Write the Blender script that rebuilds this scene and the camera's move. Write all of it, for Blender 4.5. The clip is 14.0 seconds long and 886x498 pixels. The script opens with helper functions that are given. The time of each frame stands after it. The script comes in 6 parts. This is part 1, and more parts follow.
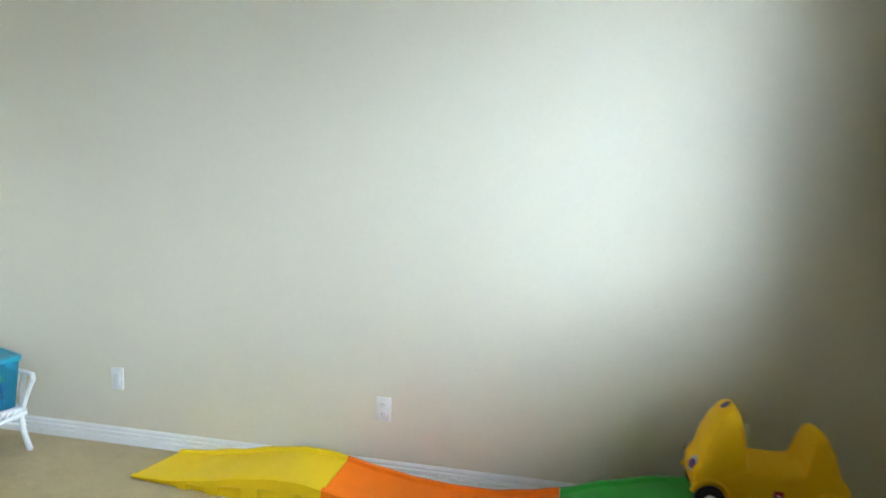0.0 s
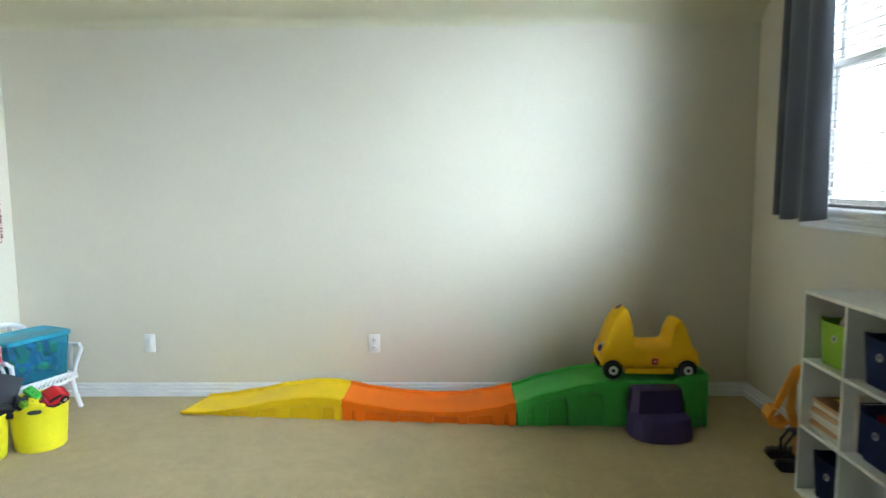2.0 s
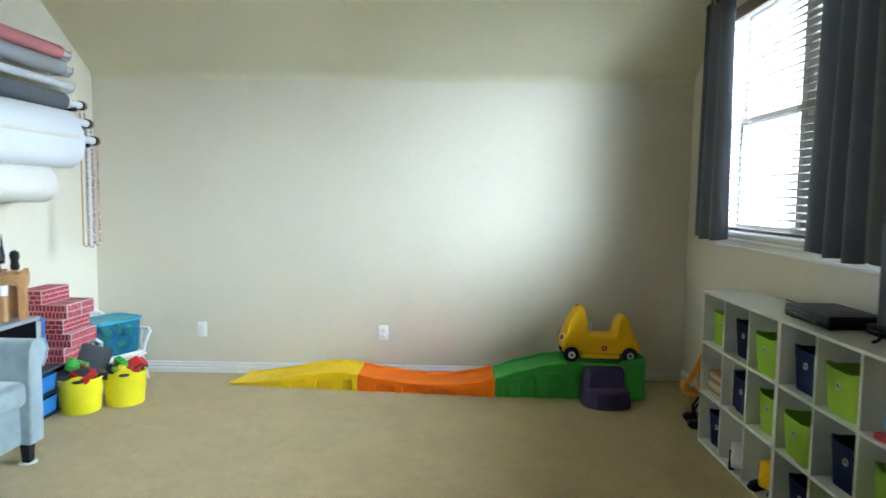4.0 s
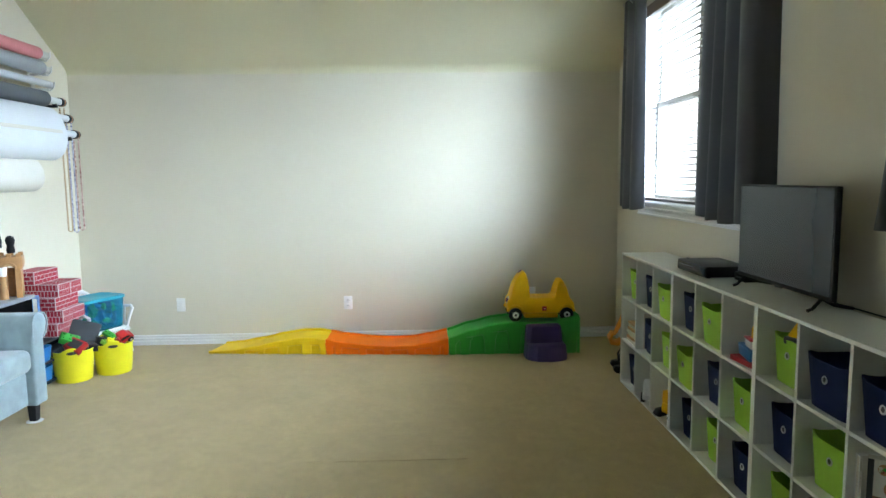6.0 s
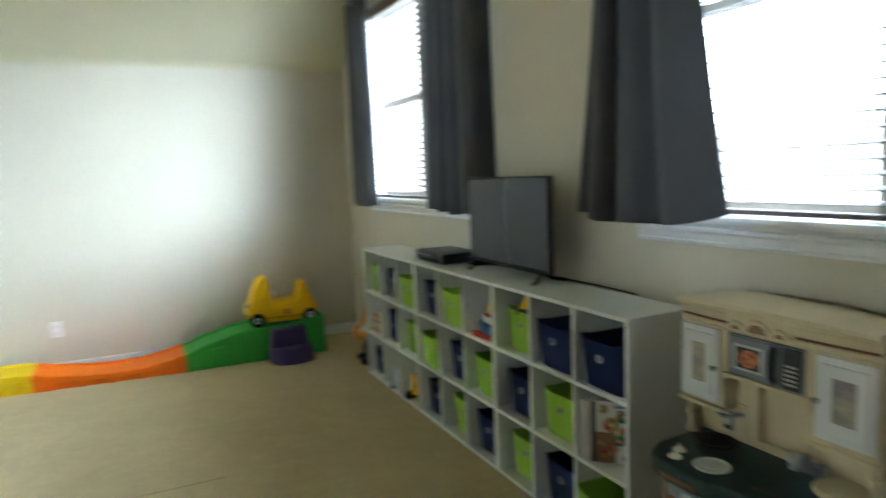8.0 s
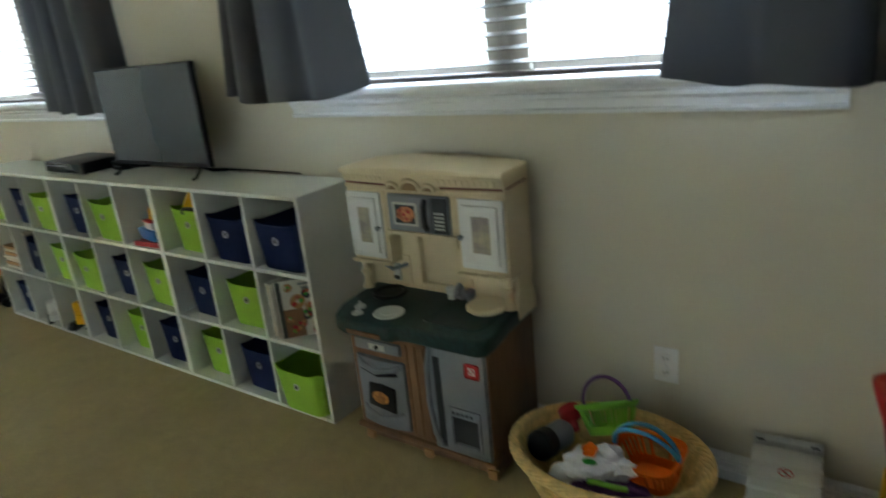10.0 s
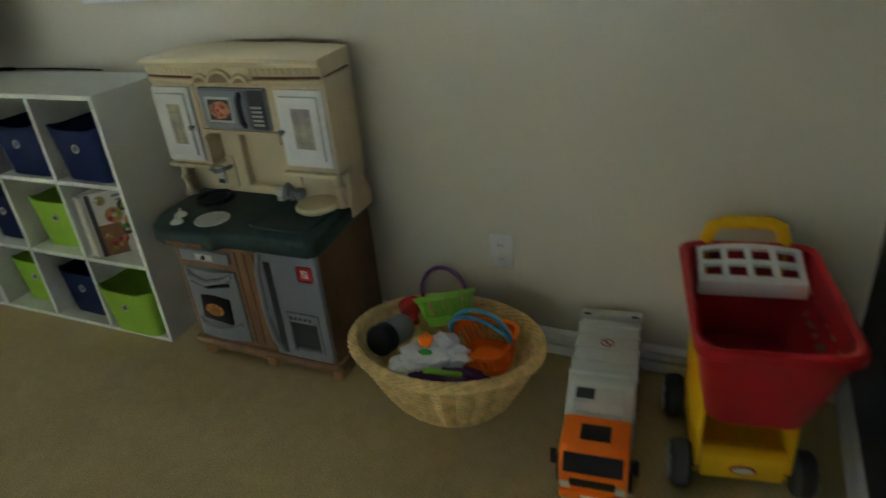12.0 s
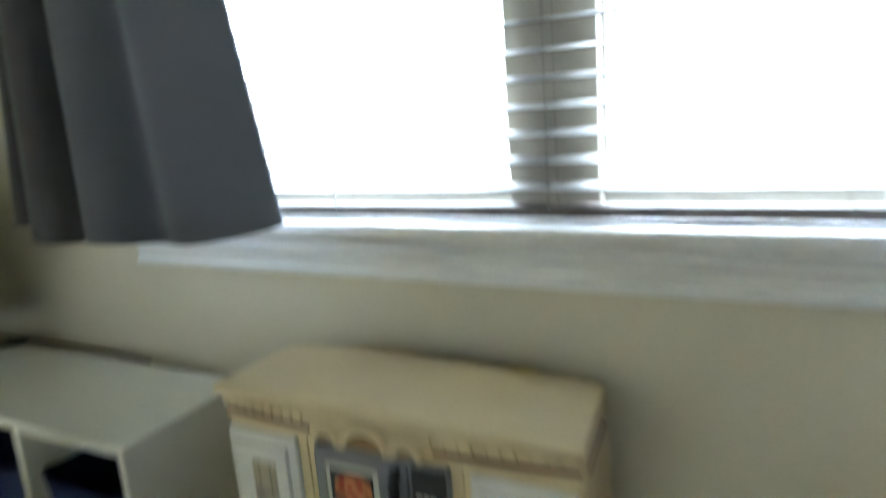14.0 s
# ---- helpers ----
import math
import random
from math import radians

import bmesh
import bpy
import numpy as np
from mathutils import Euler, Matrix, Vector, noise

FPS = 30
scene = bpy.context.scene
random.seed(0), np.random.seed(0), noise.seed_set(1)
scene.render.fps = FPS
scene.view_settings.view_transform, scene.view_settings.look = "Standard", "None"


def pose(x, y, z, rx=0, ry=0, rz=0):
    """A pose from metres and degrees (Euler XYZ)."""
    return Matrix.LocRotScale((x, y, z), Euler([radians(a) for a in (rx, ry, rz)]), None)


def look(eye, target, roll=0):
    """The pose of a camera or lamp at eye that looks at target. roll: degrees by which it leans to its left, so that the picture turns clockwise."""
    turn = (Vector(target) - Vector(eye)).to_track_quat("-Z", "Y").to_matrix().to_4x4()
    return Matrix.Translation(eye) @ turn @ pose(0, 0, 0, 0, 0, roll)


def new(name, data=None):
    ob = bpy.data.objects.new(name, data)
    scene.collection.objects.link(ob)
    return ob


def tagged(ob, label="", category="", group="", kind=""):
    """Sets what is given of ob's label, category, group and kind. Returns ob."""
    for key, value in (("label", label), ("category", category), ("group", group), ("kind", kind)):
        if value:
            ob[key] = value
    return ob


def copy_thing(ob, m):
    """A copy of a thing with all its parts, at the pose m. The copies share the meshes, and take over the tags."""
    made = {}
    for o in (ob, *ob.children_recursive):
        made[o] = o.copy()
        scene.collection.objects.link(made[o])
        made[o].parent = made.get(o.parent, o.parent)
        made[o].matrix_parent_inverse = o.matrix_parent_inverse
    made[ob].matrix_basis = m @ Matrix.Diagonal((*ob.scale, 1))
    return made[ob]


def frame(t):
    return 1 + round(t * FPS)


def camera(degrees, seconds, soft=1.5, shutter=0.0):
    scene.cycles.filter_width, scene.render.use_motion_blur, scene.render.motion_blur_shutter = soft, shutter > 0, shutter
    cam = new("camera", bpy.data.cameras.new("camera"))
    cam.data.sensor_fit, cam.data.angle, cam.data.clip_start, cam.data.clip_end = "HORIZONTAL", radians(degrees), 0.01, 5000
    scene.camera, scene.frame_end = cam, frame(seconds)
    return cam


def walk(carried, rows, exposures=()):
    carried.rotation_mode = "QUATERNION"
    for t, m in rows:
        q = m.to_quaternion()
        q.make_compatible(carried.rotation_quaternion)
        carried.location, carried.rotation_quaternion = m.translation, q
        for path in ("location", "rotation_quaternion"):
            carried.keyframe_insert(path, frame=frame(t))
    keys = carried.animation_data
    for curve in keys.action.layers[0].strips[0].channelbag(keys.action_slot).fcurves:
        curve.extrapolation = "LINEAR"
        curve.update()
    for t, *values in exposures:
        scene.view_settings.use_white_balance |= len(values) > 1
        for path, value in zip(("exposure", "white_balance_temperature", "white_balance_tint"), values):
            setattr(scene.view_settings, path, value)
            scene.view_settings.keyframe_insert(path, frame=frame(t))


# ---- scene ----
cam = camera(68.2, 14.0, 1.5, 0.85)
PATH = [
    (0, (-1.531, -3.1, 1.479), (-1.902, -1.146, 1.264), 2.4),
    (0.5, (-1.658, -3.378, 1.55), (-1.842, -1.4, 1.314), 0.8),
    (1, (-1.727, -3.656, 1.464), (-1.814, -1.678, 1.184), -0.1),
    (1.5, (-1.815, -3.984, 1.39), (-1.861, -2.001, 1.133), -1.6),
    (2, (-1.838, -4.236, 1.4), (-1.875, -2.248, 1.187), -0.4),
    (2.2, (-1.801, -4.339, 1.413), (-1.822, -2.35, 1.202), -0.3),
    (4.3, (-1.802, -5.435, 1.455), (-1.839, -3.442, 1.297), 0.8),
    (4.5, (-1.75, -5.537, 1.462), (-1.797, -3.548, 1.259), 0.0),
    (5, (-1.713, -5.708, 1.463), (-1.74, -3.723, 1.221), 0.5),
    (5.5, (-1.699, -5.786, 1.444), (-1.647, -3.8, 1.211), -0.5),
    (6, (-1.684, -5.837, 1.445), (-1.626, -3.85, 1.225), -0.7),
    (6.5, (-1.684, -5.852, 1.441), (-1.601, -3.866, 1.225), -0.7),
    (7, (-1.695, -5.865, 1.441), (-1.538, -3.882, 1.226), -0.9),
    (7.5, (-1.739, -5.847, 1.44), (-1.27, -3.916, 1.218), -0.9),
    (8, (-1.807, -5.816, 1.43), (-0.946, -4.026, 1.194), -2.3),
    (8.2, (-1.834, -5.807, 1.431), (-0.842, -4.089, 1.178), -2.5),
    (10.3, (-1.81, -5.859, 1.385), (-0.248, -4.806, 0.714), -6.9),
    (10.5, (-1.793, -5.898, 1.364), (-0.209, -4.892, 0.673), -7.6),
    (11, (-1.762, -5.937, 1.352), (-0.117, -5.108, 0.573), -8.1),
    (11.5, (-1.728, -5.957, 1.332), (-0.098, -5.219, 0.437), -7.6),
    (12, (-1.689, -5.926, 1.327), (-0.092, -5.156, 0.401), -5.5),
    (12.5, (-1.555, -5.777, 1.35), (-0.029, -4.751, 0.563), -5.6),
    (13, (-1.389, -5.612, 1.363), (0.106, -4.457, 0.706), -3.3),
    (13.5, (-1.172, -5.345, 1.382), (0.446, -4.334, 0.78), -2.6),
    (14, (-0.954, -5.095, 1.436), (0.782, -4.199, 1.003), -4.2),
]
walk(cam, [(t, look(eye, target, roll)) for t, eye, target, roll in PATH], [(0, -0.22), (1.5, -0.17), (6.5, -0.11), (8.2, 0.04), (10.3, 0.10), (11.0, 0.07), (12.0, 0.05), (12.5, 0.19), (13, 0.27), (14, 0.38)])

# ==== world ====
world = bpy.data.worlds.new("sky")
scene.world = world
world.use_nodes = True
wn = world.node_tree.nodes
sky = wn.new("ShaderNodeTexSky")
sky.sky_type = "NISHITA"
sky.sun_disc = False
sky.sun_elevation, sky.sun_rotation = radians(50), radians(200)
world.node_tree.links.new(sky.outputs[0], wn["Background"].inputs[0])
wn["Background"].inputs[1].default_value = 0.055


WX, WY, LX, SY = 0.03, -0.105, -4.67, -6.295     # east, north, west and south wall faces
SPRING, SLOPE, FLAT = 2.365, 0.625, 3.55          # vaulted ceiling: springing height, pitch, flat height
WINDOWS = ((-2.56, -0.74), (-5.68, -3.87))        # y ranges of the two double windows
WZ0, WZ1 = 1.235, 2.70


SKY_TINT = (0.628, 0.797, 1.0)
data = bpy.data.lights.new("sky_daylight", "AREA")          # the open sky in front of the window wall
data.shape, data.size, data.size_y = "RECTANGLE", 13.0, 4.6
data.energy, data.color = 18200, SKY_TINT
new("sky_daylight", data).matrix_world = look((WX + 3.6, -5.5, 3.9), (WX - 1.0, -5.5, 1.9))

# ==== materials ====


def mat(name, col, rough=0.5, var=0.06, scale=6.0, bump=0.0, bscale=150.0, metal=0.0, col2=None, fine=0.04, trans=0.0, ior=1.45, coat=0.0, sheen=0.0, stretch=(1, 1, 1), rvar=0.06):
    m = bpy.data.materials.new(name)
    m.use_nodes = True
    n, l = m.node_tree.nodes, m.node_tree.links
    b = n["Principled BSDF"]
    tc = n.new("ShaderNodeTexCoord")
    mp = n.new("ShaderNodeMapping")
    mp.inputs["Scale"].default_value = stretch
    l.new(tc.outputs["Object"], mp.inputs[0])
    a = n.new("ShaderNodeTexNoise")
    a.inputs["Scale"].default_value, a.inputs["Detail"].default_value = scale, 4
    f = n.new("ShaderNodeTexNoise")
    f.inputs["Scale"].default_value, f.inputs["Detail"].default_value = bscale, 3
    l.new(mp.outputs[0], a.inputs[0])
    l.new(mp.outputs[0], f.inputs[0])
    r = n.new("ShaderNodeValToRGB")
    lo = [max(0, c * (1 - var)) for c in col]
    hi = [min(1, c * (1 + var)) for c in (col2 or col)]
    r.color_ramp.elements[0].position, r.color_ramp.elements[1].position = 0.35, 0.65
    r.color_ramp.elements[0].color, r.color_ramp.elements[1].color = (*lo, 1), (*hi, 1)
    l.new(a.outputs[0], r.inputs[0])
    mix = n.new("ShaderNodeMix")
    mix.data_type, mix.blend_type = "RGBA", "MULTIPLY"
    mix.inputs[0].default_value = 1.0
    g = n.new("ShaderNodeMapRange")
    g.inputs[1].default_value, g.inputs[2].default_value = 0.3, 0.7
    g.inputs[3].default_value, g.inputs[4].default_value = 1 - fine, 1 + fine
    l.new(f.outputs[0], g.inputs[0])
    l.new(r.outputs[0], mix.inputs[6])
    l.new(g.outputs[0], mix.inputs[7])
    l.new(mix.outputs[2], b.inputs["Base Color"])
    rr = n.new("ShaderNodeMapRange")
    rr.inputs[3].default_value, rr.inputs[4].default_value = max(0, rough - rvar), min(1, rough + rvar)
    l.new(a.outputs[0], rr.inputs[0])
    l.new(rr.outputs[0], b.inputs["Roughness"])
    b.inputs["Metallic"].default_value = metal
    b.inputs["Transmission Weight"].default_value, b.inputs["IOR"].default_value = trans, ior
    b.inputs["Coat Weight"].default_value, b.inputs["Sheen Weight"].default_value = coat, sheen
    if bump:
        bp = n.new("ShaderNodeBump")
        bp.inputs["Strength"].default_value, bp.inputs["Distance"].default_value = bump, 0.004
        l.new(f.outputs[0], bp.inputs["Height"])
        l.new(bp.outputs[0], b.inputs["Normal"])
    return m


M = {}
M["wall"] = mat("beige_wall_paint", (0.658, 0.606, 0.480), 0.75, 0.015, 1.5, 0.12, 260, fine=0.015)
M["ceiling"] = mat("ceiling_paint", (0.675, 0.64, 0.45), 0.8, 0.015, 1.5, 0.15, 220, fine=0.02)
M["accent"] = mat("charcoal_wall_paint", (0.022, 0.023, 0.026), 0.6, 0.06, 2, 0.1, 260)
M["trim"] = mat("white_trim_paint", (0.78, 0.78, 0.77), 0.35, 0.02, 5, 0.03, 120, fine=0.02)
M["carpet"] = mat("beige_carpet", (0.435, 0.328, 0.150), 0.95, 0.05, 22, 0.9, 240, fine=0.36, sheen=0.15)


def pile_marks(m):
    """Brushed and trodden patches in the pile, a hand to a stride wide."""
    n, l = m.node_tree.nodes, m.node_tree.links
    b = n["Principled BSDF"]
    was = b.inputs["Base Color"].links[0].from_socket
    tc = n.new("ShaderNodeTexCoord")
    for scale, lo, hi in ((2.2, 0.965, 1.03), (7.5, 0.965, 1.03)):
        a, g, mix = n.new("ShaderNodeTexNoise"), n.new("ShaderNodeMapRange"), n.new("ShaderNodeMix")
        a.inputs["Scale"].default_value, a.inputs["Detail"].default_value, a.inputs["Distortion"].default_value = scale, 4, 0.4
        g.inputs[1].default_value, g.inputs[2].default_value = 0.38, 0.62
        g.inputs[3].default_value, g.inputs[4].default_value = lo, hi
        mix.data_type, mix.blend_type = "RGBA", "MULTIPLY"
        mix.inputs[0].default_value = 1.0
        l.new(tc.outputs["Object"], a.inputs[0])
        l.new(a.outputs[0], g.inputs[0])
        l.new(was, mix.inputs[6])
        l.new(g.outputs[0], mix.inputs[7])
        was = mix.outputs[2]
    l.new(was, b.inputs["Base Color"])


pile_marks(M["carpet"])
M["seam"] = mat("carpet_seam", (0.355, 0.265, 0.122), 0.95, 0.3, 14, 0.7, 240, fine=0.3)
M["shelf"] = mat("white_laminate", (0.75, 0.755, 0.69), 0.4, 0.02, 4, 0.02, 90, fine=0.015)
M["plate"] = mat("white_plastic_plate", (0.82, 0.82, 0.80), 0.3, 0.02, 30)
M["slot"] = mat("dark_slot", (0.03, 0.03, 0.03), 0.6)
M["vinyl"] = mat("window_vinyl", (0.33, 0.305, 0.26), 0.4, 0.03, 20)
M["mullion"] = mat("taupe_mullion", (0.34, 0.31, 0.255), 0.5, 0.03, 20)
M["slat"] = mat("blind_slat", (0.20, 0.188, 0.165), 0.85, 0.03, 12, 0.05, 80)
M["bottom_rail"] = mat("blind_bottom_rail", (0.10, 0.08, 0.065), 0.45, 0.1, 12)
M["valance"] = mat("wood_valance", (0.17, 0.10, 0.055), 0.45, 0.2, 5, 0.1, 60, stretch=(1, 0.2, 4))
M["glass"] = mat("window_glass", (1, 1, 1), 0.02, 0, fine=0, trans=1.0)
M["curtain"] = mat("grey_curtain_cloth", (0.074, 0.075, 0.080), 0.75, 0.06, 5, 0.3, 500, fine=0.12, sheen=0.25)
M["rod"] = mat("black_metal", (0.02, 0.02, 0.02), 0.35, 0.1, 20, metal=0.6)
M["green"] = mat("lime_bin_cloth", (0.30, 0.50, 0.055), 0.85, 0.06, 6, 0.35, 420, fine=0.1)
M["navy"] = mat("navy_bin_cloth", (0.008, 0.016, 0.062), 0.85, 0.08, 6, 0.35, 420, fine=0.12)
M["steel"] = mat("brushed_steel", (0.55, 0.55, 0.56), 0.3, 0.05, 40, metal=1.0)
M["black"] = mat("black_plastic", (0.014, 0.014, 0.016), 0.4, 0.1, 20, 0.05, 200)
M["screen"] = mat("tv_screen", (0.014, 0.024, 0.029), 0.24, 0.03, 3, fine=0, rvar=0.0)
M["yellow"] = mat("yellow_moulded_plastic", (0.84, 0.465, 0.004), 0.5, 0.04, 5, 0.12, 300, fine=0.03)
M["rampyellow"] = mat("lemon_moulded_plastic", (0.84, 0.555, 0.010), 0.5, 0.04, 5, 0.12, 300, fine=0.03)
M["orange"] = mat("orange_moulded_plastic", (0.88, 0.168, 0.004), 0.52, 0.05, 5, 0.12, 300, fine=0.03)
M["toygreen"] = mat("green_moulded_plastic", (0.05, 0.36, 0.055), 0.45, 0.06, 5, 0.12, 300, fine=0.03)
M["purple"] = mat("purple_moulded_plastic", (0.052, 0.028, 0.115), 0.45, 0.06, 5, 0.12, 300, fine=0.03)
M["cream"] = mat("cream_moulded_plastic", (0.70, 0.58, 0.37), 0.5, 0.04, 6, 0.12, 300, fine=0.03)
M["brown"] = mat("brown_moulded_wood_grain", (0.19, 0.095, 0.043), 0.55, 0.2, 6, 0.25, 70, stretch=(1, 1, 0.15), fine=0.12)
M["darkgreen"] = mat("dark_green_plastic", (0.008, 0.033, 0.028), 0.5, 0.3, 60, 0.1, 300, fine=0.3)
M["grey"] = mat("grey_plastic", (0.22, 0.24, 0.26), 0.4, 0.05, 8, 0.05, 200)
M["darkgrey"] = mat("dark_grey_plastic", (0.05, 0.052, 0.055), 0.5, 0.08, 8, 0.05, 200)
M["white"] = mat("white_plastic", (0.78, 0.78, 0.76), 0.4, 0.03, 8, 0.05, 200)
M["red"] = mat("red_moulded_plastic", (0.42, 0.010, 0.015), 0.42, 0.06, 5, 0.12, 300)
M["wicker"] = mat("natural_wicker", (0.72, 0.51, 0.205), 0.6, 0.18, 30, 0.3, 90, fine=0.12)
M["bucket"] = mat("bright_yellow_rubber", (0.78, 0.70, 0.02), 0.45, 0.04, 5, 0.05, 150)
M["sofa"] = mat("pale_blue_velvet", (0.245, 0.31, 0.318), 0.85, 0.14, 9, 0.25, 380, fine=0.06, sheen=0.4)
M["tub"] = mat("clear_blue_plastic", (0.10, 0.60, 0.80), 0.12, 0.03, 8, trans=0.85, ior=1.2)
M["blue"] = mat("blue_plastic", (0.02, 0.16, 0.42), 0.4, 0.1, 8)
M["teal"] = mat("teal_plastic", (0.02, 0.30, 0.40), 0.4, 0.1, 8)
M["tan"] = mat("tan_plastic", (0.42, 0.22, 0.085), 0.5, 0.1, 12, 0.15, 120)
M["brickred"] = mat("red_printed_card", (0.30, 0.009, 0.026), 0.55, 0.08, 12)
M["brickjoint"] = mat("white_printed_card", (0.54, 0.48, 0.46), 0.6, 0.05, 12)
M["lightgrey"] = mat("light_grey_plastic", (0.58, 0.59, 0.54), 0.45, 0.04, 10, 0.05, 200)
M["paperwhite"] = mat("white_backdrop_paper", (0.66, 0.68, 0.70), 0.7, 0.015, 3)
M["papercream"] = mat("cream_backdrop_paper", (0.64, 0.61, 0.54), 0.7, 0.02, 3)
M["paperpink"] = mat("pink_backdrop_paper", (0.62, 0.22, 0.23), 0.75, 0.06, 5)
M["papergrey"] = mat("grey_backdrop_paper", (0.34, 0.36, 0.37), 0.75, 0.03, 4)
M["paperdark"] = mat("dark_grey_backdrop_paper", (0.10, 0.11, 0.115), 0.75, 0.04, 4)
M["copper"] = mat("copper_metal", (0.55, 0.25, 0.12), 0.3, 0.1, 20, metal=1.0)
M["limetoy"] = mat("lime_plastic", (0.22, 0.50, 0.04), 0.4, 0.05, 8)
M["page"] = mat("paper_pages", (0.62, 0.56, 0.45), 0.8, 0.08, 40, stretch=(1, 1, 12))
for key in ("yellow", "rampyellow", "orange", "toygreen"):             # matt, grainy moulded plastic
    M[key].node_tree.nodes["Principled BSDF"].inputs["Specular IOR Level"].default_value = 0.22
for key in ("black", "darkgrey", "navy", "green"):                          # matt casings and cloth
    M[key].node_tree.nodes["Principled BSDF"].inputs["Specular IOR Level"].default_value = 0.2
M["screen"].node_tree.nodes["Principled BSDF"].inputs["Specular IOR Level"].default_value = 0.36
cloth = M["curtain"].node_tree                           # daylight seeps through the weave
thin, blend = cloth.nodes.new("ShaderNodeBsdfTranslucent"), cloth.nodes.new("ShaderNodeMixShader")
thin.inputs[0].default_value = (0.125, 0.13, 0.14, 1)
blend.inputs[0].default_value = 0.22
cloth.links.new(cloth.nodes["Principled BSDF"].outputs[0], blend.inputs[1])
cloth.links.new(thin.outputs[0], blend.inputs[2])
cloth.links.new(blend.outputs[0], cloth.nodes["Material Output"].inputs[0])

# ==== mesh helpers ====


def thing(name, label, category, group="", at=(0, 0, 0), turn=0.0, kind=""):
    ob = tagged(new(name), label, category, group, kind)
    ob.empty_display_size = 0.05
    ob.matrix_basis = pose(*at, 0, 0, turn)
    return ob


def part(name, bm, material, parent=None, label="", smooth=True):
    me = bpy.data.meshes.new(name)
    bm.normal_update()
    bm.to_mesh(me)
    bm.free()
    me.materials.append(M[material] if isinstance(material, str) else material)
    if smooth:
        me.shade_smooth()
        me.set_sharp_from_angle(angle=radians(35))
    ob = new(name, me)
    if parent:
        ob.parent = parent
    if label:
        ob["label"] = label
    return ob


def box(x0, x1, y0, y1, z0, z1, bevel=0.0, seg=2, bm=None):
    own = bmesh.new()
    r = bmesh.ops.create_cube(own, size=1)
    bmesh.ops.scale(own, vec=(abs(x1 - x0), abs(y1 - y0), abs(z1 - z0)), verts=r["verts"])
    bmesh.ops.translate(own, vec=((x0 + x1) / 2, (y0 + y1) / 2, (z0 + z1) / 2), verts=r["verts"])
    if bevel:
        bmesh.ops.bevel(own, geom=own.edges[:], offset=bevel, segments=seg, profile=0.5, affect="EDGES")
    return join(bm, own) if bm else own


def join(bm, other, m=None):
    """Adds the mesh other, moved by m, to bm."""
    me = bpy.data.meshes.new("tmp")
    if m is not None:
        other.transform(m)
    other.to_mesh(me)
    other.free()
    bm.from_mesh(me)
    bpy.data.meshes.remove(me)
    return bm


def move(bm, m):
    bm.transform(m)
    return bm


def lathe(profile, n=32, cap=True):
    """A body turned round z from (radius, height) pairs."""
    bm = bmesh.new()
    rings = [[bm.verts.new((r * math.cos(2 * math.pi * k / n), r * math.sin(2 * math.pi * k / n), z)) for k in range(n)] for r, z in profile]
    for a, b in zip(rings, rings[1:]):
        for k in range(n):
            bm.faces.new((a[k], a[(k + 1) % n], b[(k + 1) % n], b[k]))
    if cap:
        bm.faces.new(rings[0][::-1])
        bm.faces.new(rings[-1])
    bmesh.ops.recalc_face_normals(bm, faces=bm.faces[:])
    return bm


def rod(p, q, r, n=12, r2=None):
    """A round bar from p to q."""
    p, q = Vector(p), Vector(q)
    d = q - p
    bm = lathe([(r, 0), (r2 or r, d.length)], n)
    bm.transform(Matrix.Translation(p) @ d.to_track_quat("Z", "Y").to_matrix().to_4x4())
    return bm


def tube(points, r, n=8, closed=False):
    """A round bar bent along points."""
    pts = [Vector(p) for p in points]
    bm = bmesh.new()
    rings, count = [], len(pts)
    ref = None
    for i, p in enumerate(pts):
        a = pts[(i - 1) % count] if closed or i else p
        b = pts[(i + 1) % count] if closed or i < count - 1 else p
        d = (b - a).normalized()
        if ref is None:
            ref = d.orthogonal().normalized()
        ref = (ref - d * ref.dot(d)).normalized()
        side = d.cross(ref)
        rings.append([bm.verts.new(p + r * (math.cos(2 * math.pi * k / n) * ref + math.sin(2 * math.pi * k / n) * side)) for k in range(n)])
    pairs = list(zip(rings, rings[1:])) + ([(rings[-1], rings[0])] if closed else [])
    for a, b in pairs:
        for k in range(n):
            bm.faces.new((a[k], a[(k + 1) % n], b[(k + 1) % n], b[k]))
    if not closed:
        bm.faces.new(rings[0][::-1])
        bm.faces.new(rings[-1])
    bmesh.ops.recalc_face_normals(bm, faces=bm.faces[:])
    return bm


def prism(outline, y0, y1, bevel=0.0, seg=2):
    """An outline of (x, z) pairs drawn out from y0 to y1."""
    bm = bmesh.new()
    a = [bm.verts.new((x, y0, z)) for x, z in outline]
    b = [bm.verts.new((x, y1, z)) for x, z in outline]
    k = len(outline)
    bm.faces.new(a)
    bm.faces.new(b[::-1])
    for i in range(k):
        bm.faces.new((a[i], b[i], b[(i + 1) % k], a[(i + 1) % k]))
    bmesh.ops.recalc_face_normals(bm, faces=bm.faces[:])
    if bevel:
        sharp = [e for e in bm.edges if len(e.link_faces) == 2 and e.calc_face_angle() > 0.5]
        bmesh.ops.bevel(bm, geom=sharp, offset=bevel, segments=seg, profile=0.5, affect="EDGES", clamp_overlap=True)
    return bm


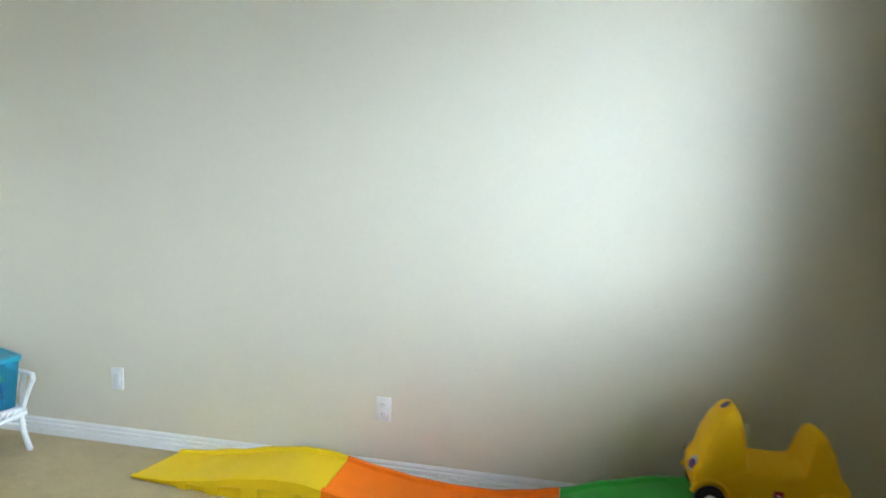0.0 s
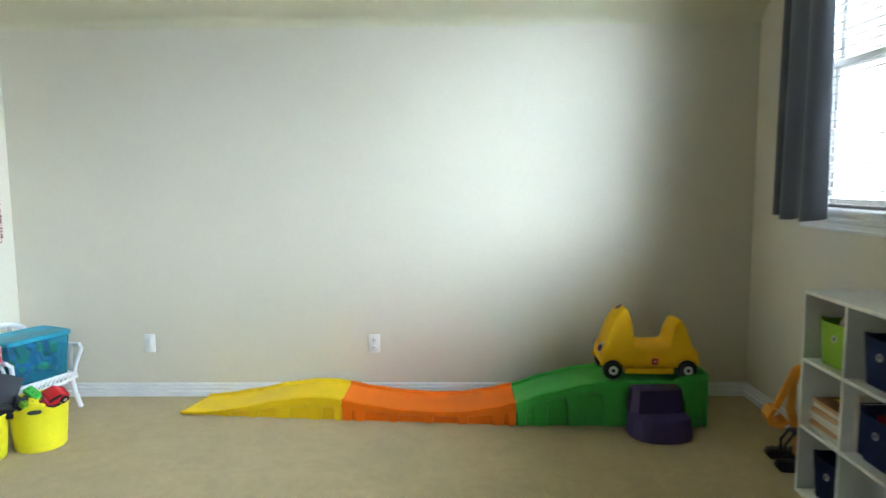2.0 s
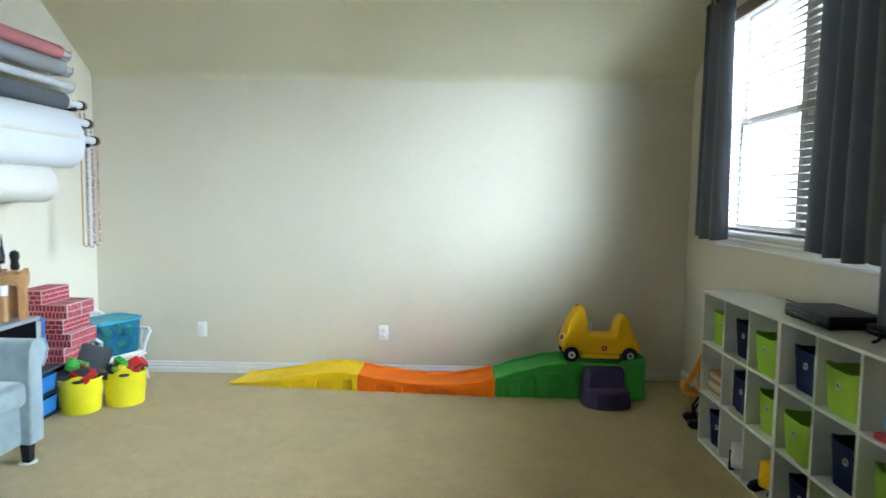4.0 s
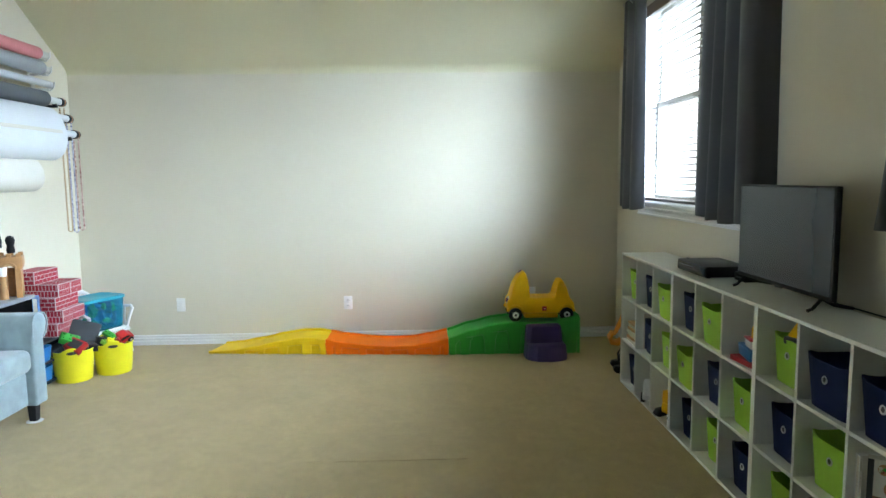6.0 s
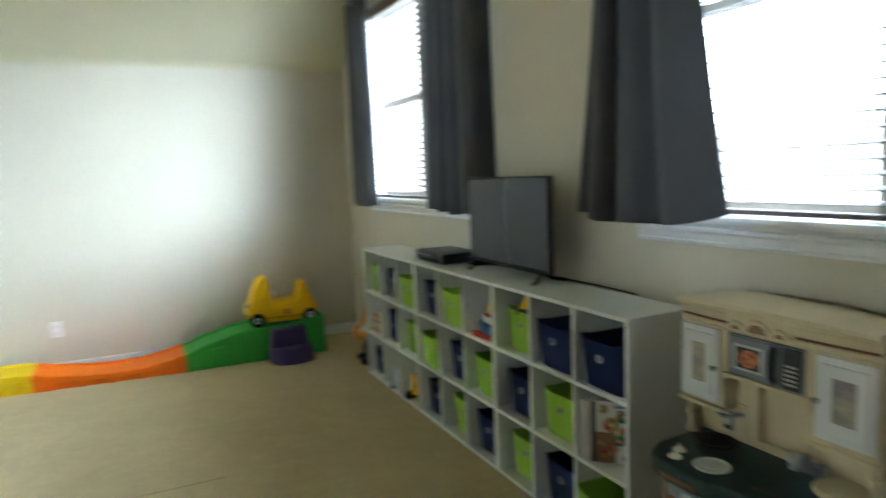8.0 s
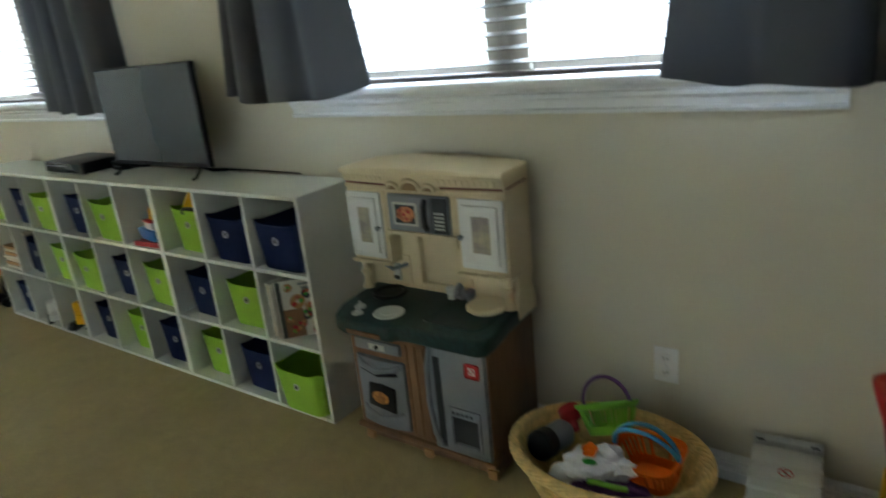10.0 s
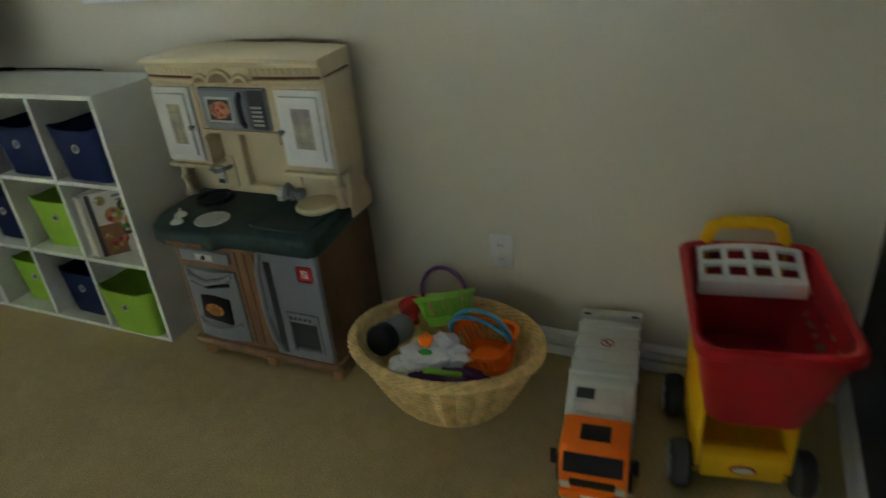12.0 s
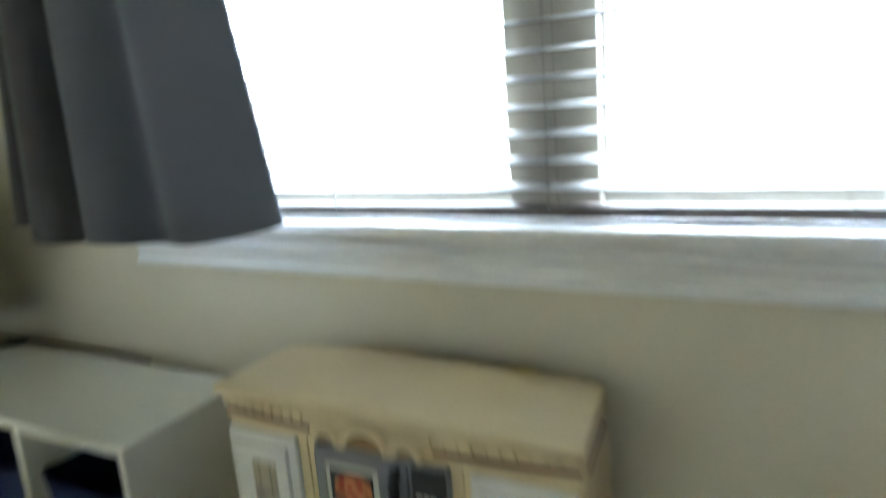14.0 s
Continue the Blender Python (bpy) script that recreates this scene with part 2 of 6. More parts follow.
def loft(rings, cap=True):
    """A skin over rings of equal point counts."""
    bm = bmesh.new()
    vs = [[bm.verts.new(p) for p in ring] for ring in rings]
    n = len(vs[0])
    for a, b in zip(vs, vs[1:]):
        for k in range(n):
            bm.faces.new((a[k], a[(k + 1) % n], b[(k + 1) % n], b[k]))
    if cap:
        bm.faces.new(vs[0][::-1])
        bm.faces.new(vs[-1])
    bmesh.ops.recalc_face_normals(bm, faces=bm.faces[:])
    return bm


def rrect(w, d, r, z, n=5, cx=0.0, cy=0.0):
    """Points of a rounded rectangle, level, at height z."""
    out = []
    for sx, sy, a0 in ((1, 1, 0), (-1, 1, 90), (-1, -1, 180), (1, -1, 270)):
        for k in range(n):
            a = radians(a0 + 90 * k / (n - 1))
            out.append((cx + sx * (w / 2 - r) + r * math.cos(a), cy + sy * (d / 2 - r) + r * math.sin(a), z))
    return out


def structure(name, bm, material, label, smooth=False):
    return tagged(part(name, bm, material, None, "", smooth), label, name.rstrip("_0123456789").split("_")[0], "", "structure")


# ==== the room ====
T = 0.14                                          # wall thickness


def ceiling_height(y):
    return min(SPRING + SLOPE * (WY - y), FLAT)


y_flat = WY - (FLAT - SPRING) / SLOPE
floor_slab = structure("floor", box(LX - T, WX + T, SY - T, WY + T, -0.12, 0), "carpet", "beige cut-pile carpet with faint wear marks")
part("seam", box(-2.30, -1.48, -2.616, -2.611, -0.002, 0.0014), "seam", floor_slab, "faint dark carpet seam")
structure("wall_north", box(LX - T, WX + T, WY, WY + T, 0, SPRING + 0.02), "wall", "plain beige painted wall under a sloped ceiling")
gable = [(SY - T, 0), (WY, 0), (WY, SPRING), (y_flat, FLAT), (SY - T, FLAT)]


def gable_wall(x0, x1):
    bm = prism([(y, z) for y, z in gable], x0, x1)
    return move(bm, Matrix(((0, 1, 0, 0), (1, 0, 0, 0), (0, 0, 1, 0), (0, 0, 0, 1))))


structure("wall_west", gable_wall(LX - T, LX), "wall", "plain beige painted gable wall")
structure("wall_south", box(LX, WX, SY - T, SY, 0, FLAT), "accent", "charcoal painted wall with a white baseboard")


def east_wall():
    """The window wall: upright strips between the openings, and the pieces under and over them."""
    bm = bmesh.new()
    cuts = [SY - T] + [v for w in sorted(WINDOWS) for v in w] + [y_flat, WY]
    cuts = sorted(set(cuts))
    for a, b in zip(cuts, cuts[1:]):
        holes = any(w0 <= a and b <= w1 for w0, w1 in WINDOWS)
        for z0, z1 in (((0, WZ0), (WZ1, None)) if holes else ((0, None),)):
            if z1 is None:
                ring = [(a, z0), (b, z0), (b, ceiling_height(b)), (a, ceiling_height(a))]
            else:
                ring = [(a, z0), (b, z0), (b, z1), (a, z1)]
            own = prism(ring, WX, WX + T)
            join(bm, own, Matrix(((0, 1, 0, 0), (1, 0, 0, 0), (0, 0, 1, 0), (0, 0, 0, 1))))
    bmesh.ops.recalc_face_normals(bm, faces=bm.faces[:])
    return bm


structure("wall_east", east_wall(), "wall", "beige painted wall with two double windows")
cove = []                                         # the plaster is rounded where the slope meets the wall
for k in range(9):
    u = k / 8
    a, b, c = (1 - u) ** 2, 2 * u * (1 - u), u * u
    cove.append((WY - 0.055 * a + 0.002 * c, SPRING + a * 0.055 * SLOPE - c * 0.05))
ceil = bmesh.new()
own = prism([(WY + T, SPRING - SLOPE * T), (WY + T, SPRING - SLOPE * T + 0.15), (y_flat, FLAT + 0.15), (SY - T, FLAT + 0.15), (SY - T, FLAT), (y_flat, FLAT)] + cove, LX - T, WX + T)
join(ceil, own, Matrix(((0, 1, 0, 0), (1, 0, 0, 0), (0, 0, 1, 0), (0, 0, 0, 1))))
bmesh.ops.recalc_face_normals(ceil, faces=ceil.faces[:])
structure("ceiling", ceil, "ceiling", "beige vaulted ceiling sloping up from the wall", True)


def skirting(p, q, inward):
    """A stepped white baseboard along the floor from p to q; inward points into the room."""
    p, q, n = Vector((*p, 0)), Vector((*q, 0)), Vector((*inward, 0))
    prof = [(0, 0), (0.019, 0), (0.019, 0.034), (0.006, 0.037), (0.006, 0.042), (0.016, 0.045), (0.016, 0.060), (0.004, 0.063), (0.004, 0.068), (0.012, 0.071), (0.012, 0.078), (0.004, 0.088), (0, 0.088)]
    bm = bmesh.new()
    a = [bm.verts.new(p + n * d + Vector((0, 0, z))) for d, z in prof]
    b = [bm.verts.new(q + n * d + Vector((0, 0, z))) for d, z in prof]
    k = len(prof)
    bm.faces.new(a)
    bm.faces.new(b[::-1])
    for i in range(k):
        bm.faces.new((a[i], b[i], b[(i + 1) % k], a[(i + 1) % k]))
    bmesh.ops.recalc_face_normals(bm, faces=bm.faces[:])
    return bm


for p, q, n in (((LX, WY), (WX, WY), (0, -1)), ((WX, WY - 0.016), (WX, SY + 0.016), (-1, 0)), ((LX, SY), (WX, SY), (0, 1)), ((LX, WY - 0.016), (LX, SY + 0.016), (1, 0))):
    structure("baseboard", skirting(p, q, n), "trim", "white stepped wooden baseboard")

# the pale hazy distance outside, brighter toward the sky
bd = bpy.data.materials.new("hazy_distance")
bd.use_nodes = True
bn, bl = bd.node_tree.nodes, bd.node_tree.links
bn.remove(bn["Principled BSDF"])
em = bn.new("ShaderNodeEmission")
em.inputs[0].default_value = (0.90, 0.97, 1.0, 1)
geo, sep, ramp = bn.new("ShaderNodeNewGeometry"), bn.new("ShaderNodeSeparateXYZ"), bn.new("ShaderNodeMapRange")
ramp.inputs[1].default_value, ramp.inputs[2].default_value = -0.5, 4.0
ramp.inputs[3].default_value, ramp.inputs[4].default_value = 2.4, 3.6
bl.new(geo.outputs["Position"], sep.inputs[0])
bl.new(sep.outputs["Z"], ramp.inputs[0])
bl.new(ramp.outputs[0], em.inputs[1])
bl.new(em.outputs[0], bn["Material Output"].inputs[0])
structure("backdrop", box(WX + 5.0, WX + 5.02, -16, 22, -4, 9), bd, "pale overcast distance outside the windows")

# ==== windows ====


def window(name, y0, y1):
    top = tagged(new(name), "white double window with horizontal blinds, bright sky outside", "window", "", "structure")
    mid = (y0 + y1) / 2 + (0.008 if y0 < -4 else 0.0)
    x = WX + 0.10
    part("jamb_lining", box(WX, WX + T, y0, y0 + 0.012, WZ0, WZ1), "trim", top)
    part("jamb_lining", box(WX, WX + T, y1 - 0.012, y1, WZ0, WZ1), "trim", top)
    part("head_lining", box(WX, WX + T, y0 + 0.012, y1 - 0.012, WZ1 - 0.012, WZ1), "trim", top)
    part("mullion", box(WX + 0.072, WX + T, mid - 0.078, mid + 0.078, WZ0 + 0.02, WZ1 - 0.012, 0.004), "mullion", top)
    for a, b in ((y0 + 0.012, mid - 0.078), (mid + 0.078, y1 - 0.012)):
        zm = (WZ0 + WZ1) / 2
        for z0, z1, dx in ((WZ0 + 0.02, zm + 0.02, 0.0), (zm - 0.02, WZ1 - 0.012, 0.022)):
            wa, wb = (0.035, 0.006) if b < mid else (0.006, 0.035)       # slim stile against the mullion
            sash = box(x + dx, x + dx + 0.02, a, a + wa, z0, z1)
            box(x + dx, x + dx + 0.02, b - wb, b, z0, z1, bm=sash)
            box(x + dx, x + dx + 0.02, a + wa, b - wb, z0, z0 + 0.04, bm=sash)
            box(x + dx, x + dx + 0.02, a + wa, b - wb, z1 - 0.04, z1, bm=sash)
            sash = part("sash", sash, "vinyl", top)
            pane = part("pane", box(x + dx + 0.008, x + dx + 0.012, a + wa, b - wb, z0 + 0.04, z1 - 0.04), "glass", sash, "", False)
            pane.visible_shadow = False
    # one wide blind across both halves
    for a, b in ((y0 + 0.016, y1 - 0.016),):
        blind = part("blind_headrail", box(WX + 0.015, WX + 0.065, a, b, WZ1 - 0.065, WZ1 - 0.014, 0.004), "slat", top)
        part("valance", box(WX - 0.012, WX + 0.004, a - 0.006, b + 0.006, WZ1 - 0.085, WZ1 - 0.004, 0.003), "valance", blind, "dark wood valance")
        me = None
        z = WZ0 + 0.058
        while z < WZ1 - 0.09:
            if me is None:
                own = bmesh.new()
                w = 0.024
                pts = [(-w, 0.0), (0, 0.0035), (w, 0.0), (w, -0.0025), (0, 0.001), (-w, -0.0025)]
                va = [own.verts.new((px, a + 0.004, pz)) for px, pz in pts]
                vb = [own.verts.new((px, b - 0.004, pz)) for px, pz in pts]
                for i in range(6):
                    own.faces.new((va[i], vb[i], vb[(i + 1) % 6], va[(i + 1) % 6]))
                own.faces.new(va)
                own.faces.new(vb[::-1])
                bmesh.ops.recalc_face_normals(own, faces=own.faces[:])
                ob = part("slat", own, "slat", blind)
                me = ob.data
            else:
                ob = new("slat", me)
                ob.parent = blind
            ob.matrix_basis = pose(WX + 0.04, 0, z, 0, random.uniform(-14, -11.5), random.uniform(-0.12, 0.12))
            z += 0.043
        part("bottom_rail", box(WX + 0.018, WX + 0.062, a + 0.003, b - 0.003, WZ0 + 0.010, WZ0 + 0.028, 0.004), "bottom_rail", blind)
        for y in (a + 0.13, (3 * a + b) / 4 + 0.03, (a + b) / 2, (a + 3 * b) / 4 - 0.03, b - 0.13):
            for dx in (0.014, 0.066):
                part("ladder_cord", rod((WX + dx, y, WZ0 + 0.02), (WX + dx, y, WZ1 - 0.06), 0.0011, 5), "slat", blind)
    # stool and apron
    sill = part("window_sill", box(WX - 0.05, WX + T, y0 - 0.0, y1 + 0.0, WZ0 - 0.016, WZ0 + 0.006, 0.005), "trim", top)
    part("sill_horn", box(WX - 0.05, WX - 0.002, y0 - 0.07, y0, WZ0 - 0.016, WZ0 + 0.006, 0.005), "trim", sill)
    part("sill_horn", box(WX - 0.05, WX - 0.002, y1, y1 + 0.07, WZ0 - 0.016, WZ0 + 0.006, 0.005), "trim", sill)
    ap = prism([(WX - 0.002, WZ0 - 0.102), (WX - 0.018, WZ0 - 0.100), (WX - 0.021, WZ0 - 0.090), (WX - 0.012, WZ0 - 0.084), (WX - 0.014, WZ0 - 0.062), (WX - 0.028, WZ0 - 0.052), (WX - 0.028, WZ0 - 0.042), (WX - 0.018, WZ0 - 0.036), (WX - 0.036, WZ0 - 0.020), (WX - 0.036, WZ0 - 0.017), (WX - 0.002, WZ0 - 0.017)], y0 - 0.045, y1 + 0.045)
    part("apron", ap, "trim", top)
    return top


window("window_1", *WINDOWS[0])
window("window_2", *WINDOWS[1])


def curtain(y0, y1, z0, z1, flare, folds, seed, outer, sag, wander, crowd, group="grey window curtains"):
    """A pleated cloth panel, gathered at the rod and spreading toward its hem."""
    bm = bmesh.new()
    nu, nv = folds * 24, 26
    mid = (y0 + y1) / 2
    rows = []
    for j in range(nv + 1):
        v = j / nv                                # 0 at the rod, 1 at the hem
        row = []
        for i in range(nu + 1):
            u = i / nu
            k = folds * u ** crowd
            ph = 2 * math.pi * (k + wander * math.sin(1.9 * k + seed)) + 0.3 * math.sin(2.2 * v + seed)
            amp = (0.022 + 0.016 * v) * (0.8 + 0.35 * math.sin(2.3 * k + seed))
            half = (y1 - y0) / 2 * (1 + flare * (v ** 1.4 - 0.5))
            y = mid + (2 * u - 1) * half + 0.020 * math.cos(ph)
            x = ROD_X + amp * math.sin(ph) + 0.006 * math.sin(2 * ph + seed) * v
            e = max(0.0, 1 - (u if outer < 0 else 1 - u) * folds * 2.2)
            x += (WX - 0.012 - x) * e ** 1.5 * (1.0 if y1 > -1 else 0.9)    # the outer edge returns to the wall
            z = z1 - (z1 - z0) * v + v * (0.006 * math.sin(1.6 * math.pi * k + seed) - sag * math.sin(math.pi * u) ** 0.8)
            row.append(bm.verts.new((x, y, z)))
        rows.append(row)
    for a, b in zip(rows, rows[1:]):
        for i in range(nu):
            bm.faces.new((a[i], b[i], b[i + 1], a[i + 1]))
    bmesh.ops.recalc_face_normals(bm, faces=bm.faces[:])
    bm.normal_update()
    normals = {v: v.normal.copy() for v in bm.verts}
    skin = bmesh.ops.duplicate(bm, geom=bm.faces[:])["vert_map"]        # a second skin 3 mm behind the first
    back = [(a, b) for a, b in skin.items() if a in normals]
    for a, b in back:
        b.co = a.co - normals[a] * 0.003
    top = thing("curtain", "dark grey pleated curtain hanging from a rod", "curtain", group, (0, mid, z0))
    ob = part("curtain_panel", bm, "curtain", top)
    ob.matrix_parent_inverse = top.matrix_basis.inverted()
    for i in range(folds):
        y = y0 + (y1 - y0) * (i + 0.5) / folds
        ring = part("grommet", tube([(ROD_X + 0.024 * math.cos(a), y, ROD_Z + 0.024 * math.sin(a)) for a in [2 * math.pi * k / 14 for k in range(14)]], 0.004, 6, True), "steel", top)
        ring.matrix_parent_inverse = top.matrix_basis.inverted()
    return top


ROD_Z, ROD_X = 2.735, -0.105
CURTAINS = ((-1.10, -0.62, 1.195, 0.12, 3, 1.3, 1, 0.012, 0.16, 1.0), (-2.745, -2.12, 1.205, 0.14, 4, 2.1, -1, 0.018, 0.16, 1.0), (-4.278, -3.585, 1.264, 0.58, 3, 3.9, 1, 0.058, 0.20, 1.9), (-5.95, -5.395, 1.235, 0.45, 3, 5.2, -1, 0.03, 0.2, 1.0))
for c in CURTAINS:
    curtain(c[0], c[1], c[2], ROD_Z + 0.04, c[3], c[4], c[5], c[6], c[7], c[8], c[9])
for y0, y1 in ((-2.88, -0.62), (-6.00, -3.52)):
    top = thing("curtain_rod", "black metal curtain rod over the window", "curtain rod", "", (0, (y0 + y1) / 2, ROD_Z))
    inv = top.matrix_basis.inverted()
    pieces = [("pole", rod((ROD_X, y0, ROD_Z), (ROD_X, y1, ROD_Z), 0.009, 12))]
    for y in (y0, y1):
        pieces.append(("finial", move(lathe([(0.009, -0.02), (0.014, -0.015), (0.018, 0), (0.014, 0.015), (0.004, 0.02)], 12), Matrix.Translation((ROD_X, y, ROD_Z)) @ pose(0, 0, 0, 90))))
    for y in (y0 + 0.05, (y0 + y1) / 2, y1 - 0.05):
        b = rod((ROD_X, y, ROD_Z - 0.012), (WX - 0.004, y, ROD_Z - 0.012), 0.005, 8)
        box(WX - 0.006, WX, y - 0.012, y + 0.012, ROD_Z - 0.05, ROD_Z + 0.02, 0.002, bm=b)
        pieces.append(("bracket", b))
    for n, b in pieces:
        part(n, b, "rod", top).matrix_parent_inverse = inv


def outlet(at, turn, kind):
    """A wall plate; at is its centre on the wall, facing -y before the turn."""
    top = thing("wall_outlet" if kind == "outlet" else "wall_plate", "white duplex power outlet plate on the wall" if kind == "outlet" else "white blank cable plate on the wall", "outlet", "wall plates", at, turn)
    plate = part("plate", box(-0.038, 0.038, -0.007, 0.0, -0.06, 0.06, 0.004), "plate", top)
    if kind == "outlet":
        for z in (-0.024, 0.024):
            rec = lathe([(0.017, 0), (0.017, 0.003), (0.015, 0.004)], 20)
            rec = part("receptacle", move(rec, Matrix.Translation((0, -0.0065, z)) @ pose(0, 0, 0, 90)), "white", plate)
            for dx in (-0.006, 0.006):
                part("slot", box(dx - 0.0012, dx + 0.0012, -0.0115, -0.0103, z - 0.004, z + 0.005), "slot", rec)
    else:
        part("insert", box(-0.017, 0.017, -0.0095, -0.0065, -0.033, 0.033, 0.001), "white", plate)
    part("screw", move(lathe([(0.003, 0), (0.003, 0.002)], 10), Matrix.Translation((0, -0.0065, 0)) @ pose(0, 0, 0, 90)), "steel", plate)


outlet((-3.825, WY, 0.353), 0, "plate")
outlet((-2.362, WY, 0.347), 0, "outlet")
outlet((-0.735, WY, 0.40), 0, "plate")
outlet((WX, -5.302, 0.351), -90, "outlet")


# ==== cube shelves along the window wall ====
UX, UY, U, UH, TH = -0.32, -1.40, 0.912, 0.91, 0.015
CELL = (U - 4 * TH) / 3


def cube_shelf():
    top = thing("cube_shelf", "white laminate nine-cube storage shelf standing on carpet", "shelf", "white cube shelves", (UX, UY, 0))
    d = 0.295
    part("side_panel", box(0, d, -TH, 0, 0, UH, 0.0012, 1), "shelf", top)
    part("side_panel", box(0, d, -U, -U + TH, 0, UH, 0.0012, 1), "shelf", top)
    part("top_panel", box(0, d, -U + TH, -TH, UH - TH, UH, 0.0012, 1), "shelf", top)
    part("bottom_panel", box(0, d, -U + TH, -TH, 0.0, TH, 0.0012, 1), "shelf", top)
    part("back_panel", box(d - 0.006, d - 0.001, -U + TH, -TH, TH, UH - TH), "shelf", top)
    for i in (1, 2):
        y = -i * (CELL + TH)
        part("divider", box(0.001, d - 0.006, y - TH, y, TH, UH - TH, 0.0012, 1), "shelf", top)
    for c in range(3):
        y = -TH - c * (CELL + TH)
        for r in (1, 2):
            z = r * (UH - TH) / 3
            part("shelf_board", box(0.002, d - 0.006, y - CELL, y, z, z + TH, 0.0012, 1), "shelf", top)
    return top


first = cube_shelf()
for k in (1, 2):
    copy_thing(first, pose(UX, UY - k * U, 0))


def cell(col, row):
    """The floor centre of a cube: columns 1 to 9 from the far end, rows 1 to 3 from the top."""
    unit, c = divmod(col - 1, 3)
    y = UY - unit * U - TH - c * (CELL + TH) - CELL / 2
    z = TH if row == 3 else (3 - row) * (UH - TH) / 3 + TH
    return y, z


def oval(w, d, z, p=5.0, n=44, sag=0.0, cx=0.0, cy=0.0):
    """Points of a squarish oval ring; sag lowers the middles of its sides."""
    out = []
    for k in range(n):
        a = 2 * math.pi * (k + 0.5) / n
        c, s = math.cos(a), math.sin(a)
        x = w / 2 * math.copysign(abs(c) ** (2 / p), c)
        y = d / 2 * math.copysign(abs(s) ** (2 / p), s)
        out.append((cx + x, cy + y, z - sag * abs(math.cos(2 * a)) ** 2))
    return out


def cloth_bin(colour, d=0.27, h=0.19, w=0.262, seed=0):
    label = {"green": "lime green fabric storage bin with a metal eyelet", "navy": "navy blue fabric storage bin with a metal eyelet"}[colour]
    top = thing("storage_bin", label, "storage bin", colour + " fabric bins")
    rnd = random.Random(seed)
    lean = rnd.uniform(-0.006, 0.006)
    rings = []
    for v in (0, 0.03, 0.3, 0.6, 0.85, 1.0):
        k = 0.86 + 0.14 * v
        rings.append(oval(d * k, w * k, h * v, 6, sag=0.012 * v ** 3, cx=lean * v))
    for v in (1.0, 0.6, 0.05):
        k = 0.86 + 0.14 * v
        rings.append(oval(d * k - 0.010, w * k - 0.010, h * v + 0.001, 6, sag=0.012 * v ** 3, cx=lean * v))
    body = part("bin_body", loft(rings), colour, top)
    v = 0.62
    x = -d / 2 * (0.86 + 0.14 * v) + lean * v
    ang = math.atan2(d * 0.07, h)
    m = Matrix.Translation((x - 0.0005, 0, h * v)) @ Matrix.Rotation(ang, 4, "Y")
    ring = tube([(0, 0.0125 * math.cos(a), 0.0125 * math.sin(a)) for a in [2 * math.pi * k / 20 for k in range(20)]], 0.0035, 6, True)
    part("eyelet", move(ring, m), "steel", body)
    hole = lathe([(0.010, 0), (0.010, 0.002)], 16)
    part("eyelet_hole", move(hole, m @ pose(0.001, 0, 0, 0, -90)), "slot", body)
    return top


GREEN = ((1, 1), (3, 1), (5, 1), (7, 1), (3, 2), (4, 2), (6, 2), (8, 2), (5, 3), (7, 3), (9, 3))
NAVY = ((2, 1), (4, 1), (8, 1), (9, 1), (5, 2), (7, 2), (2, 2), (1, 3), (4, 3), (6, 3), (8, 3))
DEEP = ((8, 1), (9, 1), (9, 3), (3, 1), (5, 1), (4, 2))
for colour, cells in (("green", GREEN), ("navy", NAVY)):
    protos = {}
    for c, r in cells:
        y, z = cell(c, r)
        deep = (c, r) in DEEP
        d = 0.27 if deep else 0.215
        back = (-0.03 if (c, r) == (9, 3) else random.uniform(-0.004, 0.006)) if deep else random.uniform(0.028, 0.046)
        m = pose(UX + d / 2 + 0.004 + back, y + random.uniform(-0.008, 0.008) - (0.012 if (c, r) == (2, 2) else 0), z, 0, 0, random.uniform(-3, 3))
        if deep not in protos:
            protos[deep] = cloth_bin(colour, d, 0.190 if deep else 0.195, 0.276 if deep else 0.258)
            protos[deep].matrix_basis = m
        else:
            copy_thing(protos[deep], m)


def book(w, d, h, cover, parent=None, at=(0, 0, 0), turn=0.0, label="", tilt=0.0, bars=()):
    """A closed book lying flat: covers, spine and pages; bars are coloured patches on its front."""
    top = thing("book", label, "book", "toy room books", at, turn)
    if tilt:
        top.matrix_basis = pose(*at, 0, tilt, turn) if isinstance(tilt, (int, float)) else pose(*at, *tilt)
    own = box(-w / 2, w / 2, -d / 2, d / 2, 0, 0.0025)
    box(-w / 2, w / 2, -d / 2, d / 2, h - 0.0025, h, bm=own)
    box(-w / 2, -w / 2 + 0.0025, -d / 2, d / 2, 0.0025, h - 0.0025, bm=own)
    part("cover", own, cover, top)
    part("pages", box(-w / 2 + 0.0025, w / 2 - 0.004, -d / 2 + 0.004, d / 2 - 0.004, 0.0025, h - 0.0025), "page", top)
    for n, (x0, x1, y0, y1, mm) in enumerate(bars):
        part("printed_patch", box(x0, x1, y0, y1, h, h + 0.0006 + 0.0001 * n), mm, top)
    return top


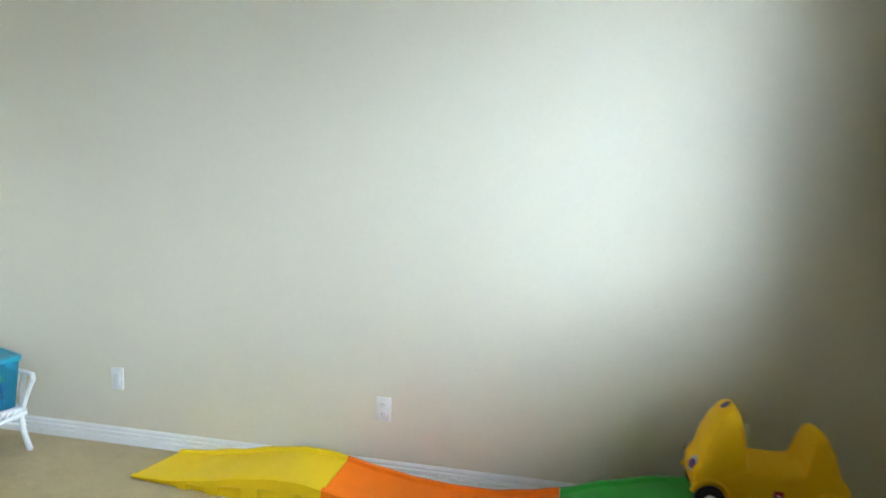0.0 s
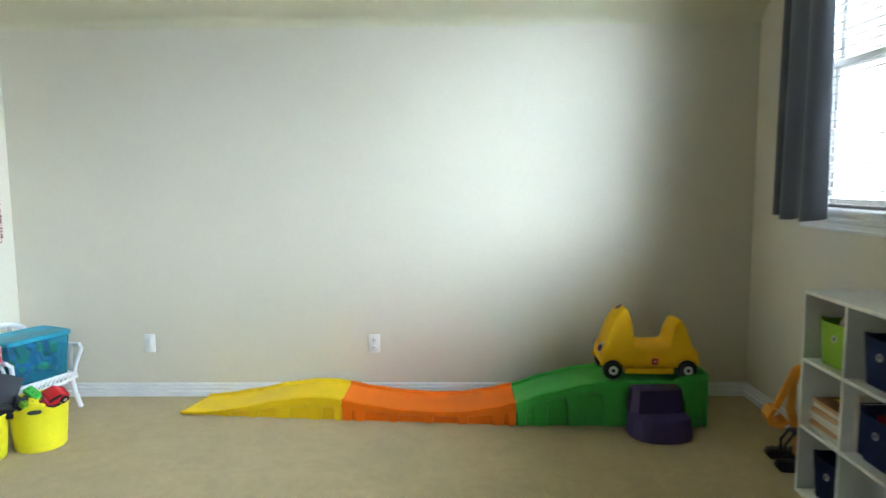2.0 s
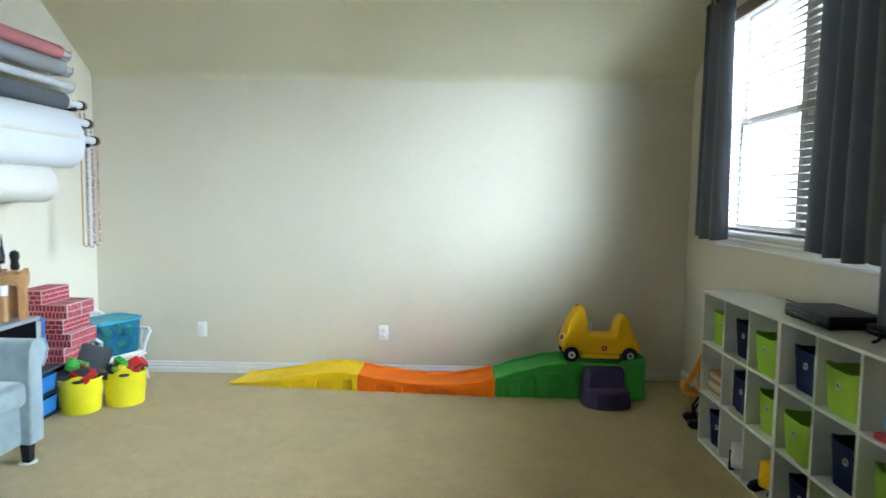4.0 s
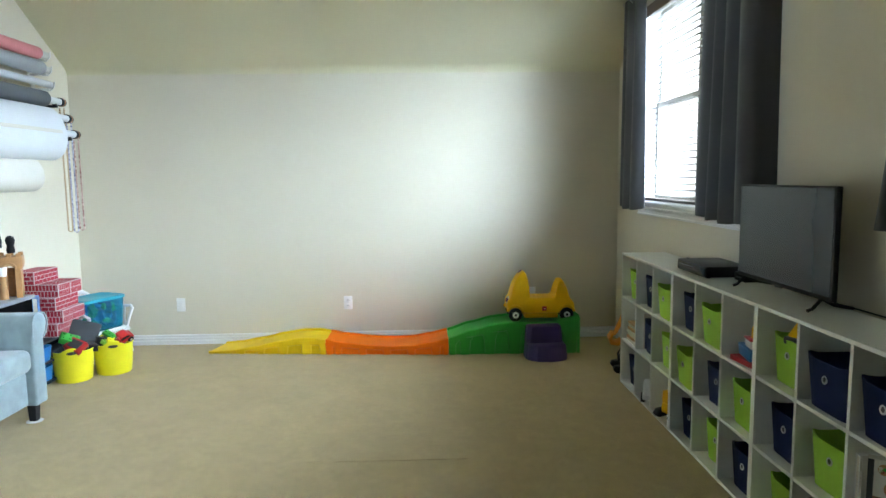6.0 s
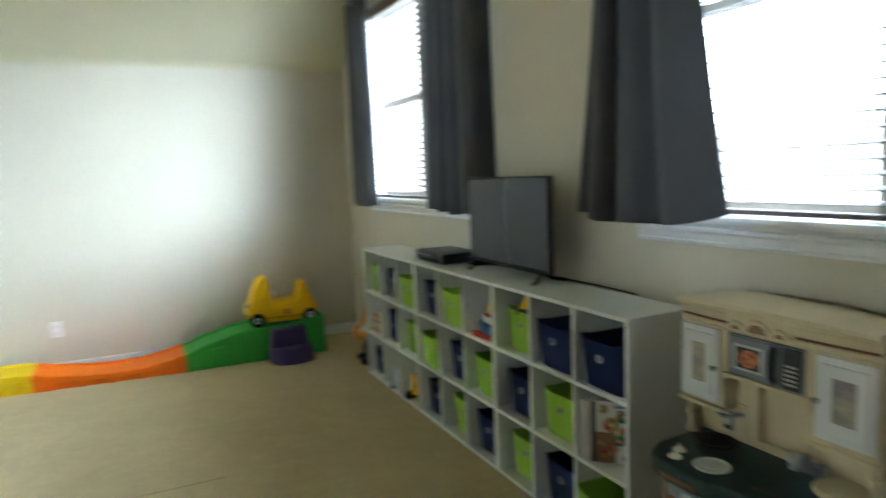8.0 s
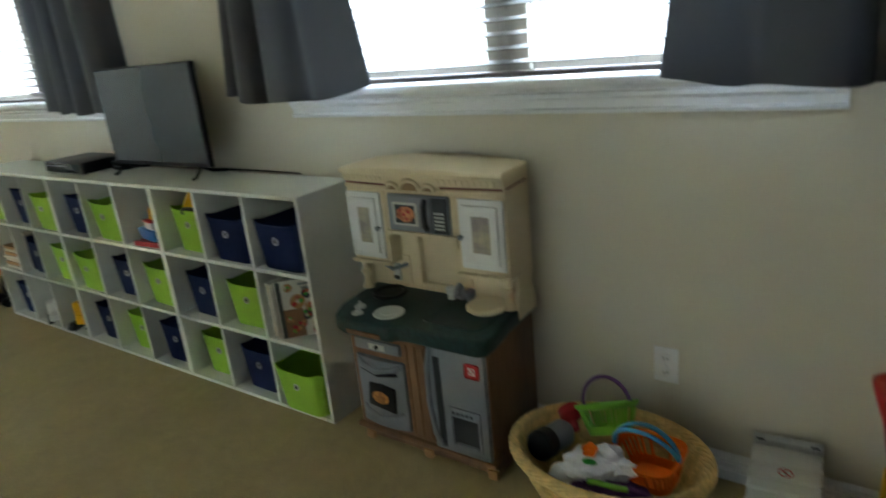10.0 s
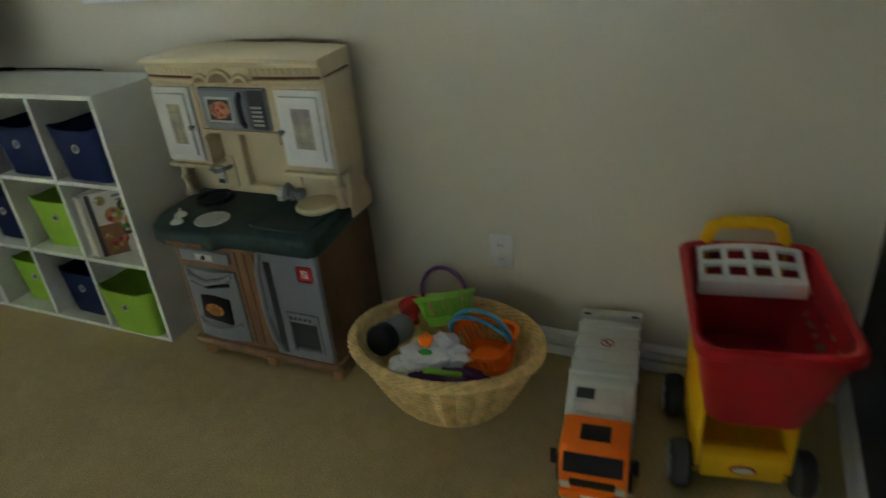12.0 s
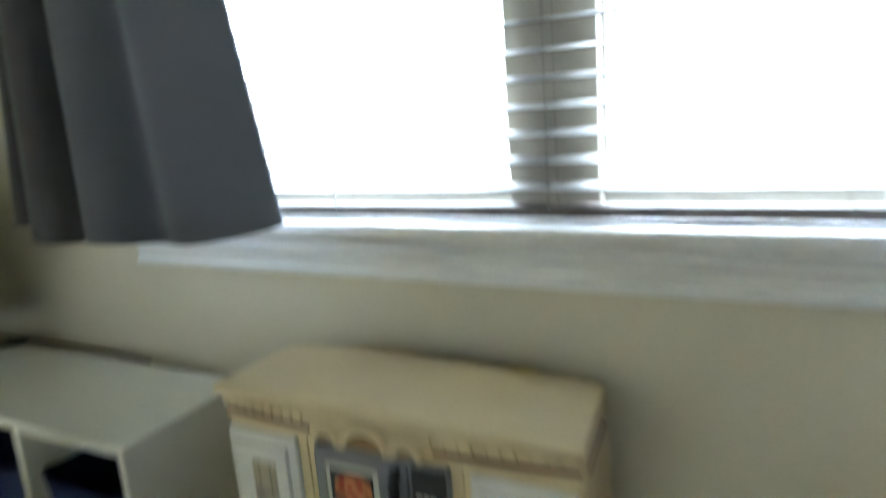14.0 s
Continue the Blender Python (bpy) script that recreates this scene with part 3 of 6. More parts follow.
y, z = cell(1, 2)
for k, c in enumerate(("papercream", "tan", "page", "papercream", "tan", "page", "tan")):
    h = 0.015 + 0.004 * (k % 3)
    book(0.21 - 0.004 * k, 0.24 - 0.012 * (k % 2), h, c, at=(UX + 0.13 + 0.004 * (k % 3), y + 0.006 * (k % 2), z), turn=random.uniform(-4, 4), label="picture book lying in a stack on the shelf",
         bars=((-0.05, 0.05, -0.06, 0.02, "red"), (-0.02, 0.07, 0.03, 0.09, "bucket")) if k == 6 else ())
    z += h
y, z = cell(2, 2)
book(0.22, 0.20, 0.03, "navy", at=(UX + 0.16, y + 0.11, z + 0.112), tilt=(90, 0, 0), label="blue picture book standing upright in a cube", bars=((-0.06, 0.06, -0.03, 0.06, "red"),))
book(0.20, 0.22, 0.02, "page", at=(UX + 0.15, y + 0.135, z + 0.122), tilt=(90, 0, 0), label="cream picture book standing upright in a cube")
# cookbook and magazines in the near cube
y, z = cell(9, 2)
book(0.23, 0.27, 0.022, "white", at=(UX + 0.15, y + 0.122, z + 0.1165), tilt=(90, 90, 0), label="white magazine standing upright in a cube")
book(0.23, 0.27, 0.012, "papercream", at=(UX + 0.148, y + 0.098, z + 0.1165), tilt=(90, 90, 0), label="pale magazine standing upright in a cube")
book(0.23, 0.25, 0.010, "darkgrey", at=(UX + 0.155, y + 0.080, z + 0.118), tilt=(92, 90, 0), label="dark magazine standing upright in a cube")
cook = [(-0.118, 0.118, -0.135, -0.118, "darkgrey"), (0.0, 0.118, -0.118, -0.045, "brown"), (-0.075, 0.005, 0.030, 0.125, "darkgrey"), (0.012, 0.040, 0.035, 0.100, "red"), (0.055, 0.075, -0.02, 0.08, "page"), (-0.105, -0.095, -0.05, 0.06, "grey"), (-0.088, -0.080, -0.04, 0.05, "grey")]
cookbook = book(0.24, 0.275, 0.03, "papercream", at=(UX + 0.135, y - 0.005, z + 0.122), tilt=(105, 90, -28), label="white cookbook leaning in a cube, food pictures on its cover", bars=cook)
rnd = random.Random(11)
for k, (px, py, pr) in enumerate(((-0.03, -0.06, 0.030), (0.03, -0.03, 0.022), (0.085, -0.08, 0.028), (0.085, 0.06, 0.030), (-0.09, -0.09, 0.018), (0.04, -0.10, 0.016), (-0.07, 0.10, 0.02), (0.10, 0.0, 0.018), (0.0, -0.01, 0.024), (-0.06, -0.02, 0.022), (0.06, 0.10, 0.02), (-0.10, 0.05, 0.02), (0.03, 0.115, 0.018), (0.06, -0.055, 0.02))):
    part("printed_dish", move(lathe([(pr, 0), (pr, 0.0008)], 20), Matrix.Translation((px, py, 0.0298))), ("tan", "darkgrey", "brickred", "brown", "tan", "brown", "tan", "brickred")[k % 8], cookbook)
    for j in range(5):
        part("printed_food", move(lathe([(pr * 0.32, 0), (pr * 0.3, 0.0006)], 10), Matrix.Translation((px + rnd.uniform(-0.6, 0.6) * pr, py + rnd.uniform(-0.6, 0.6) * pr, 0.0306))), rnd.choice(("brickred", "toygreen", "red", "page", "tan")), cookbook)


def toy_car(name, label, colour, at, turn, s=1.0):
    top = thing(name, label, "toy vehicle", "", at, turn)
    part("body", prism([(x * s, zz * s) for x, zz in ((-0.085, 0.02), (-0.09, 0.05), (-0.06, 0.062), (-0.03, 0.10), (0.04, 0.10), (0.07, 0.06), (0.09, 0.055), (0.088, 0.02))], -0.045 * s, 0.045 * s, 0.008 * s, 2), colour, top)
    part("window", prism([(x * s, zz * s) for x, zz in ((-0.045, 0.064), (-0.025, 0.092), (0.035, 0.092), (0.055, 0.064))], -0.0455 * s, 0.0455 * s), "black", top)
    for x in (-0.052, 0.052):
        for yy in (-0.042, 0.042):
            tyre = lathe([(0.012 * s, -0.012 * s), (0.026 * s, -0.011 * s), (0.028 * s, 0), (0.026 * s, 0.011 * s), (0.012 * s, 0.012 * s)], 18)
            wheel = part("wheel", move(tyre, Matrix.Translation((x * s, yy * s, 0.028 * s)) @ pose(0, 0, 0, 90)), "black", top)
            part("hub", move(lathe([(0.012 * s, -0.0135 * s), (0.012 * s, 0.0135 * s)], 12), Matrix.Translation((x * s, yy * s, 0.028 * s)) @ pose(0, 0, 0, 90)), "lightgrey", wheel)
    return top


y, z = cell(2, 3)
toy_car("toy_car", "white toy car with black wheels in a cube", "white", (UX + 0.075, y + 0.015, z), 66, 1.2)


def digger(at, turn, s, label):
    """A small yellow earth mover with tracks, cab and blade."""
    top = thing("toy_bulldozer", label, "toy vehicle", "", at, turn)
    for yy in (-0.05, 0.05):
        part("track", prism([(x * s, zz * s) for x, zz in ((-0.07, 0.0), (-0.09, 0.02), (-0.07, 0.045), (0.07, 0.045), (0.09, 0.02), (0.07, 0.0))], (yy - 0.017) * s, (yy + 0.017) * s, 0.005 * s), "black", top)
    part("body", box(-0.07 * s, 0.06 * s, -0.033 * s, 0.033 * s, 0.03 * s, 0.085 * s, 0.008 * s), "yellow", top)
    part("cab", prism([(x * s, zz * s) for x, zz in ((0.0, 0.085), (0.005, 0.15), (0.055, 0.15), (0.06, 0.085))], -0.03 * s, 0.03 * s, 0.005 * s), "yellow", top)
    part("cab_window", box(0.012 * s, 0.05 * s, -0.0305 * s, 0.0305 * s, 0.098 * s, 0.138 * s), "black", top)
    part("blade", prism([(x * s, zz * s) for x, zz in ((-0.115, 0.002), (-0.122, 0.03), (-0.112, 0.06), (-0.105, 0.06), (-0.113, 0.03), (-0.107, 0.002))], -0.07 * s, 0.07 * s), "yellow", top)
    part("push_arm", box(-0.112 * s, -0.03 * s, -0.031 * s, 0.031 * s, 0.022 * s, 0.034 * s), "darkgrey", top)
    return top


y, z = cell(3, 3)
digger((UX + 0.095, y + 0.01, z), 205, 1.1, "yellow toy bulldozer with black tracks in a cube")
y, z = cell(7, 1)
yellow_toy = thing("toy_truck_cab", "yellow and black toy vehicle sticking out of a bin", "toy vehicle", "", (UX + 0.165, y - 0.005, z + 0.065), 15)
part("body", prism([(-0.09, 0.0), (-0.10, 0.13), (-0.05, 0.185), (0.05, 0.195), (0.09, 0.14), (0.09, 0.0)], -0.06, 0.06, 0.015, 3), "yellow", yellow_toy)
part("window", prism([(-0.088, 0.135), (-0.048, 0.175), (0.03, 0.182), (0.05, 0.14)], -0.0605, 0.0605, 0.004), "black", yellow_toy)
part("bumper", box(-0.115, -0.09, -0.055, 0.055, 0.10, 0.13, 0.006), "black", yellow_toy)
y, z = cell(6, 1)
book(0.20, 0.20, 0.022, "red", at=(UX + 0.12, y - 0.015, z), turn=5, label="red picture book lying in a cube")
boat = thing("toy_boat", "blue, white and red toy boat on a book", "toy boat", "", (UX + 0.075, y - 0.005, z + 0.0225), 80)
part("hull", prism([(-0.09, 0.05), (-0.075, 0.0), (0.07, 0.0), (0.10, 0.05)], -0.04, 0.04, 0.008), "blue", boat)
part("deck_house", box(-0.05, 0.03, -0.028, 0.028, 0.05, 0.085, 0.006), "white", boat)
part("roof", box(-0.055, 0.035, -0.032, 0.032, 0.085, 0.094, 0.003), "red", boat)
part("funnel", move(lathe([(0.014, 0), (0.013, 0.04), (0.009, 0.052), (0.004, 0.056)], 14), Matrix.Translation((-0.01, 0, 0.094))), "yellow", boat)
y, z = cell(1, 1)
ball = thing("toy_ball", "red and white toy sticking out of a bin", "toy", "", (UX + 0.12, y - 0.02, z + 0.12))
part("shell", move(lathe([(0.005, 0)] + [(0.055 * math.sin(radians(a)), 0.055 - 0.055 * math.cos(radians(a))) for a in range(15, 180, 15)] + [(0.005, 0.11)], 20), Matrix.Identity(4)), "red", ball)
part("band", tube([(0.056 * math.cos(a), 0, 0.055 + 0.056 * math.sin(a)) for a in [2 * math.pi * k / 24 for k in range(24)]], 0.006, 6, True), "white", ball)
y, z = cell(3, 1)
bottle = thing("toy_bottle", "clear blue toy bottle in a bin", "toy", "", (UX + 0.17, y - 0.06, z + 0.02), 0)
part("bottle", lathe([(0.03, 0), (0.034, 0.01), (0.034, 0.15), (0.02, 0.19), (0.014, 0.2), (0.014, 0.225)], 18), "teal", bottle)

# ==== television and player on the shelves ====
tv = thing("television", "black flat-screen television standing on the white shelves", "television", "", (-0.15, -3.112, UH))
part("screen_frame", box(-0.018, 0.006, -0.364, 0.364, 0.048, 0.482, 0.004), "black", tv)
part("screen", box(-0.0195, -0.0175, -0.355, 0.355, 0.066, 0.473), "screen", tv, "dark glossy screen, switched off")
part("rear_housing", box(0.006, 0.045, -0.26, 0.26, 0.09, 0.36, 0.012), "black", tv)
part("sensor_lip", box(-0.021, -0.017, -0.03, 0.03, 0.044, 0.055, 0.002), "darkgrey", tv)
for yy in (-0.29, 0.31):
    foot = tube([(-0.07, yy - 0.012, 0.006), (-0.05, yy - 0.01, 0.012), (-0.008, yy, 0.05)], 0.007, 8)
    join(foot, tube([(-0.008, yy, 0.05), (0.05, yy + 0.012, 0.022), (0.13, yy + 0.02, 0.006)], 0.007, 8))
    part("foot", foot, "black", tv)
player = thing("media_player", "black disc player box on the white shelf top", "media player", "", (-0.14, -2.405, UH))
part("casing", box(-0.115, 0.12, -0.182, 0.182, 0.006, 0.062, 0.004), "black", player)
part("front_panel", box(-0.119, -0.1145, -0.176, 0.176, 0.012, 0.056, 0.002), "screen", player)
part("disc_slot", box(-0.1205, -0.119, -0.03, 0.15, 0.040, 0.044), "grey", player)
for x in (-0.09, 0.09):
    for yy in (-0.15, 0.15):
        part("foot", move(lathe([(0.012, 0), (0.011, 0.006)], 12), Matrix.Translation((x, yy, 0))), "black", player)
hub = thing("network_box", "small black network box behind the player", "network box", "", (-0.075, -2.665, UH))
part("casing", box(-0.045, 0.045, -0.055, 0.055, 0, 0.042, 0.006), "black", hub)
part("light_strip", box(-0.0465, -0.0449, -0.03, 0.03, 0.018, 0.022), "grey", hub)
cable = thing("power_cable", "black cable lying along the back of the shelf", "cable", "", (0, -2.2, UH))
part("cord", tube([(-0.012 - 0.01 * math.sin(k * 0.9), 0.45 - 0.14 * k, 0.004 + 0.002 * math.sin(k)) for k in range(16)], 0.0035, 6), "black", cable)


# ==== play kitchen ====


def play_kitchen():
    top = thing("play_kitchen", "cream, brown and grey plastic play kitchen with a green counter", "play kitchen", "", (0, -4.60, 0))

    def K(name, bm, m, parent=None, label=""):
        return part(name, move(bm, Matrix.Translation((0, 4.60, 0))), m, parent or top, label)

    SWAP = Matrix(((0, 1, 0, 0), (1, 0, 0, 0), (0, 0, 1, 0), (0, 0, 0, 1)))

    def front(outline, x0, x1, bevel=0.0):
        """An outline of (y, z) pairs facing the room, from x0 to x1."""
        bm = move(prism(outline, x0, x1, bevel), SWAP)
        bmesh.ops.recalc_face_normals(bm, faces=bm.faces[:])
        return bm

    M["roast"] = mat("printed_roast_card", (0.42, 0.14, 0.03), 0.5, 0.35, 70, col2=(0.50, 0.22, 0.06))
    M["leaded"] = mat("printed_leaded_pane", (0.30, 0.25, 0.26), 0.4, 0.12, 22, col2=(0.46, 0.42, 0.27), stretch=(1, 0.5, 1))
    M["stripe"] = mat("brown_stripe_paint", (0.20, 0.075, 0.05), 0.5, 0.1, 20)
    M["shell"] = mat("shaded_tan_plastic", (0.27, 0.17, 0.08), 0.5, 0.1, 30, 0.1, 200)
    M["pizza"] = mat("printed_pizza_card", (0.50, 0.12, 0.04), 0.5, 0.35, 60, col2=(0.55, 0.22, 0.10))
    # base cabinet
    base = K("base_cabinet", box(-0.330, -0.02, -4.872, -4.300, 0.062, 0.495, 0.012), "brown", None, "brown wood-grain base cabinet")
    K("plinth", front([(-4.305, 0.062), (-4.305, 0.006), (-4.36, 0.014), (-4.53, 0.016), (-4.59, 0.006), (-4.65, 0.016), (-4.81, 0.014), (-4.868, 0.006), (-4.868, 0.062)], -0.05, -0.312), "brown", base)
    K("base_moulding", box(-0.348, -0.03, -4.882, -4.292, 0.058, 0.078, 0.007, 3), "brown", base)
    for y in (-4.325, -4.59, -4.85):
        K("foot", box(-0.325, -0.27, y - 0.018, y + 0.018, 0, 0.034, 0.004), "tan", base)
    # oven: bowed door with a moulded handle above and below its window
    oven = K("oven_door", move(prism([(-4.540 + 0.208 * k / 10, -0.340 - 0.014 * math.sin(math.pi * k / 10)) for k in range(11)] + [(-4.332, -0.325), (-4.540, -0.325)], 0.098, 0.362, 0.003), Matrix(((0, 0, 1, 0), (1, 0, 0, 0), (0, 1, 0, 0), (0, 0, 0, 1)))), "grey", None, "grey oven door")
    K("oven_window", front([(-4.388, 0.268), (-4.376, 0.180), (-4.494, 0.166), (-4.500, 0.262), (-4.445, 0.274)], -0.345, -0.3565, 0.003), "black", oven)
    roast = lathe([(0.004, 0)] + [(0.034 * math.sin(radians(a)), 0.004 - 0.004 * math.cos(radians(a))) for a in (30, 60, 90)], 18)
    K("printed_roast", move(roast, Matrix.Translation((-0.3555, -4.437, 0.220)) @ pose(0, 0, 0, 0, -90) @ Matrix.Diagonal((0.72, 1.1, 1, 1))), "roast", oven)
    for z, r in ((0.336, 0.011), (0.152, 0.009)):
        K("oven_handle", tube([(-0.341, -4.348, z + 0.014), (-0.356, -4.368, z + 0.004), (-0.366, -4.436, z - 0.010), (-0.356, -4.504, z + 0.004), (-0.341, -4.524, z + 0.014)], r, 10), "grey", oven)
    # raised black bar paints the shade below the upper handle
    K("recess_shade", tube([(-0.347, -4.36, 0.318), (-0.356, -4.436, 0.305), (-0.347, -4.512, 0.318)], 0.006, 8), "black", oven)
    panel = K("control_panel", box(-0.343, -0.325, -4.532, -4.335, 0.388, 0.428, 0.005), "grey")
    K("panel_clock", box(-0.3445, -0.3425, -4.47, -4.40, 0.397, 0.419, 0.002), "lightgrey", panel)
    K("panel_knob", move(lathe([(0.008, 0), (0.007, 0.006)], 12), Matrix.Translation((-0.3445, -4.435, 0.408)) @ pose(0, 0, 0, 0, -90)), "slot", panel)
    # framed post between the doors
    post = K("fluted_post", box(-0.338, -0.325, -4.640, -4.550, 0.085, 0.478, 0.004), "brown")
    for y in (-4.560, -4.595, -4.630):
        K("flute", rod((-0.3385, y, 0.10), (-0.3385, y, 0.44), 0.0042, 8), "brown", post)
    K("post_head", box(-0.3425, -0.330, -4.638, -4.552, 0.452, 0.474, 0.004), "brown", post)
    # refrigerator
    fridge = K("fridge_door", box(-0.349, -0.325, -4.866, -4.650, 0.082, 0.478, 0.008), "grey", None, "grey refrigerator door")
    K("fridge_handle", tube([(-0.348, -4.664, 0.455), (-0.372, -4.668, 0.40), (-0.384, -4.674, 0.28), (-0.374, -4.678, 0.16), (-0.348, -4.682, 0.10)], 0.009, 8), "grey", fridge)
    # flat dark strip, groove shade put into colour on the uncut door
    K("groove_shade", box(-0.3515, -0.3485, -4.700, -4.676, 0.10, 0.43, 0.001, 1), "darkgrey", fridge)
    rim = box(-0.357, -0.347, -4.842, -4.832, 0.112, 0.262, 0.003)
    box(-0.357, -0.347, -4.733, -4.723, 0.112, 0.262, 0.003, bm=rim)
    box(-0.357, -0.347, -4.832, -4.733, 0.228, 0.262, 0.003, bm=rim)
    box(-0.357, -0.347, -4.832, -4.733, 0.112, 0.124, 0.003, bm=rim)
    K("ice_dispenser", rim, "grey", fridge)
    K("dispenser_recess", box(-0.3508, -0.3485, -4.832, -4.733, 0.124, 0.228), "darkgrey", fridge)
    K("drip_tray", move(lathe([(0.040, 0), (0.042, 0.004), (0.036, 0.008), (0.006, 0.008)], 24), Matrix.Translation((-0.349, -4.783, 0.124)) @ Matrix.Diagonal((0.35, 1, 1, 1))), "grey", fridge)
    for k in range(5):
        K("dispenser_button", box(-0.3586, -0.3565, -4.748 - k * 0.017, -4.738 - k * 0.017, 0.238, 0.250, 0.001, 1), "darkgrey", fridge)
    K("red_badge", box(-0.3515, -0.3485, -4.850, -4.798, 0.382, 0.432, 0.006), "red", fridge, "red badge")
    ring = tube([(-0.352, -4.824 + 0.013 * math.cos(a), 0.407 + 0.015 * math.sin(a)) for a in [2 * math.pi * k / 4 + 0.78 for k in range(4)]], 0.002, 5, True)
    join(ring, rod((-0.352, -4.836, 0.394), (-0.352, -4.812, 0.420), 0.002, 5))
    K("badge_mark", ring, "white", fridge)
    # counter
    out = [(-0.005, -4.880), (-0.20, -4.886), (-0.33, -4.905), (-0.378, -4.902), (-0.396, -4.876), (-0.396, -4.62), (-0.402, -4.585), (-0.425, -4.565), (-0.428, -4.38), (-0.405, -4.325), (-0.33, -4.285), (-0.20, -4.270), (-0.005, -4.265)]
    counter = prism(out, 0.484, 0.540, 0.012, 3)
    counter = move(counter, Matrix(((1, 0, 0, 0), (0, 0, 1, 0), (0, 1, 0, 0), (0, 0, 0, 1))))
    bmesh.ops.recalc_face_normals(counter, faces=counter.faces[:])
    counter = K("counter", counter, "darkgreen", None, "speckled dark green counter")
    K("drawer_slot", box(-0.4315, -0.424, -4.535, -4.395, 0.494, 0.510, 0.003), "brown", counter)
    sink = loft([oval(0.19, 0.22, 0.5405, 5, 36, 0, -0.255, -4.745), oval(0.186, 0.216, 0.5455, 5, 36, 0, -0.255, -4.745), oval(0.165, 0.195, 0.5455, 5, 36, 0, -0.255, -4.745), oval(0.14, 0.17, 0.5410, 5, 36, 0, -0.255, -4.745)])
    K("sink_basin", sink, "darkgreen", counter)
    K("burner", move(lathe([(0.052, 0), (0.054, 0.003), (0.051, 0.006), (0.041, 0.0055), (0.040, 0.004), (0.028, 0.004), (0.027, 0.006), (0.006, 0.006)], 32), Matrix.Translation((-0.328, -4.500, 0.5395))), "lightgrey", counter, "pale grey round burner")
    K("burner", move(lathe([(0.062, 0), (0.064, 0.006), (0.058, 0.013), (0.045, 0.011), (0.044, 0.006), (0.006, 0.006)], 32), Matrix.Translation((-0.19, -4.395, 0.5395))), "black", counter, "black round burner")
    for x, y in ((-0.372, -4.400), (-0.326, -4.372)):
        K("stove_knob", move(lathe([(0.019, 0), (0.020, 0.004), (0.016, 0.009), (0.006, 0.010)], 20), Matrix.Translation((x, y, 0.5395))), "lightgrey", counter)
        K("knob_grip", move(box(-0.015, 0.015, -0.004, 0.004, 0.549, 0.560, 0.003), pose(x, y, 0, 0, 0, 40)), "lightgrey", counter)
    faucet = tube([(-0.135, -4.665, 0.54), (-0.137, -4.665, 0.575), (-0.155, -4.672, 0.594), (-0.185, -4.685, 0.592), (-0.20, -4.692, 0.575)], 0.012, 10)
    K("faucet", faucet, "grey", counter)
    for y, m in ((-4.630, "lightgrey"), (-4.705, "grey")):
        K("tap", move(lathe([(0.014, 0), (0.014, 0.018), (0.019, 0.022), (0.019, 0.040), (0.008, 0.046)], 14), Matrix.Translation((-0.145, y, 0.5395))), m, counter)
    # back panel with its recessed window
    back = K("back_panel", box(-0.115, -0.088, -4.490, -4.262, 0.535, 0.94), "cream", None, "cream back panel")
    K("back_panel", box(-0.115, -0.088, -4.878, -4.690, 0.535, 0.94), "cream", None, "cream back panel")
    K("lower_rail", box(-0.115, -0.088, -4.690, -4.490, 0.535, 0.566), "cream", back)
    K("recessed_panel", box(-0.094, -0.086, -4.690, -4.490, 0.566, 0.85), "cream", back)
    trim = box(-0.122, -0.114, -4.492, -4.478, 0.556, 0.80, 0.003)
    box(-0.122, -0.114, -4.702, -4.688, 0.556, 0.80, 0.003, bm=trim)
    box(-0.122, -0.114, -4.688, -4.492, 0.556, 0.570, 0.003, bm=trim)
    K("window_trim", trim, "cream", back)
    K("phone_plate", box(-0.121, -0.114, -4.445, -4.330, 0.555, 0.665, 0.004), "cream", back)
    phone = K("toy_phone", box(-0.134, -0.119, -4.402, -4.374, 0.568, 0.632, 0.005), "lightgrey", back, "grey toy phone")
    K("phone_screen", box(-0.1352, -0.1335, -4.400, -4.376, 0.574, 0.588), "slot", phone)
    K("phone_hook", tube([(-0.12, -4.345, 0.632), (-0.146, -4.358, 0.628), (-0.150, -4.388, 0.618), (-0.146, -4.418, 0.628), (-0.12, -4.432, 0.632)], 0.007, 8), "grey", phone)
    # turned columns, side scrolls and the round ledge
    prof = [(0.019, 0.538), (0.022, 0.546), (0.014, 0.556), (0.012, 0.578), (0.015, 0.594), (0.020, 0.600), (0.020, 0.608), (0.014, 0.614), (0.013, 0.634), (0.019, 0.648), (0.021, 0.656)]
    for x, y in ((-0.165, -4.275), (-0.150, -4.858)):
        K("column", move(lathe(prof, 18), Matrix.Translation((x, y, 0))), "cream")
    for y0, y1 in ((-4.887, -4.868), (-4.262, -4.246)):
        side = prism([(-0.145, 0.50), (-0.145, 0.545), (-0.135, 0.575), (-0.130, 0.66), (-0.040, 0.66), (-0.034, 0.64), (-0.042, 0.618), (-0.048, 0.606), (-0.038, 0.585), (-0.026, 0.56), (-0.018, 0.53), (-0.020, 0.505), (-0.030, 0.50)], y0, y1, 0.004)
        K("side_scroll", side, "cream")
    ledge = move(lathe([(0.058, 0), (0.068, 0.008), (0.068, 0.016), (0.062, 0.022), (0.01, 0.022)], 30), Matrix.Translation((-0.180, -4.790, 0.5395)))
    K("round_ledge", ledge, "cream")
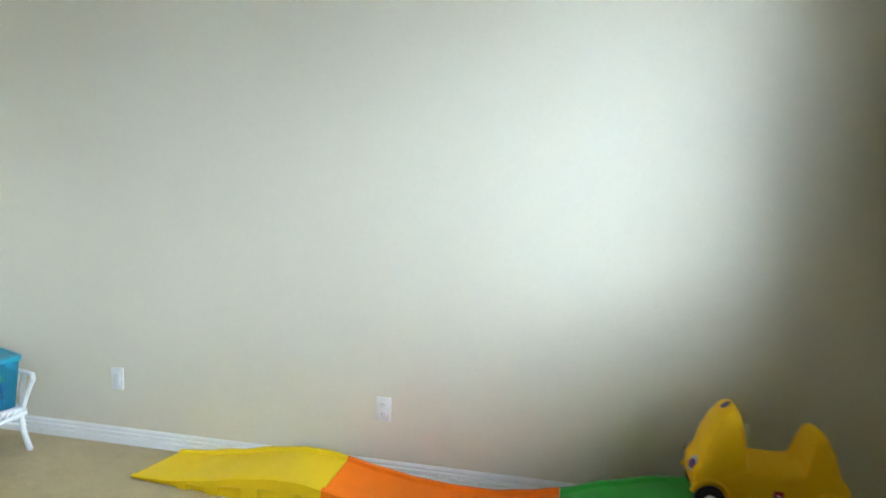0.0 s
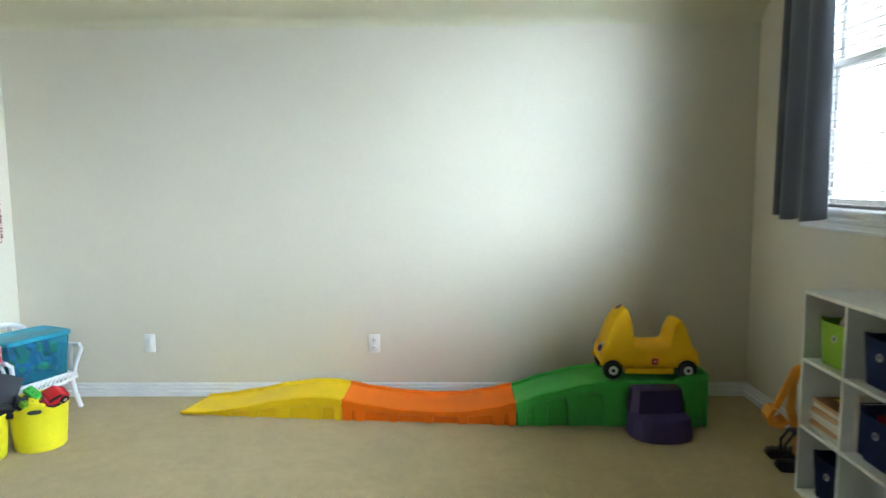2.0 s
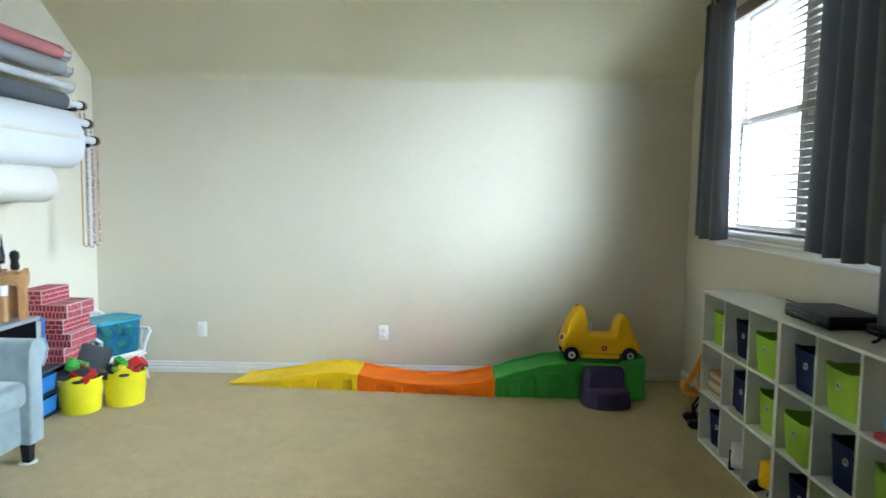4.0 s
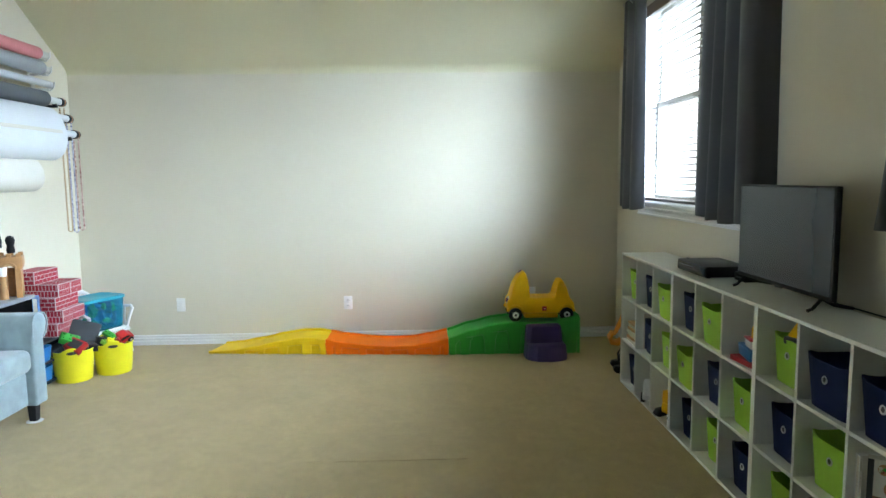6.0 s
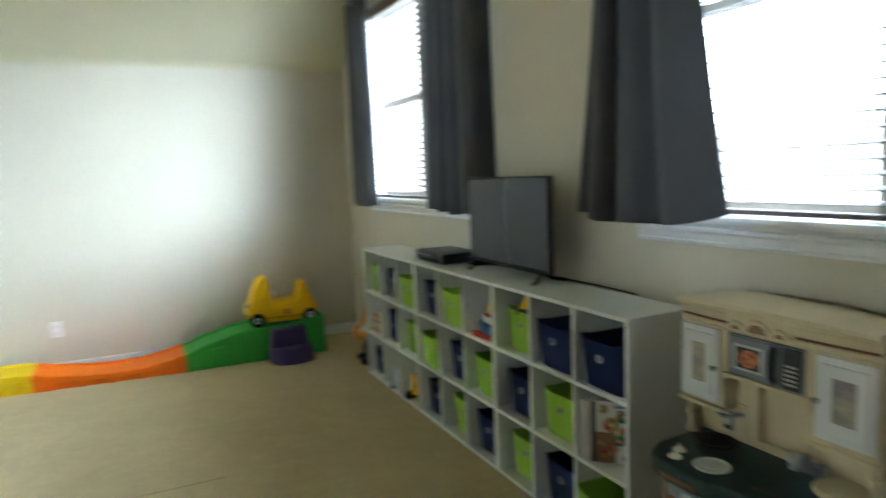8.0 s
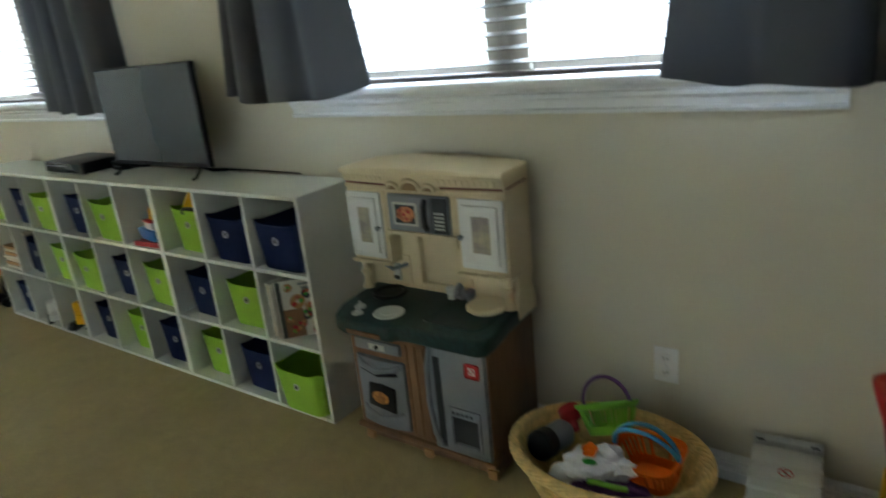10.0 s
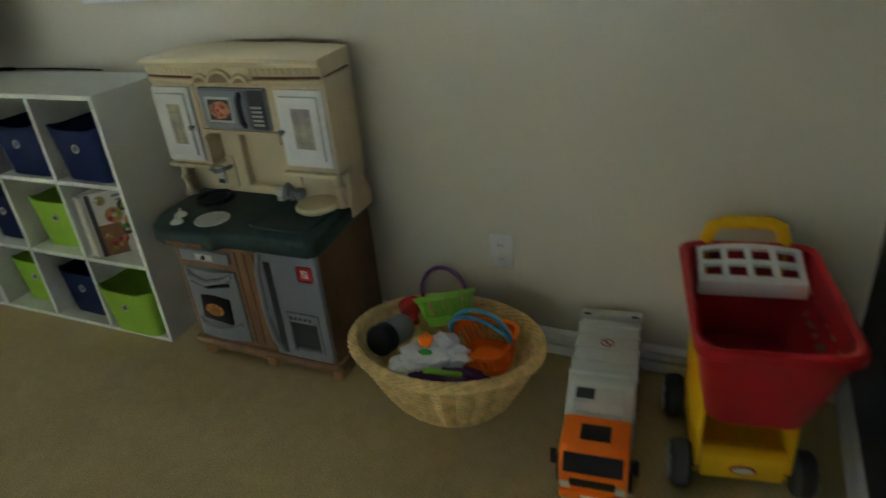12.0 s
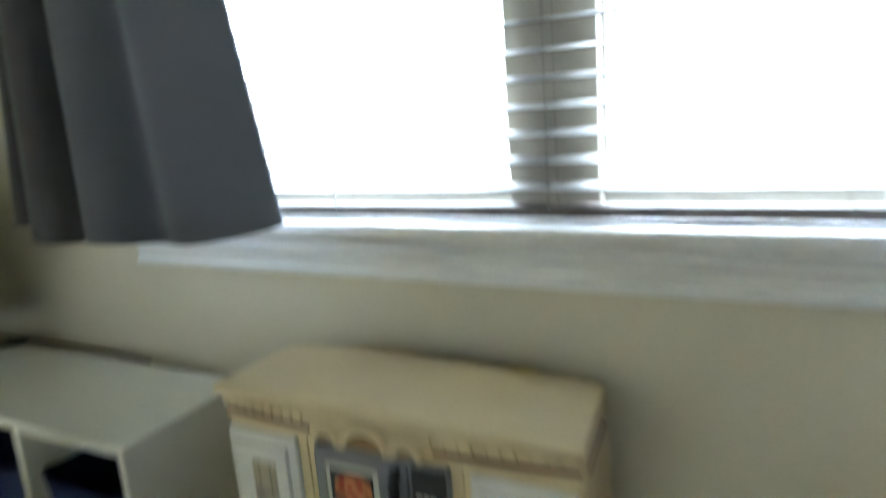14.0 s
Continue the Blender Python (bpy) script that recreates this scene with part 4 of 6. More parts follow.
    # upper cabinets with framed doors
    for y0, y1, inner, zd in ((-4.412, -4.243, -1, 0.670), (-4.885, -4.700, 1, 0.678)):
        cab = K("upper_cabinet", box(-0.178, -0.03, y0, y1, 0.650, 0.935, 0.005), "cream")
        K("cabinet_floor", box(-0.196, -0.032, y0 - 0.003, y1 + 0.003, 0.646, 0.660, 0.005), "cream", cab)
        a, b = (y0 + 0.016, y1 - 0.004) if inner < 0 else (y0 + 0.008, y1 - 0.016)
        door = K("cabinet_door", box(-0.190, -0.177, a, b, zd, 0.908, 0.004), "white", cab, "white cabinet door")
        c, d = a + 0.044, b - 0.044
        e, f = zd + 0.052, 0.858
        bevel = bmesh.new()
        rings = [[(-0.1895, a + 0.016, zd + 0.020), (-0.1895, b - 0.016, zd + 0.020), (-0.1895, b - 0.016, 0.890), (-0.1895, a + 0.016, 0.890)],
                 [(-0.197, a + 0.019, zd + 0.023), (-0.197, b - 0.019, zd + 0.023), (-0.197, b - 0.019, 0.887), (-0.197, a + 0.019, 0.887)],
                 [(-0.191, c + 0.006, e + 0.006), (-0.191, d - 0.006, e + 0.006), (-0.191, d - 0.006, f - 0.006), (-0.191, c + 0.006, f - 0.006)]]
        join(bevel, loft(rings, False))
        K("door_moulding", bevel, "white", cab)
        K("leaded_pane", box(-0.1918, -0.1885, c + 0.004, d - 0.004, e + 0.004, f - 0.004), "leaded", cab, "printed leaded glass pane")
        lines = bmesh.new()
        for k in (0.3, 0.7):
            y = c + (d - c) * k
            box(-0.1926, -0.1916, y - 0.001, y + 0.001, e + 0.006, f - 0.006, bm=lines)
        for z in (e + 0.022, f - 0.03):
            box(-0.1927, -0.1917, c + 0.006, d - 0.006, z - 0.001, z + 0.001, bm=lines)
        K("pane_leading", lines, "mullion", cab)
        yk = a + 0.010 if inner < 0 else b - 0.010
        K("door_knob", move(lathe([(0.004, 0), (0.004, 0.008), (0.008, 0.010), (0.009, 0.016), (0.004, 0.020)], 14), Matrix.Translation((-0.190, yk, 0.785)) @ pose(0, 0, 0, 0, -90)), "grey", cab)
    mid = K("middle_cabinet", box(-0.176, -0.03, -4.700, -4.412, 0.776, 0.935, 0.004), "cream")
    K("arched_rail", front([(-4.700, 0.738), (-4.700, 0.776), (-4.412, 0.776), (-4.412, 0.738), (-4.416, 0.752), (-4.424, 0.761), (-4.436, 0.765), (-4.676, 0.765), (-4.688, 0.761), (-4.696, 0.752)], -0.184, -0.170), "cream", mid)
    micro = K("microwave", box(-0.188, -0.172, -4.680, -4.432, 0.780, 0.908, 0.005), "grey", None, "grey toy microwave")
    K("microwave_door", box(-0.1935, -0.187, -4.612, -4.437, 0.786, 0.903, 0.005), "grey", micro)
    K("microwave_window", box(-0.1952, -0.1928, -4.560, -4.458, 0.803, 0.884, 0.004), "lightgrey", micro)
    K("window_inset", box(-0.1962, -0.1948, -4.550, -4.468, 0.812, 0.875), "darkgrey", micro)
    slice_ = front([(-4.546, 0.858), (-4.528, 0.871), (-4.498, 0.868), (-4.478, 0.856), (-4.474, 0.832), (-4.500, 0.816), (-4.530, 0.820), (-4.548, 0.836)], -0.1960, -0.1972)
    K("printed_pizza", slice_, "pizza", micro)
    for y, z in ((-4.525, 0.852), (-4.505, 0.842), (-4.515, 0.828), (-4.490, 0.855)):
        K("pizza_topping", move(lathe([(0.006, 0), (0.005, 0.001)], 10), Matrix.Translation((-0.1970, y, z)) @ pose(0, 0, 0, 0, -90)), "red", micro)
    K("microwave_handle", tube([(-0.192, -4.592, 0.895), (-0.206, -4.594, 0.878), (-0.209, -4.595, 0.845), (-0.206, -4.594, 0.812), (-0.192, -4.592, 0.795)], 0.009, 8), "darkgrey", micro)
    K("keypad", box(-0.1912, -0.187, -4.676, -4.618, 0.786, 0.903, 0.003), "darkgrey", micro)
    for r in range(5):
        for c in range(3):
            K("key", box(-0.1922, -0.1908, -4.662 + c * 0.013, -4.652 + c * 0.013, 0.797 + r * 0.013, 0.804 + r * 0.013), "lightgrey", micro)
    K("keypad_display", box(-0.1922, -0.1908, -4.662, -4.630, 0.876, 0.892), "slot", micro)
    # hood: bowed crown with faint flutes, overhanging lip, shell ornament and a brown stripe
    rings = []
    for z, grow, arch_ in ((0.920, 0.0, 0), (0.926, 0.006, 0), (0.934, 0.006, 0), (0.938, 0.002, 0), (0.944, 0.002, 0), (0.950, 0.008, 0.001), (0.972, 0.012, 0.004), (0.975, 0.022, 0.005), (0.982, 0.026, 0.008), (0.990, 0.023, 0.012), (0.994, 0.012, 0.016)):
        ring = []
        for k in range(25):
            u = k / 24
            y = -4.886 - grow * 0.2 + u * (0.638 + grow * 0.4)
            bow = 0.018 * (1 - (2 * u - 1) ** 2)
            ring.append((-0.180 - grow - bow, y, z + arch_ * (1 - (2 * u - 1) ** 2)))
        for k in range(24, -1, -1):
            u = k / 24
            ring.append((-0.012, -4.872 + u * 0.61, z + arch_ * (1 - (2 * u - 1) ** 2) * 1.2))
        rings.append(ring)
    hood = K("hood", loft(rings), "cream", None, "cream bowed hood crown")

    def crown(y):
        u = (y + 4.886) / 0.638
        return 0.018 * (1 - (2 * u - 1) ** 2)

    for k in range(30):
        y = -4.876 + 0.618 * k / 29
        if -4.655 < y < -4.445:
            continue
        x = -0.1875 - crown(y)
        K("hood_flute", rod((x, y, 0.952), (x - 0.004, y, 0.970), 0.0042, 6), "cream", hood)
    for s0, s1 in ((-4.880, -4.665), (-4.438, -4.252)):
        pts = [(-0.1835 - crown(y), y, 0.941) for y in [s0 + (s1 - s0) * k / 8 for k in range(9)]]
        K("stripe", tube(pts, 0.0042, 6), "stripe", hood, "brown stripe")
    K("stripe", rod((-0.175, -4.885, 0.941), (-0.03, -4.874, 0.941), 0.0035, 6), "stripe", hood, "brown stripe")
    for y, r in ((-4.551, 0.036), (-4.478, 0.022), (-4.624, 0.022)):
        out = [(r * math.cos(radians(a)), 0.82 * r * math.sin(radians(a))) for a in range(0, 181, 15)]
        x = -0.190 - crown(y)
        # a darker tan slab carries the shade inside each shell
        K("shell_shade", front([(y + px, 0.930 + pz) for px, pz in out], x - 0.004, x + 0.02), "shell", hood)
        K("shell_rim", tube([(x - 0.004, y + 1.12 * px, 0.930 + 1.14 * pz) for px, pz in out], 0.0075, 8), "cream", hood)
    return top


play_kitchen()

# ==== wicker basket with toys ====


def basket():
    cx, cy, rim = -0.297, -5.232, 0.225
    top = thing("wicker_basket", "oval natural wicker basket full of toys", "basket", "", (cx, cy, 0))

    def ell(v, a, off=0.0):
        k = v ** 0.72
        rx, ry = 0.112 + 0.093 * k + off, 0.150 + 0.123 * k + off
        return Vector((rx * math.cos(a), ry * math.sin(a), 0.008 + (rim - 0.012) * v))

    n = 168
    rows = 24
    for r in range(rows):
        v = (r + 0.5) / rows
        part("wicker_hoop", tube([ell(v, 2 * math.pi * k / n, 0.0080 * math.cos(24 * 2 * math.pi * k / n) + 0.0016 * (1 if (k + r) % 2 else -1)) for k in range(n)], 0.0056, 5, True), "wicker", top)
    lining = loft([[ell(v, 2 * math.pi * k / 48, -0.004) for k in range(48)] for v in (0.0, 0.25, 0.5, 0.75, 1.0)] + [[ell(v, 2 * math.pi * k / 48, -0.009) for k in range(48)] for v in (1.0, 0.5, 0.04)])
    part("inner_wall", lining, "wicker", top)
    for k in range(40):
        a = 2 * math.pi * (k + 0.5) / 40
        part("stake", tube([ell(v, a, -0.001) for v in (0.0, 0.33, 0.66, 1.0)], 0.0040, 5), "wicker", top)
    for ph in (0, 1.05, 2.1, 3.15, 4.2, 5.25):
        m = 160
        braid = [ell(1.0, 2 * math.pi * k / m, 0.007 + 0.011 * math.cos(2 * math.pi * 9 * k / m + ph)) + Vector((0, 0, 0.002 + 0.011 * math.sin(2 * math.pi * 9 * k / m + ph))) for k in range(m)]
        part("rim_braid", tube(braid, 0.0068, 6, True), "wicker", top)
    part("base_coil", tube([ell(0.0, 2 * math.pi * k / 60, 0.006) + Vector((0, 0, 0.0)) for k in range(60)], 0.008, 6, True), "wicker", top)
    return top


basket()


def toy_pail(colour, handle, label, at, turn, r=0.085, h=0.10, arcs=(0.0,)):
    """A small slatted shopping basket with swing handles over its long axis."""
    top = thing("toy_basket", label, "toy basket", "toy baskets", at)
    top.matrix_basis = pose(*at, *turn)

    def ring(v, off=0.0, z=None):
        k = 0.72 + 0.28 * v
        return oval(2 * r * k + off, 1.5 * r * k + off, h * v if z is None else z, 4, 48)
    part("pail_base", loft([ring(0.0), ring(0.32), ring(0.32, -0.008), ring(0.04, -0.008)]), colour, top)
    part("rim", loft([ring(0.86), ring(0.9, 0.012), ring(1.0, 0.016), ring(1.0, 0.016, h + 0.006), ring(1.0, -0.006, h + 0.006), ring(0.86, -0.008)] + [ring(0.86)], False), colour, top)
    lo, hi = ring(0.30, -0.004), ring(0.88, -0.004)
    for k in range(0, 48, 2):
        part("slat", tube([lo[k], hi[k]], 0.0042, 6), colour, top)
    for lean in arcs:
        arc = [(r * 1.02 * math.cos(math.pi * k / 16), (0.085 * math.sin(lean)) * math.sin(math.pi * k / 16), h + 0.085 * math.cos(lean) * math.sin(math.pi * k / 16)) for k in range(17)]
        part("handle", tube(arc, 0.0065, 8), handle, top)
    return top


M["skyblue"] = mat("sky_blue_plastic", (0.06, 0.30, 0.52), 0.4, 0.05, 8)
M["violet"] = mat("violet_plastic", (0.11, 0.03, 0.15), 0.4, 0.05, 8)
M["plush"] = mat("white_plush", (0.78, 0.76, 0.80), 0.95, 0.06, 12, 0.9, 240, fine=0.15, sheen=0.5)
toy_pail("limetoy", "violet", "lime green toy basket with a purple handle", (-0.195, -5.205, 0.205), (22, 22, 84), 0.082, 0.088, (0.15,))
toy_pail("orange", "skyblue", "orange toy basket with a blue handle", (-0.262, -5.352, 0.142), (-12, 6, 80), 0.096, 0.098, (-0.30, 0.12))


def plush(at, size, turn, material, name, label, seed):
    """A soft crumpled body."""
    bm = bmesh.new()
    bmesh.ops.create_icosphere(bm, subdivisions=4, radius=1)
    for v in bm.verts:
        k = 1 + 0.34 * noise.noise(v.co * 1.7 + Vector((seed, 0, 0))) + 0.16 * noise.noise(v.co * 4.1 + Vector((0, seed, 0)))
        v.co = Vector((v.co.x * size[0], v.co.y * size[1], v.co.z * size[2])) * k
    top = thing(name, label, "toy", "", at)
    top.matrix_basis = pose(*at, *turn)
    part("soft_body", bm, material, top)
    return top


p = plush((-0.385, -5.215, 0.212), (0.054, 0.076, 0.042), (0, -14, 12), "plush", "plush_toy", "white crumpled plush toy with an orange flower", 3)
for n, (lx, ly, lz, rr) in enumerate(((0.010, -0.082, 0.008, 0.033), (0.040, -0.045, 0.016, 0.036), (-0.026, 0.062, -0.004, 0.036), (0.022, 0.012, 0.020, 0.038))):
    lobe = bmesh.new()
    bmesh.ops.create_icosphere(lobe, subdivisions=3, radius=1)
    for v in lobe.verts:
        k = 1 + 0.45 * noise.noise(v.co * 1.9 + Vector((n * 3.1, 0, 0)))
        v.co = Vector((v.co.x * rr, v.co.y * rr * 1.2, v.co.z * rr * 0.75)) * k + Vector((lx, ly, lz))
    part("soft_fold", lobe, "plush", p)
own = bmesh.new()
for k in range(5):
    a = 2 * math.pi * k / 5
    join(own, lathe([(0.002, 0), (0.011, 0.002), (0.011, 0.006), (0.002, 0.008)], 12), Matrix.Translation((0.012 * math.cos(a), 0.012 * math.sin(a), 0)))
part("flower", move(own, Matrix.Translation((0.024, 0.000, 0.050)) @ pose(0, 0, 0, 0, -18)), "orange", p, "orange flower")
part("leaf", move(lathe([(0.003, 0), (0.014, 0.002), (0.003, 0.005)], 12), Matrix.Translation((-0.012, -0.004, 0.044)) @ pose(0, 0, 0, 10, -30) @ Matrix.Diagonal((0.6, 1.4, 1, 1))), "toygreen", p, "green leaf")
plush((-0.405, -5.25, 0.178), (0.045, 0.115, 0.03), (0, 0, 10), "violet", "purple_cloth", "dark purple cloth under the other toys", 8)
plush((-0.28, -5.21, 0.10), (0.09, 0.12, 0.05), (0, 0, 0), "darkgrey", "toy_pile", "pile of dark toys at the bottom of the basket", 5)
flask = thing("toy_bottle", "grey and black toy bottle lying in the basket", "toy", "", (-0.30, -5.065, 0.215))
flask.matrix_basis = pose(-0.30, -5.058, 0.208, 14, -80, -24)
part("bottle", lathe([(0.036, -0.07), (0.042, -0.06), (0.042, 0.02), (0.036, 0.03)], 24), "grey", flask)
part("cap", lathe([(0.044, 0.018), (0.047, 0.022), (0.047, 0.06), (0.040, 0.068), (0.006, 0.068)], 24), "black", flask)
cup = thing("toy_funnel", "red plastic toy piece in the basket", "toy", "", (-0.20, -5.09, 0.22))
cup.matrix_basis = pose(-0.20, -5.085, 0.215, 0, 70, 40)
part("cup", lathe([(0.012, -0.03), (0.014, 0.0), (0.034, 0.02), (0.036, 0.05), (0.031, 0.05), (0.028, 0.022)], 20), "red", cup)
own = tube([(0.0, -0.05, 0), (-0.02, -0.02, 0.012), (-0.025, 0.02, 0.015), (-0.02, 0.05, 0.005)], 0.008, 8)
stem = thing("toy_cucumber", "green curved plastic toy stem", "toy", "", (-0.425, -5.285, 0.215))
part("stem", own, "limetoy", stem)

# ==== toy garbage truck ====


def garbage_truck():
    top = thing("toy_garbage_truck", "orange and grey toy garbage truck parked on the carpet", "toy truck", "", (-0.282, -5.685, 0), 6)
    top.scale.x = 0.94
    part("chassis", box(-0.27, 0.26, -0.062, 0.062, 0.03, 0.06, 0.004), "black", top)
    cab = part("cab", prism([(-0.285, 0.035), (-0.292, 0.10), (-0.275, 0.155), (-0.265, 0.168), (-0.155, 0.172), (-0.150, 0.035)], -0.082, 0.082, 0.008, 3), "orange", top, "orange driver cab")
    wind = prism([(-0.2945, 0.105), (-0.2785, 0.153), (-0.274, 0.153), (-0.288, 0.105)], -0.070, 0.070)
    part("windshield", wind, "black", cab)
    part("roof_hatch", box(-0.245, -0.190, -0.036, 0.036, 0.1695, 0.1745, 0.002), "black", cab)
    part("side_window", box(-0.255, -0.19, -0.0832, 0.0832, 0.11, 0.148, 0.001), "black", cab)
    part("grille", box(-0.297, -0.288, -0.055, 0.055, 0.062, 0.082, 0.003), "black", cab)
    part("bumper", box(-0.300, -0.28, -0.08, 0.08, 0.02, 0.045, 0.006), "orange", cab)
    part("number_bar", box(-0.3015, -0.2995, -0.025, 0.025, 0.026, 0.038), "white", cab)
    for y in (-0.065, 0.065):
        part("headlight", box(-0.2965, -0.288, y - 0.012, y + 0.012, 0.052, 0.07, 0.003), "lightgrey", cab)
        part("mirror", box(-0.27, -0.255, y * 1.48 - 0.008, y * 1.48 + 0.008, 0.10, 0.14, 0.003), "black", cab)
    body = part("container", prism([(-0.14, 0.055), (-0.14, 0.155), (-0.06, 0.205), (0.22, 0.212), (0.275, 0.19), (0.285, 0.055)], -0.085, 0.085, 0.006, 2), "lightgrey", top, "pale grey container")
    for k in range(5):
        x = -0.03 + k * 0.058
        part("rib", box(x, x + 0.014, -0.088, 0.088, 0.06, 0.2145, 0.003), "lightgrey", body)
    part("front_hopper", box(-0.142, -0.055, -0.06, 0.066, 0.17, 0.198, 0.006), "lightgrey", body)
    part("grey_sticker", box(-0.122, -0.080, 0.014, 0.060, 0.1975, 0.1995), "darkgrey", body)
    part("rear_frame", box(0.262, 0.292, -0.088, 0.088, 0.165, 0.216, 0.004), "lightgrey", body)
    for y in (-0.068, 0.068):
        part("rear_lamp", box(0.256, 0.263, y - 0.010, y + 0.010, 0.2145, 0.2175), "slot", body)
    ring = tube([(0.115 + 0.017 * math.cos(a), 0.017 * math.sin(a), 0.2148) for a in [2 * math.pi * k / 20 for k in range(20)]], 0.0018, 5, True)
    join(ring, rod((0.103, -0.012, 0.2148), (0.127, 0.012, 0.2148), 0.0016, 5))
    part("warning_sign", ring, "red", body, "red prohibition sign")
    part("sign_figure", box(0.109, 0.121, -0.003, 0.003, 0.2142, 0.2152), "slot", body)
    for x in (-0.215, 0.10, 0.205):
        for y in (-0.078, 0.078):
            w = lathe([(0.018, -0.016), (0.038, -0.015), (0.042, -0.008), (0.042, 0.008), (0.038, 0.015), (0.018, 0.016)], 22)
            w = part("wheel", move(w, Matrix.Translation((x, y, 0.042)) @ pose(0, 0, 0, 90)), "black", top)
            part("rim", move(lathe([(0.020, -0.0175), (0.020, 0.0175)], 16), Matrix.Translation((x, y, 0.042)) @ pose(0, 0, 0, 90)), "orange", w)


garbage_truck()

# ==== toy shopping cart ====


def shopping_cart():
    top = thing("toy_shopping_cart", "red and yellow plastic toy shopping cart", "toy cart", "", (-0.315, -6.025, 0), 9.5)
    # red basket: tapered, rounded, with a rolled rim and two rows of openings in its sides (front is -x)
    def ring(z, k, dx=0.0):
        w, d, r = 0.46 * k[0], 0.30 * k[1], 0.045
        pts = []
        for n, (sx, sy, a0) in enumerate(((1, 1, 0), (-1, 1, 90), (-1, -1, 180), (1, -1, 270))):
            cx, cy = sx * (w / 2 - r), sy * (d / 2 - r)
            pts += [(dx + cx + r * math.cos(radians(a0 + 30 * i)), cy + r * math.sin(radians(a0 + 30 * i)), z) for i in range(4)]
            if n % 2 == 0:                        # long side
                pts += [(dx + cx * (1 - 2 * i / 17), sy * d / 2, z) for i in range(1, 17)]
            else:
                pts += [(dx + sx * w / 2, cy * (1 - 2 * i / 5), z) for i in range(1, 5)]
        return pts

    def wall(z, grow=0.0):
        u = (z - 0.272) / 0.228
        return ring(z, (0.72 + 0.25 * u ** 0.9 - grow, 0.70 + 0.27 * u ** 0.9 - grow * 1.4), 0.015 * (1 - u))

    levels = (0.286, 0.385, 0.405, 0.425, 0.445, 0.465, 0.50)
    outer = [ring(0.272, (0.72, 0.70), 0.015)] + [wall(z) for z in levels]
    rim = [ring(0.50, (1.02, 1.04)), ring(0.522, (1.03, 1.06)), ring(0.528, (0.99, 1.0)), ring(0.522, (0.945, 0.93))]
    inner = [wall(z, 0.03) for z in reversed(levels)]
    body = loft(outer + rim + inner)
    holes = []
    for f in body.faces:
        c = f.calc_center_median()
        if abs(c.y) > 0.10 and -0.155 < c.x < 0.13 and len(f.verts) == 4:
            step = int((c.x + 0.3) / 0.0225)
            if (0.405 < c.z < 0.425 and step % 2) or (0.445 < c.z < 0.465 and not step % 2) or (0.385 < c.z < 0.405 and not step % 2):
                holes.append(f)
    bmesh.ops.delete(body, geom=holes, context="FACES_ONLY")
    bask = part("basket", body, "red", top, "red basket")
    # white folding seat: a tilted plate with two rows of openings, and a ledge
    seat = bmesh.new()
    w, rows = 0.238, (0.0, 0.046, 0.092)
    for i in range(5):
        y = -w / 2 + i * (w - 0.016) / 4
        box(-0.006, 0.006, y, y + 0.016, 0, 0.104, 0.003, 1, bm=seat)
    for z in rows:
        for i in range(12):                       # short lengths, so that the bar can bow
            box(-0.0055, 0.0055, -w / 2 + w * i / 12, -w / 2 + w * (i + 1) / 12, z, z + 0.014, bm=seat)
    for v in seat.verts:                          # bowed upper edge
        v.co.z += 0.016 * (1 - (2 * v.co.y / w) ** 2) * v.co.z / 0.1
    part("child_seat", move(seat, Matrix.Translation((0.098, 0, 0.488)) @ Matrix.Rotation(radians(72), 4, "Y")), "white", bask, "white folding seat grid")
    part("seat_ledge", move(box(-0.008, 0.012, -w / 2, w / 2, -0.036, 0.004, 0.004), Matrix.Translation((0.094, 0, 0.490))), "white", bask)
    # yellow frame
    for y in (-0.109, 0.095):
        side = prism([(-0.065, 0.045), (-0.08, 0.075), (-0.08, 0.26), (-0.06, 0.285), (0.17, 0.285), (0.215, 0.27), (0.225, 0.05), (0.21, 0.035), (-0.07, 0.035)], y, y + 0.014, 0.005, 2)
        part("frame_side", side, "yellow", top, "yellow side frame")
    part("bottom_shelf", box(-0.07, 0.205, -0.095, 0.095, 0.06, 0.078, 0.004), "yellow", top)
    for k in range(6):
        part("shelf_rib", box(-0.05, 0.19, -0.085 + 0.032 * k, -0.075 + 0.032 * k, 0.0775, 0.083, 0.002), "yellow", top)
    front = part("front_lip", prism([(-0.080, 0.035), (-0.090, 0.115), (-0.07, 0.13), (-0.04, 0.12), (-0.04, 0.035)], -0.095, 0.095, 0.006), "yellow", top)
    badge = move(lathe([(0.030, 0), (0.030, 0.003), (0.026, 0.004)], 28), Matrix.Translation((-0.0855, 0, 0.075)) @ pose(0, 0, 0, 0, -85) @ Matrix.Diagonal((0.42, 1.0, 1, 1)))
    part("red_badge", badge, "red", front, "red oval badge")
    badge = move(lathe([(0.024, 0), (0.024, 0.0015)], 28), Matrix.Translation((-0.0895, 0, 0.075)) @ pose(0, 0, 0, 0, -85) @ Matrix.Diagonal((0.32, 1.0, 1, 1)))
    part("badge_mark", badge, "white", front)
    part("back_wall", box(0.20, 0.216, -0.095, 0.095, 0.07, 0.30, 0.004), "yellow", top)
    arch = [(0.205, -0.085, 0.32), (0.222, -0.09, 0.44), (0.238, -0.09, 0.528), (0.243, -0.08, 0.560), (0.246, -0.05, 0.572), (0.246, 0.05, 0.572), (0.243, 0.08, 0.560), (0.238, 0.09, 0.528), (0.222, 0.09, 0.44), (0.205, 0.085, 0.32)]
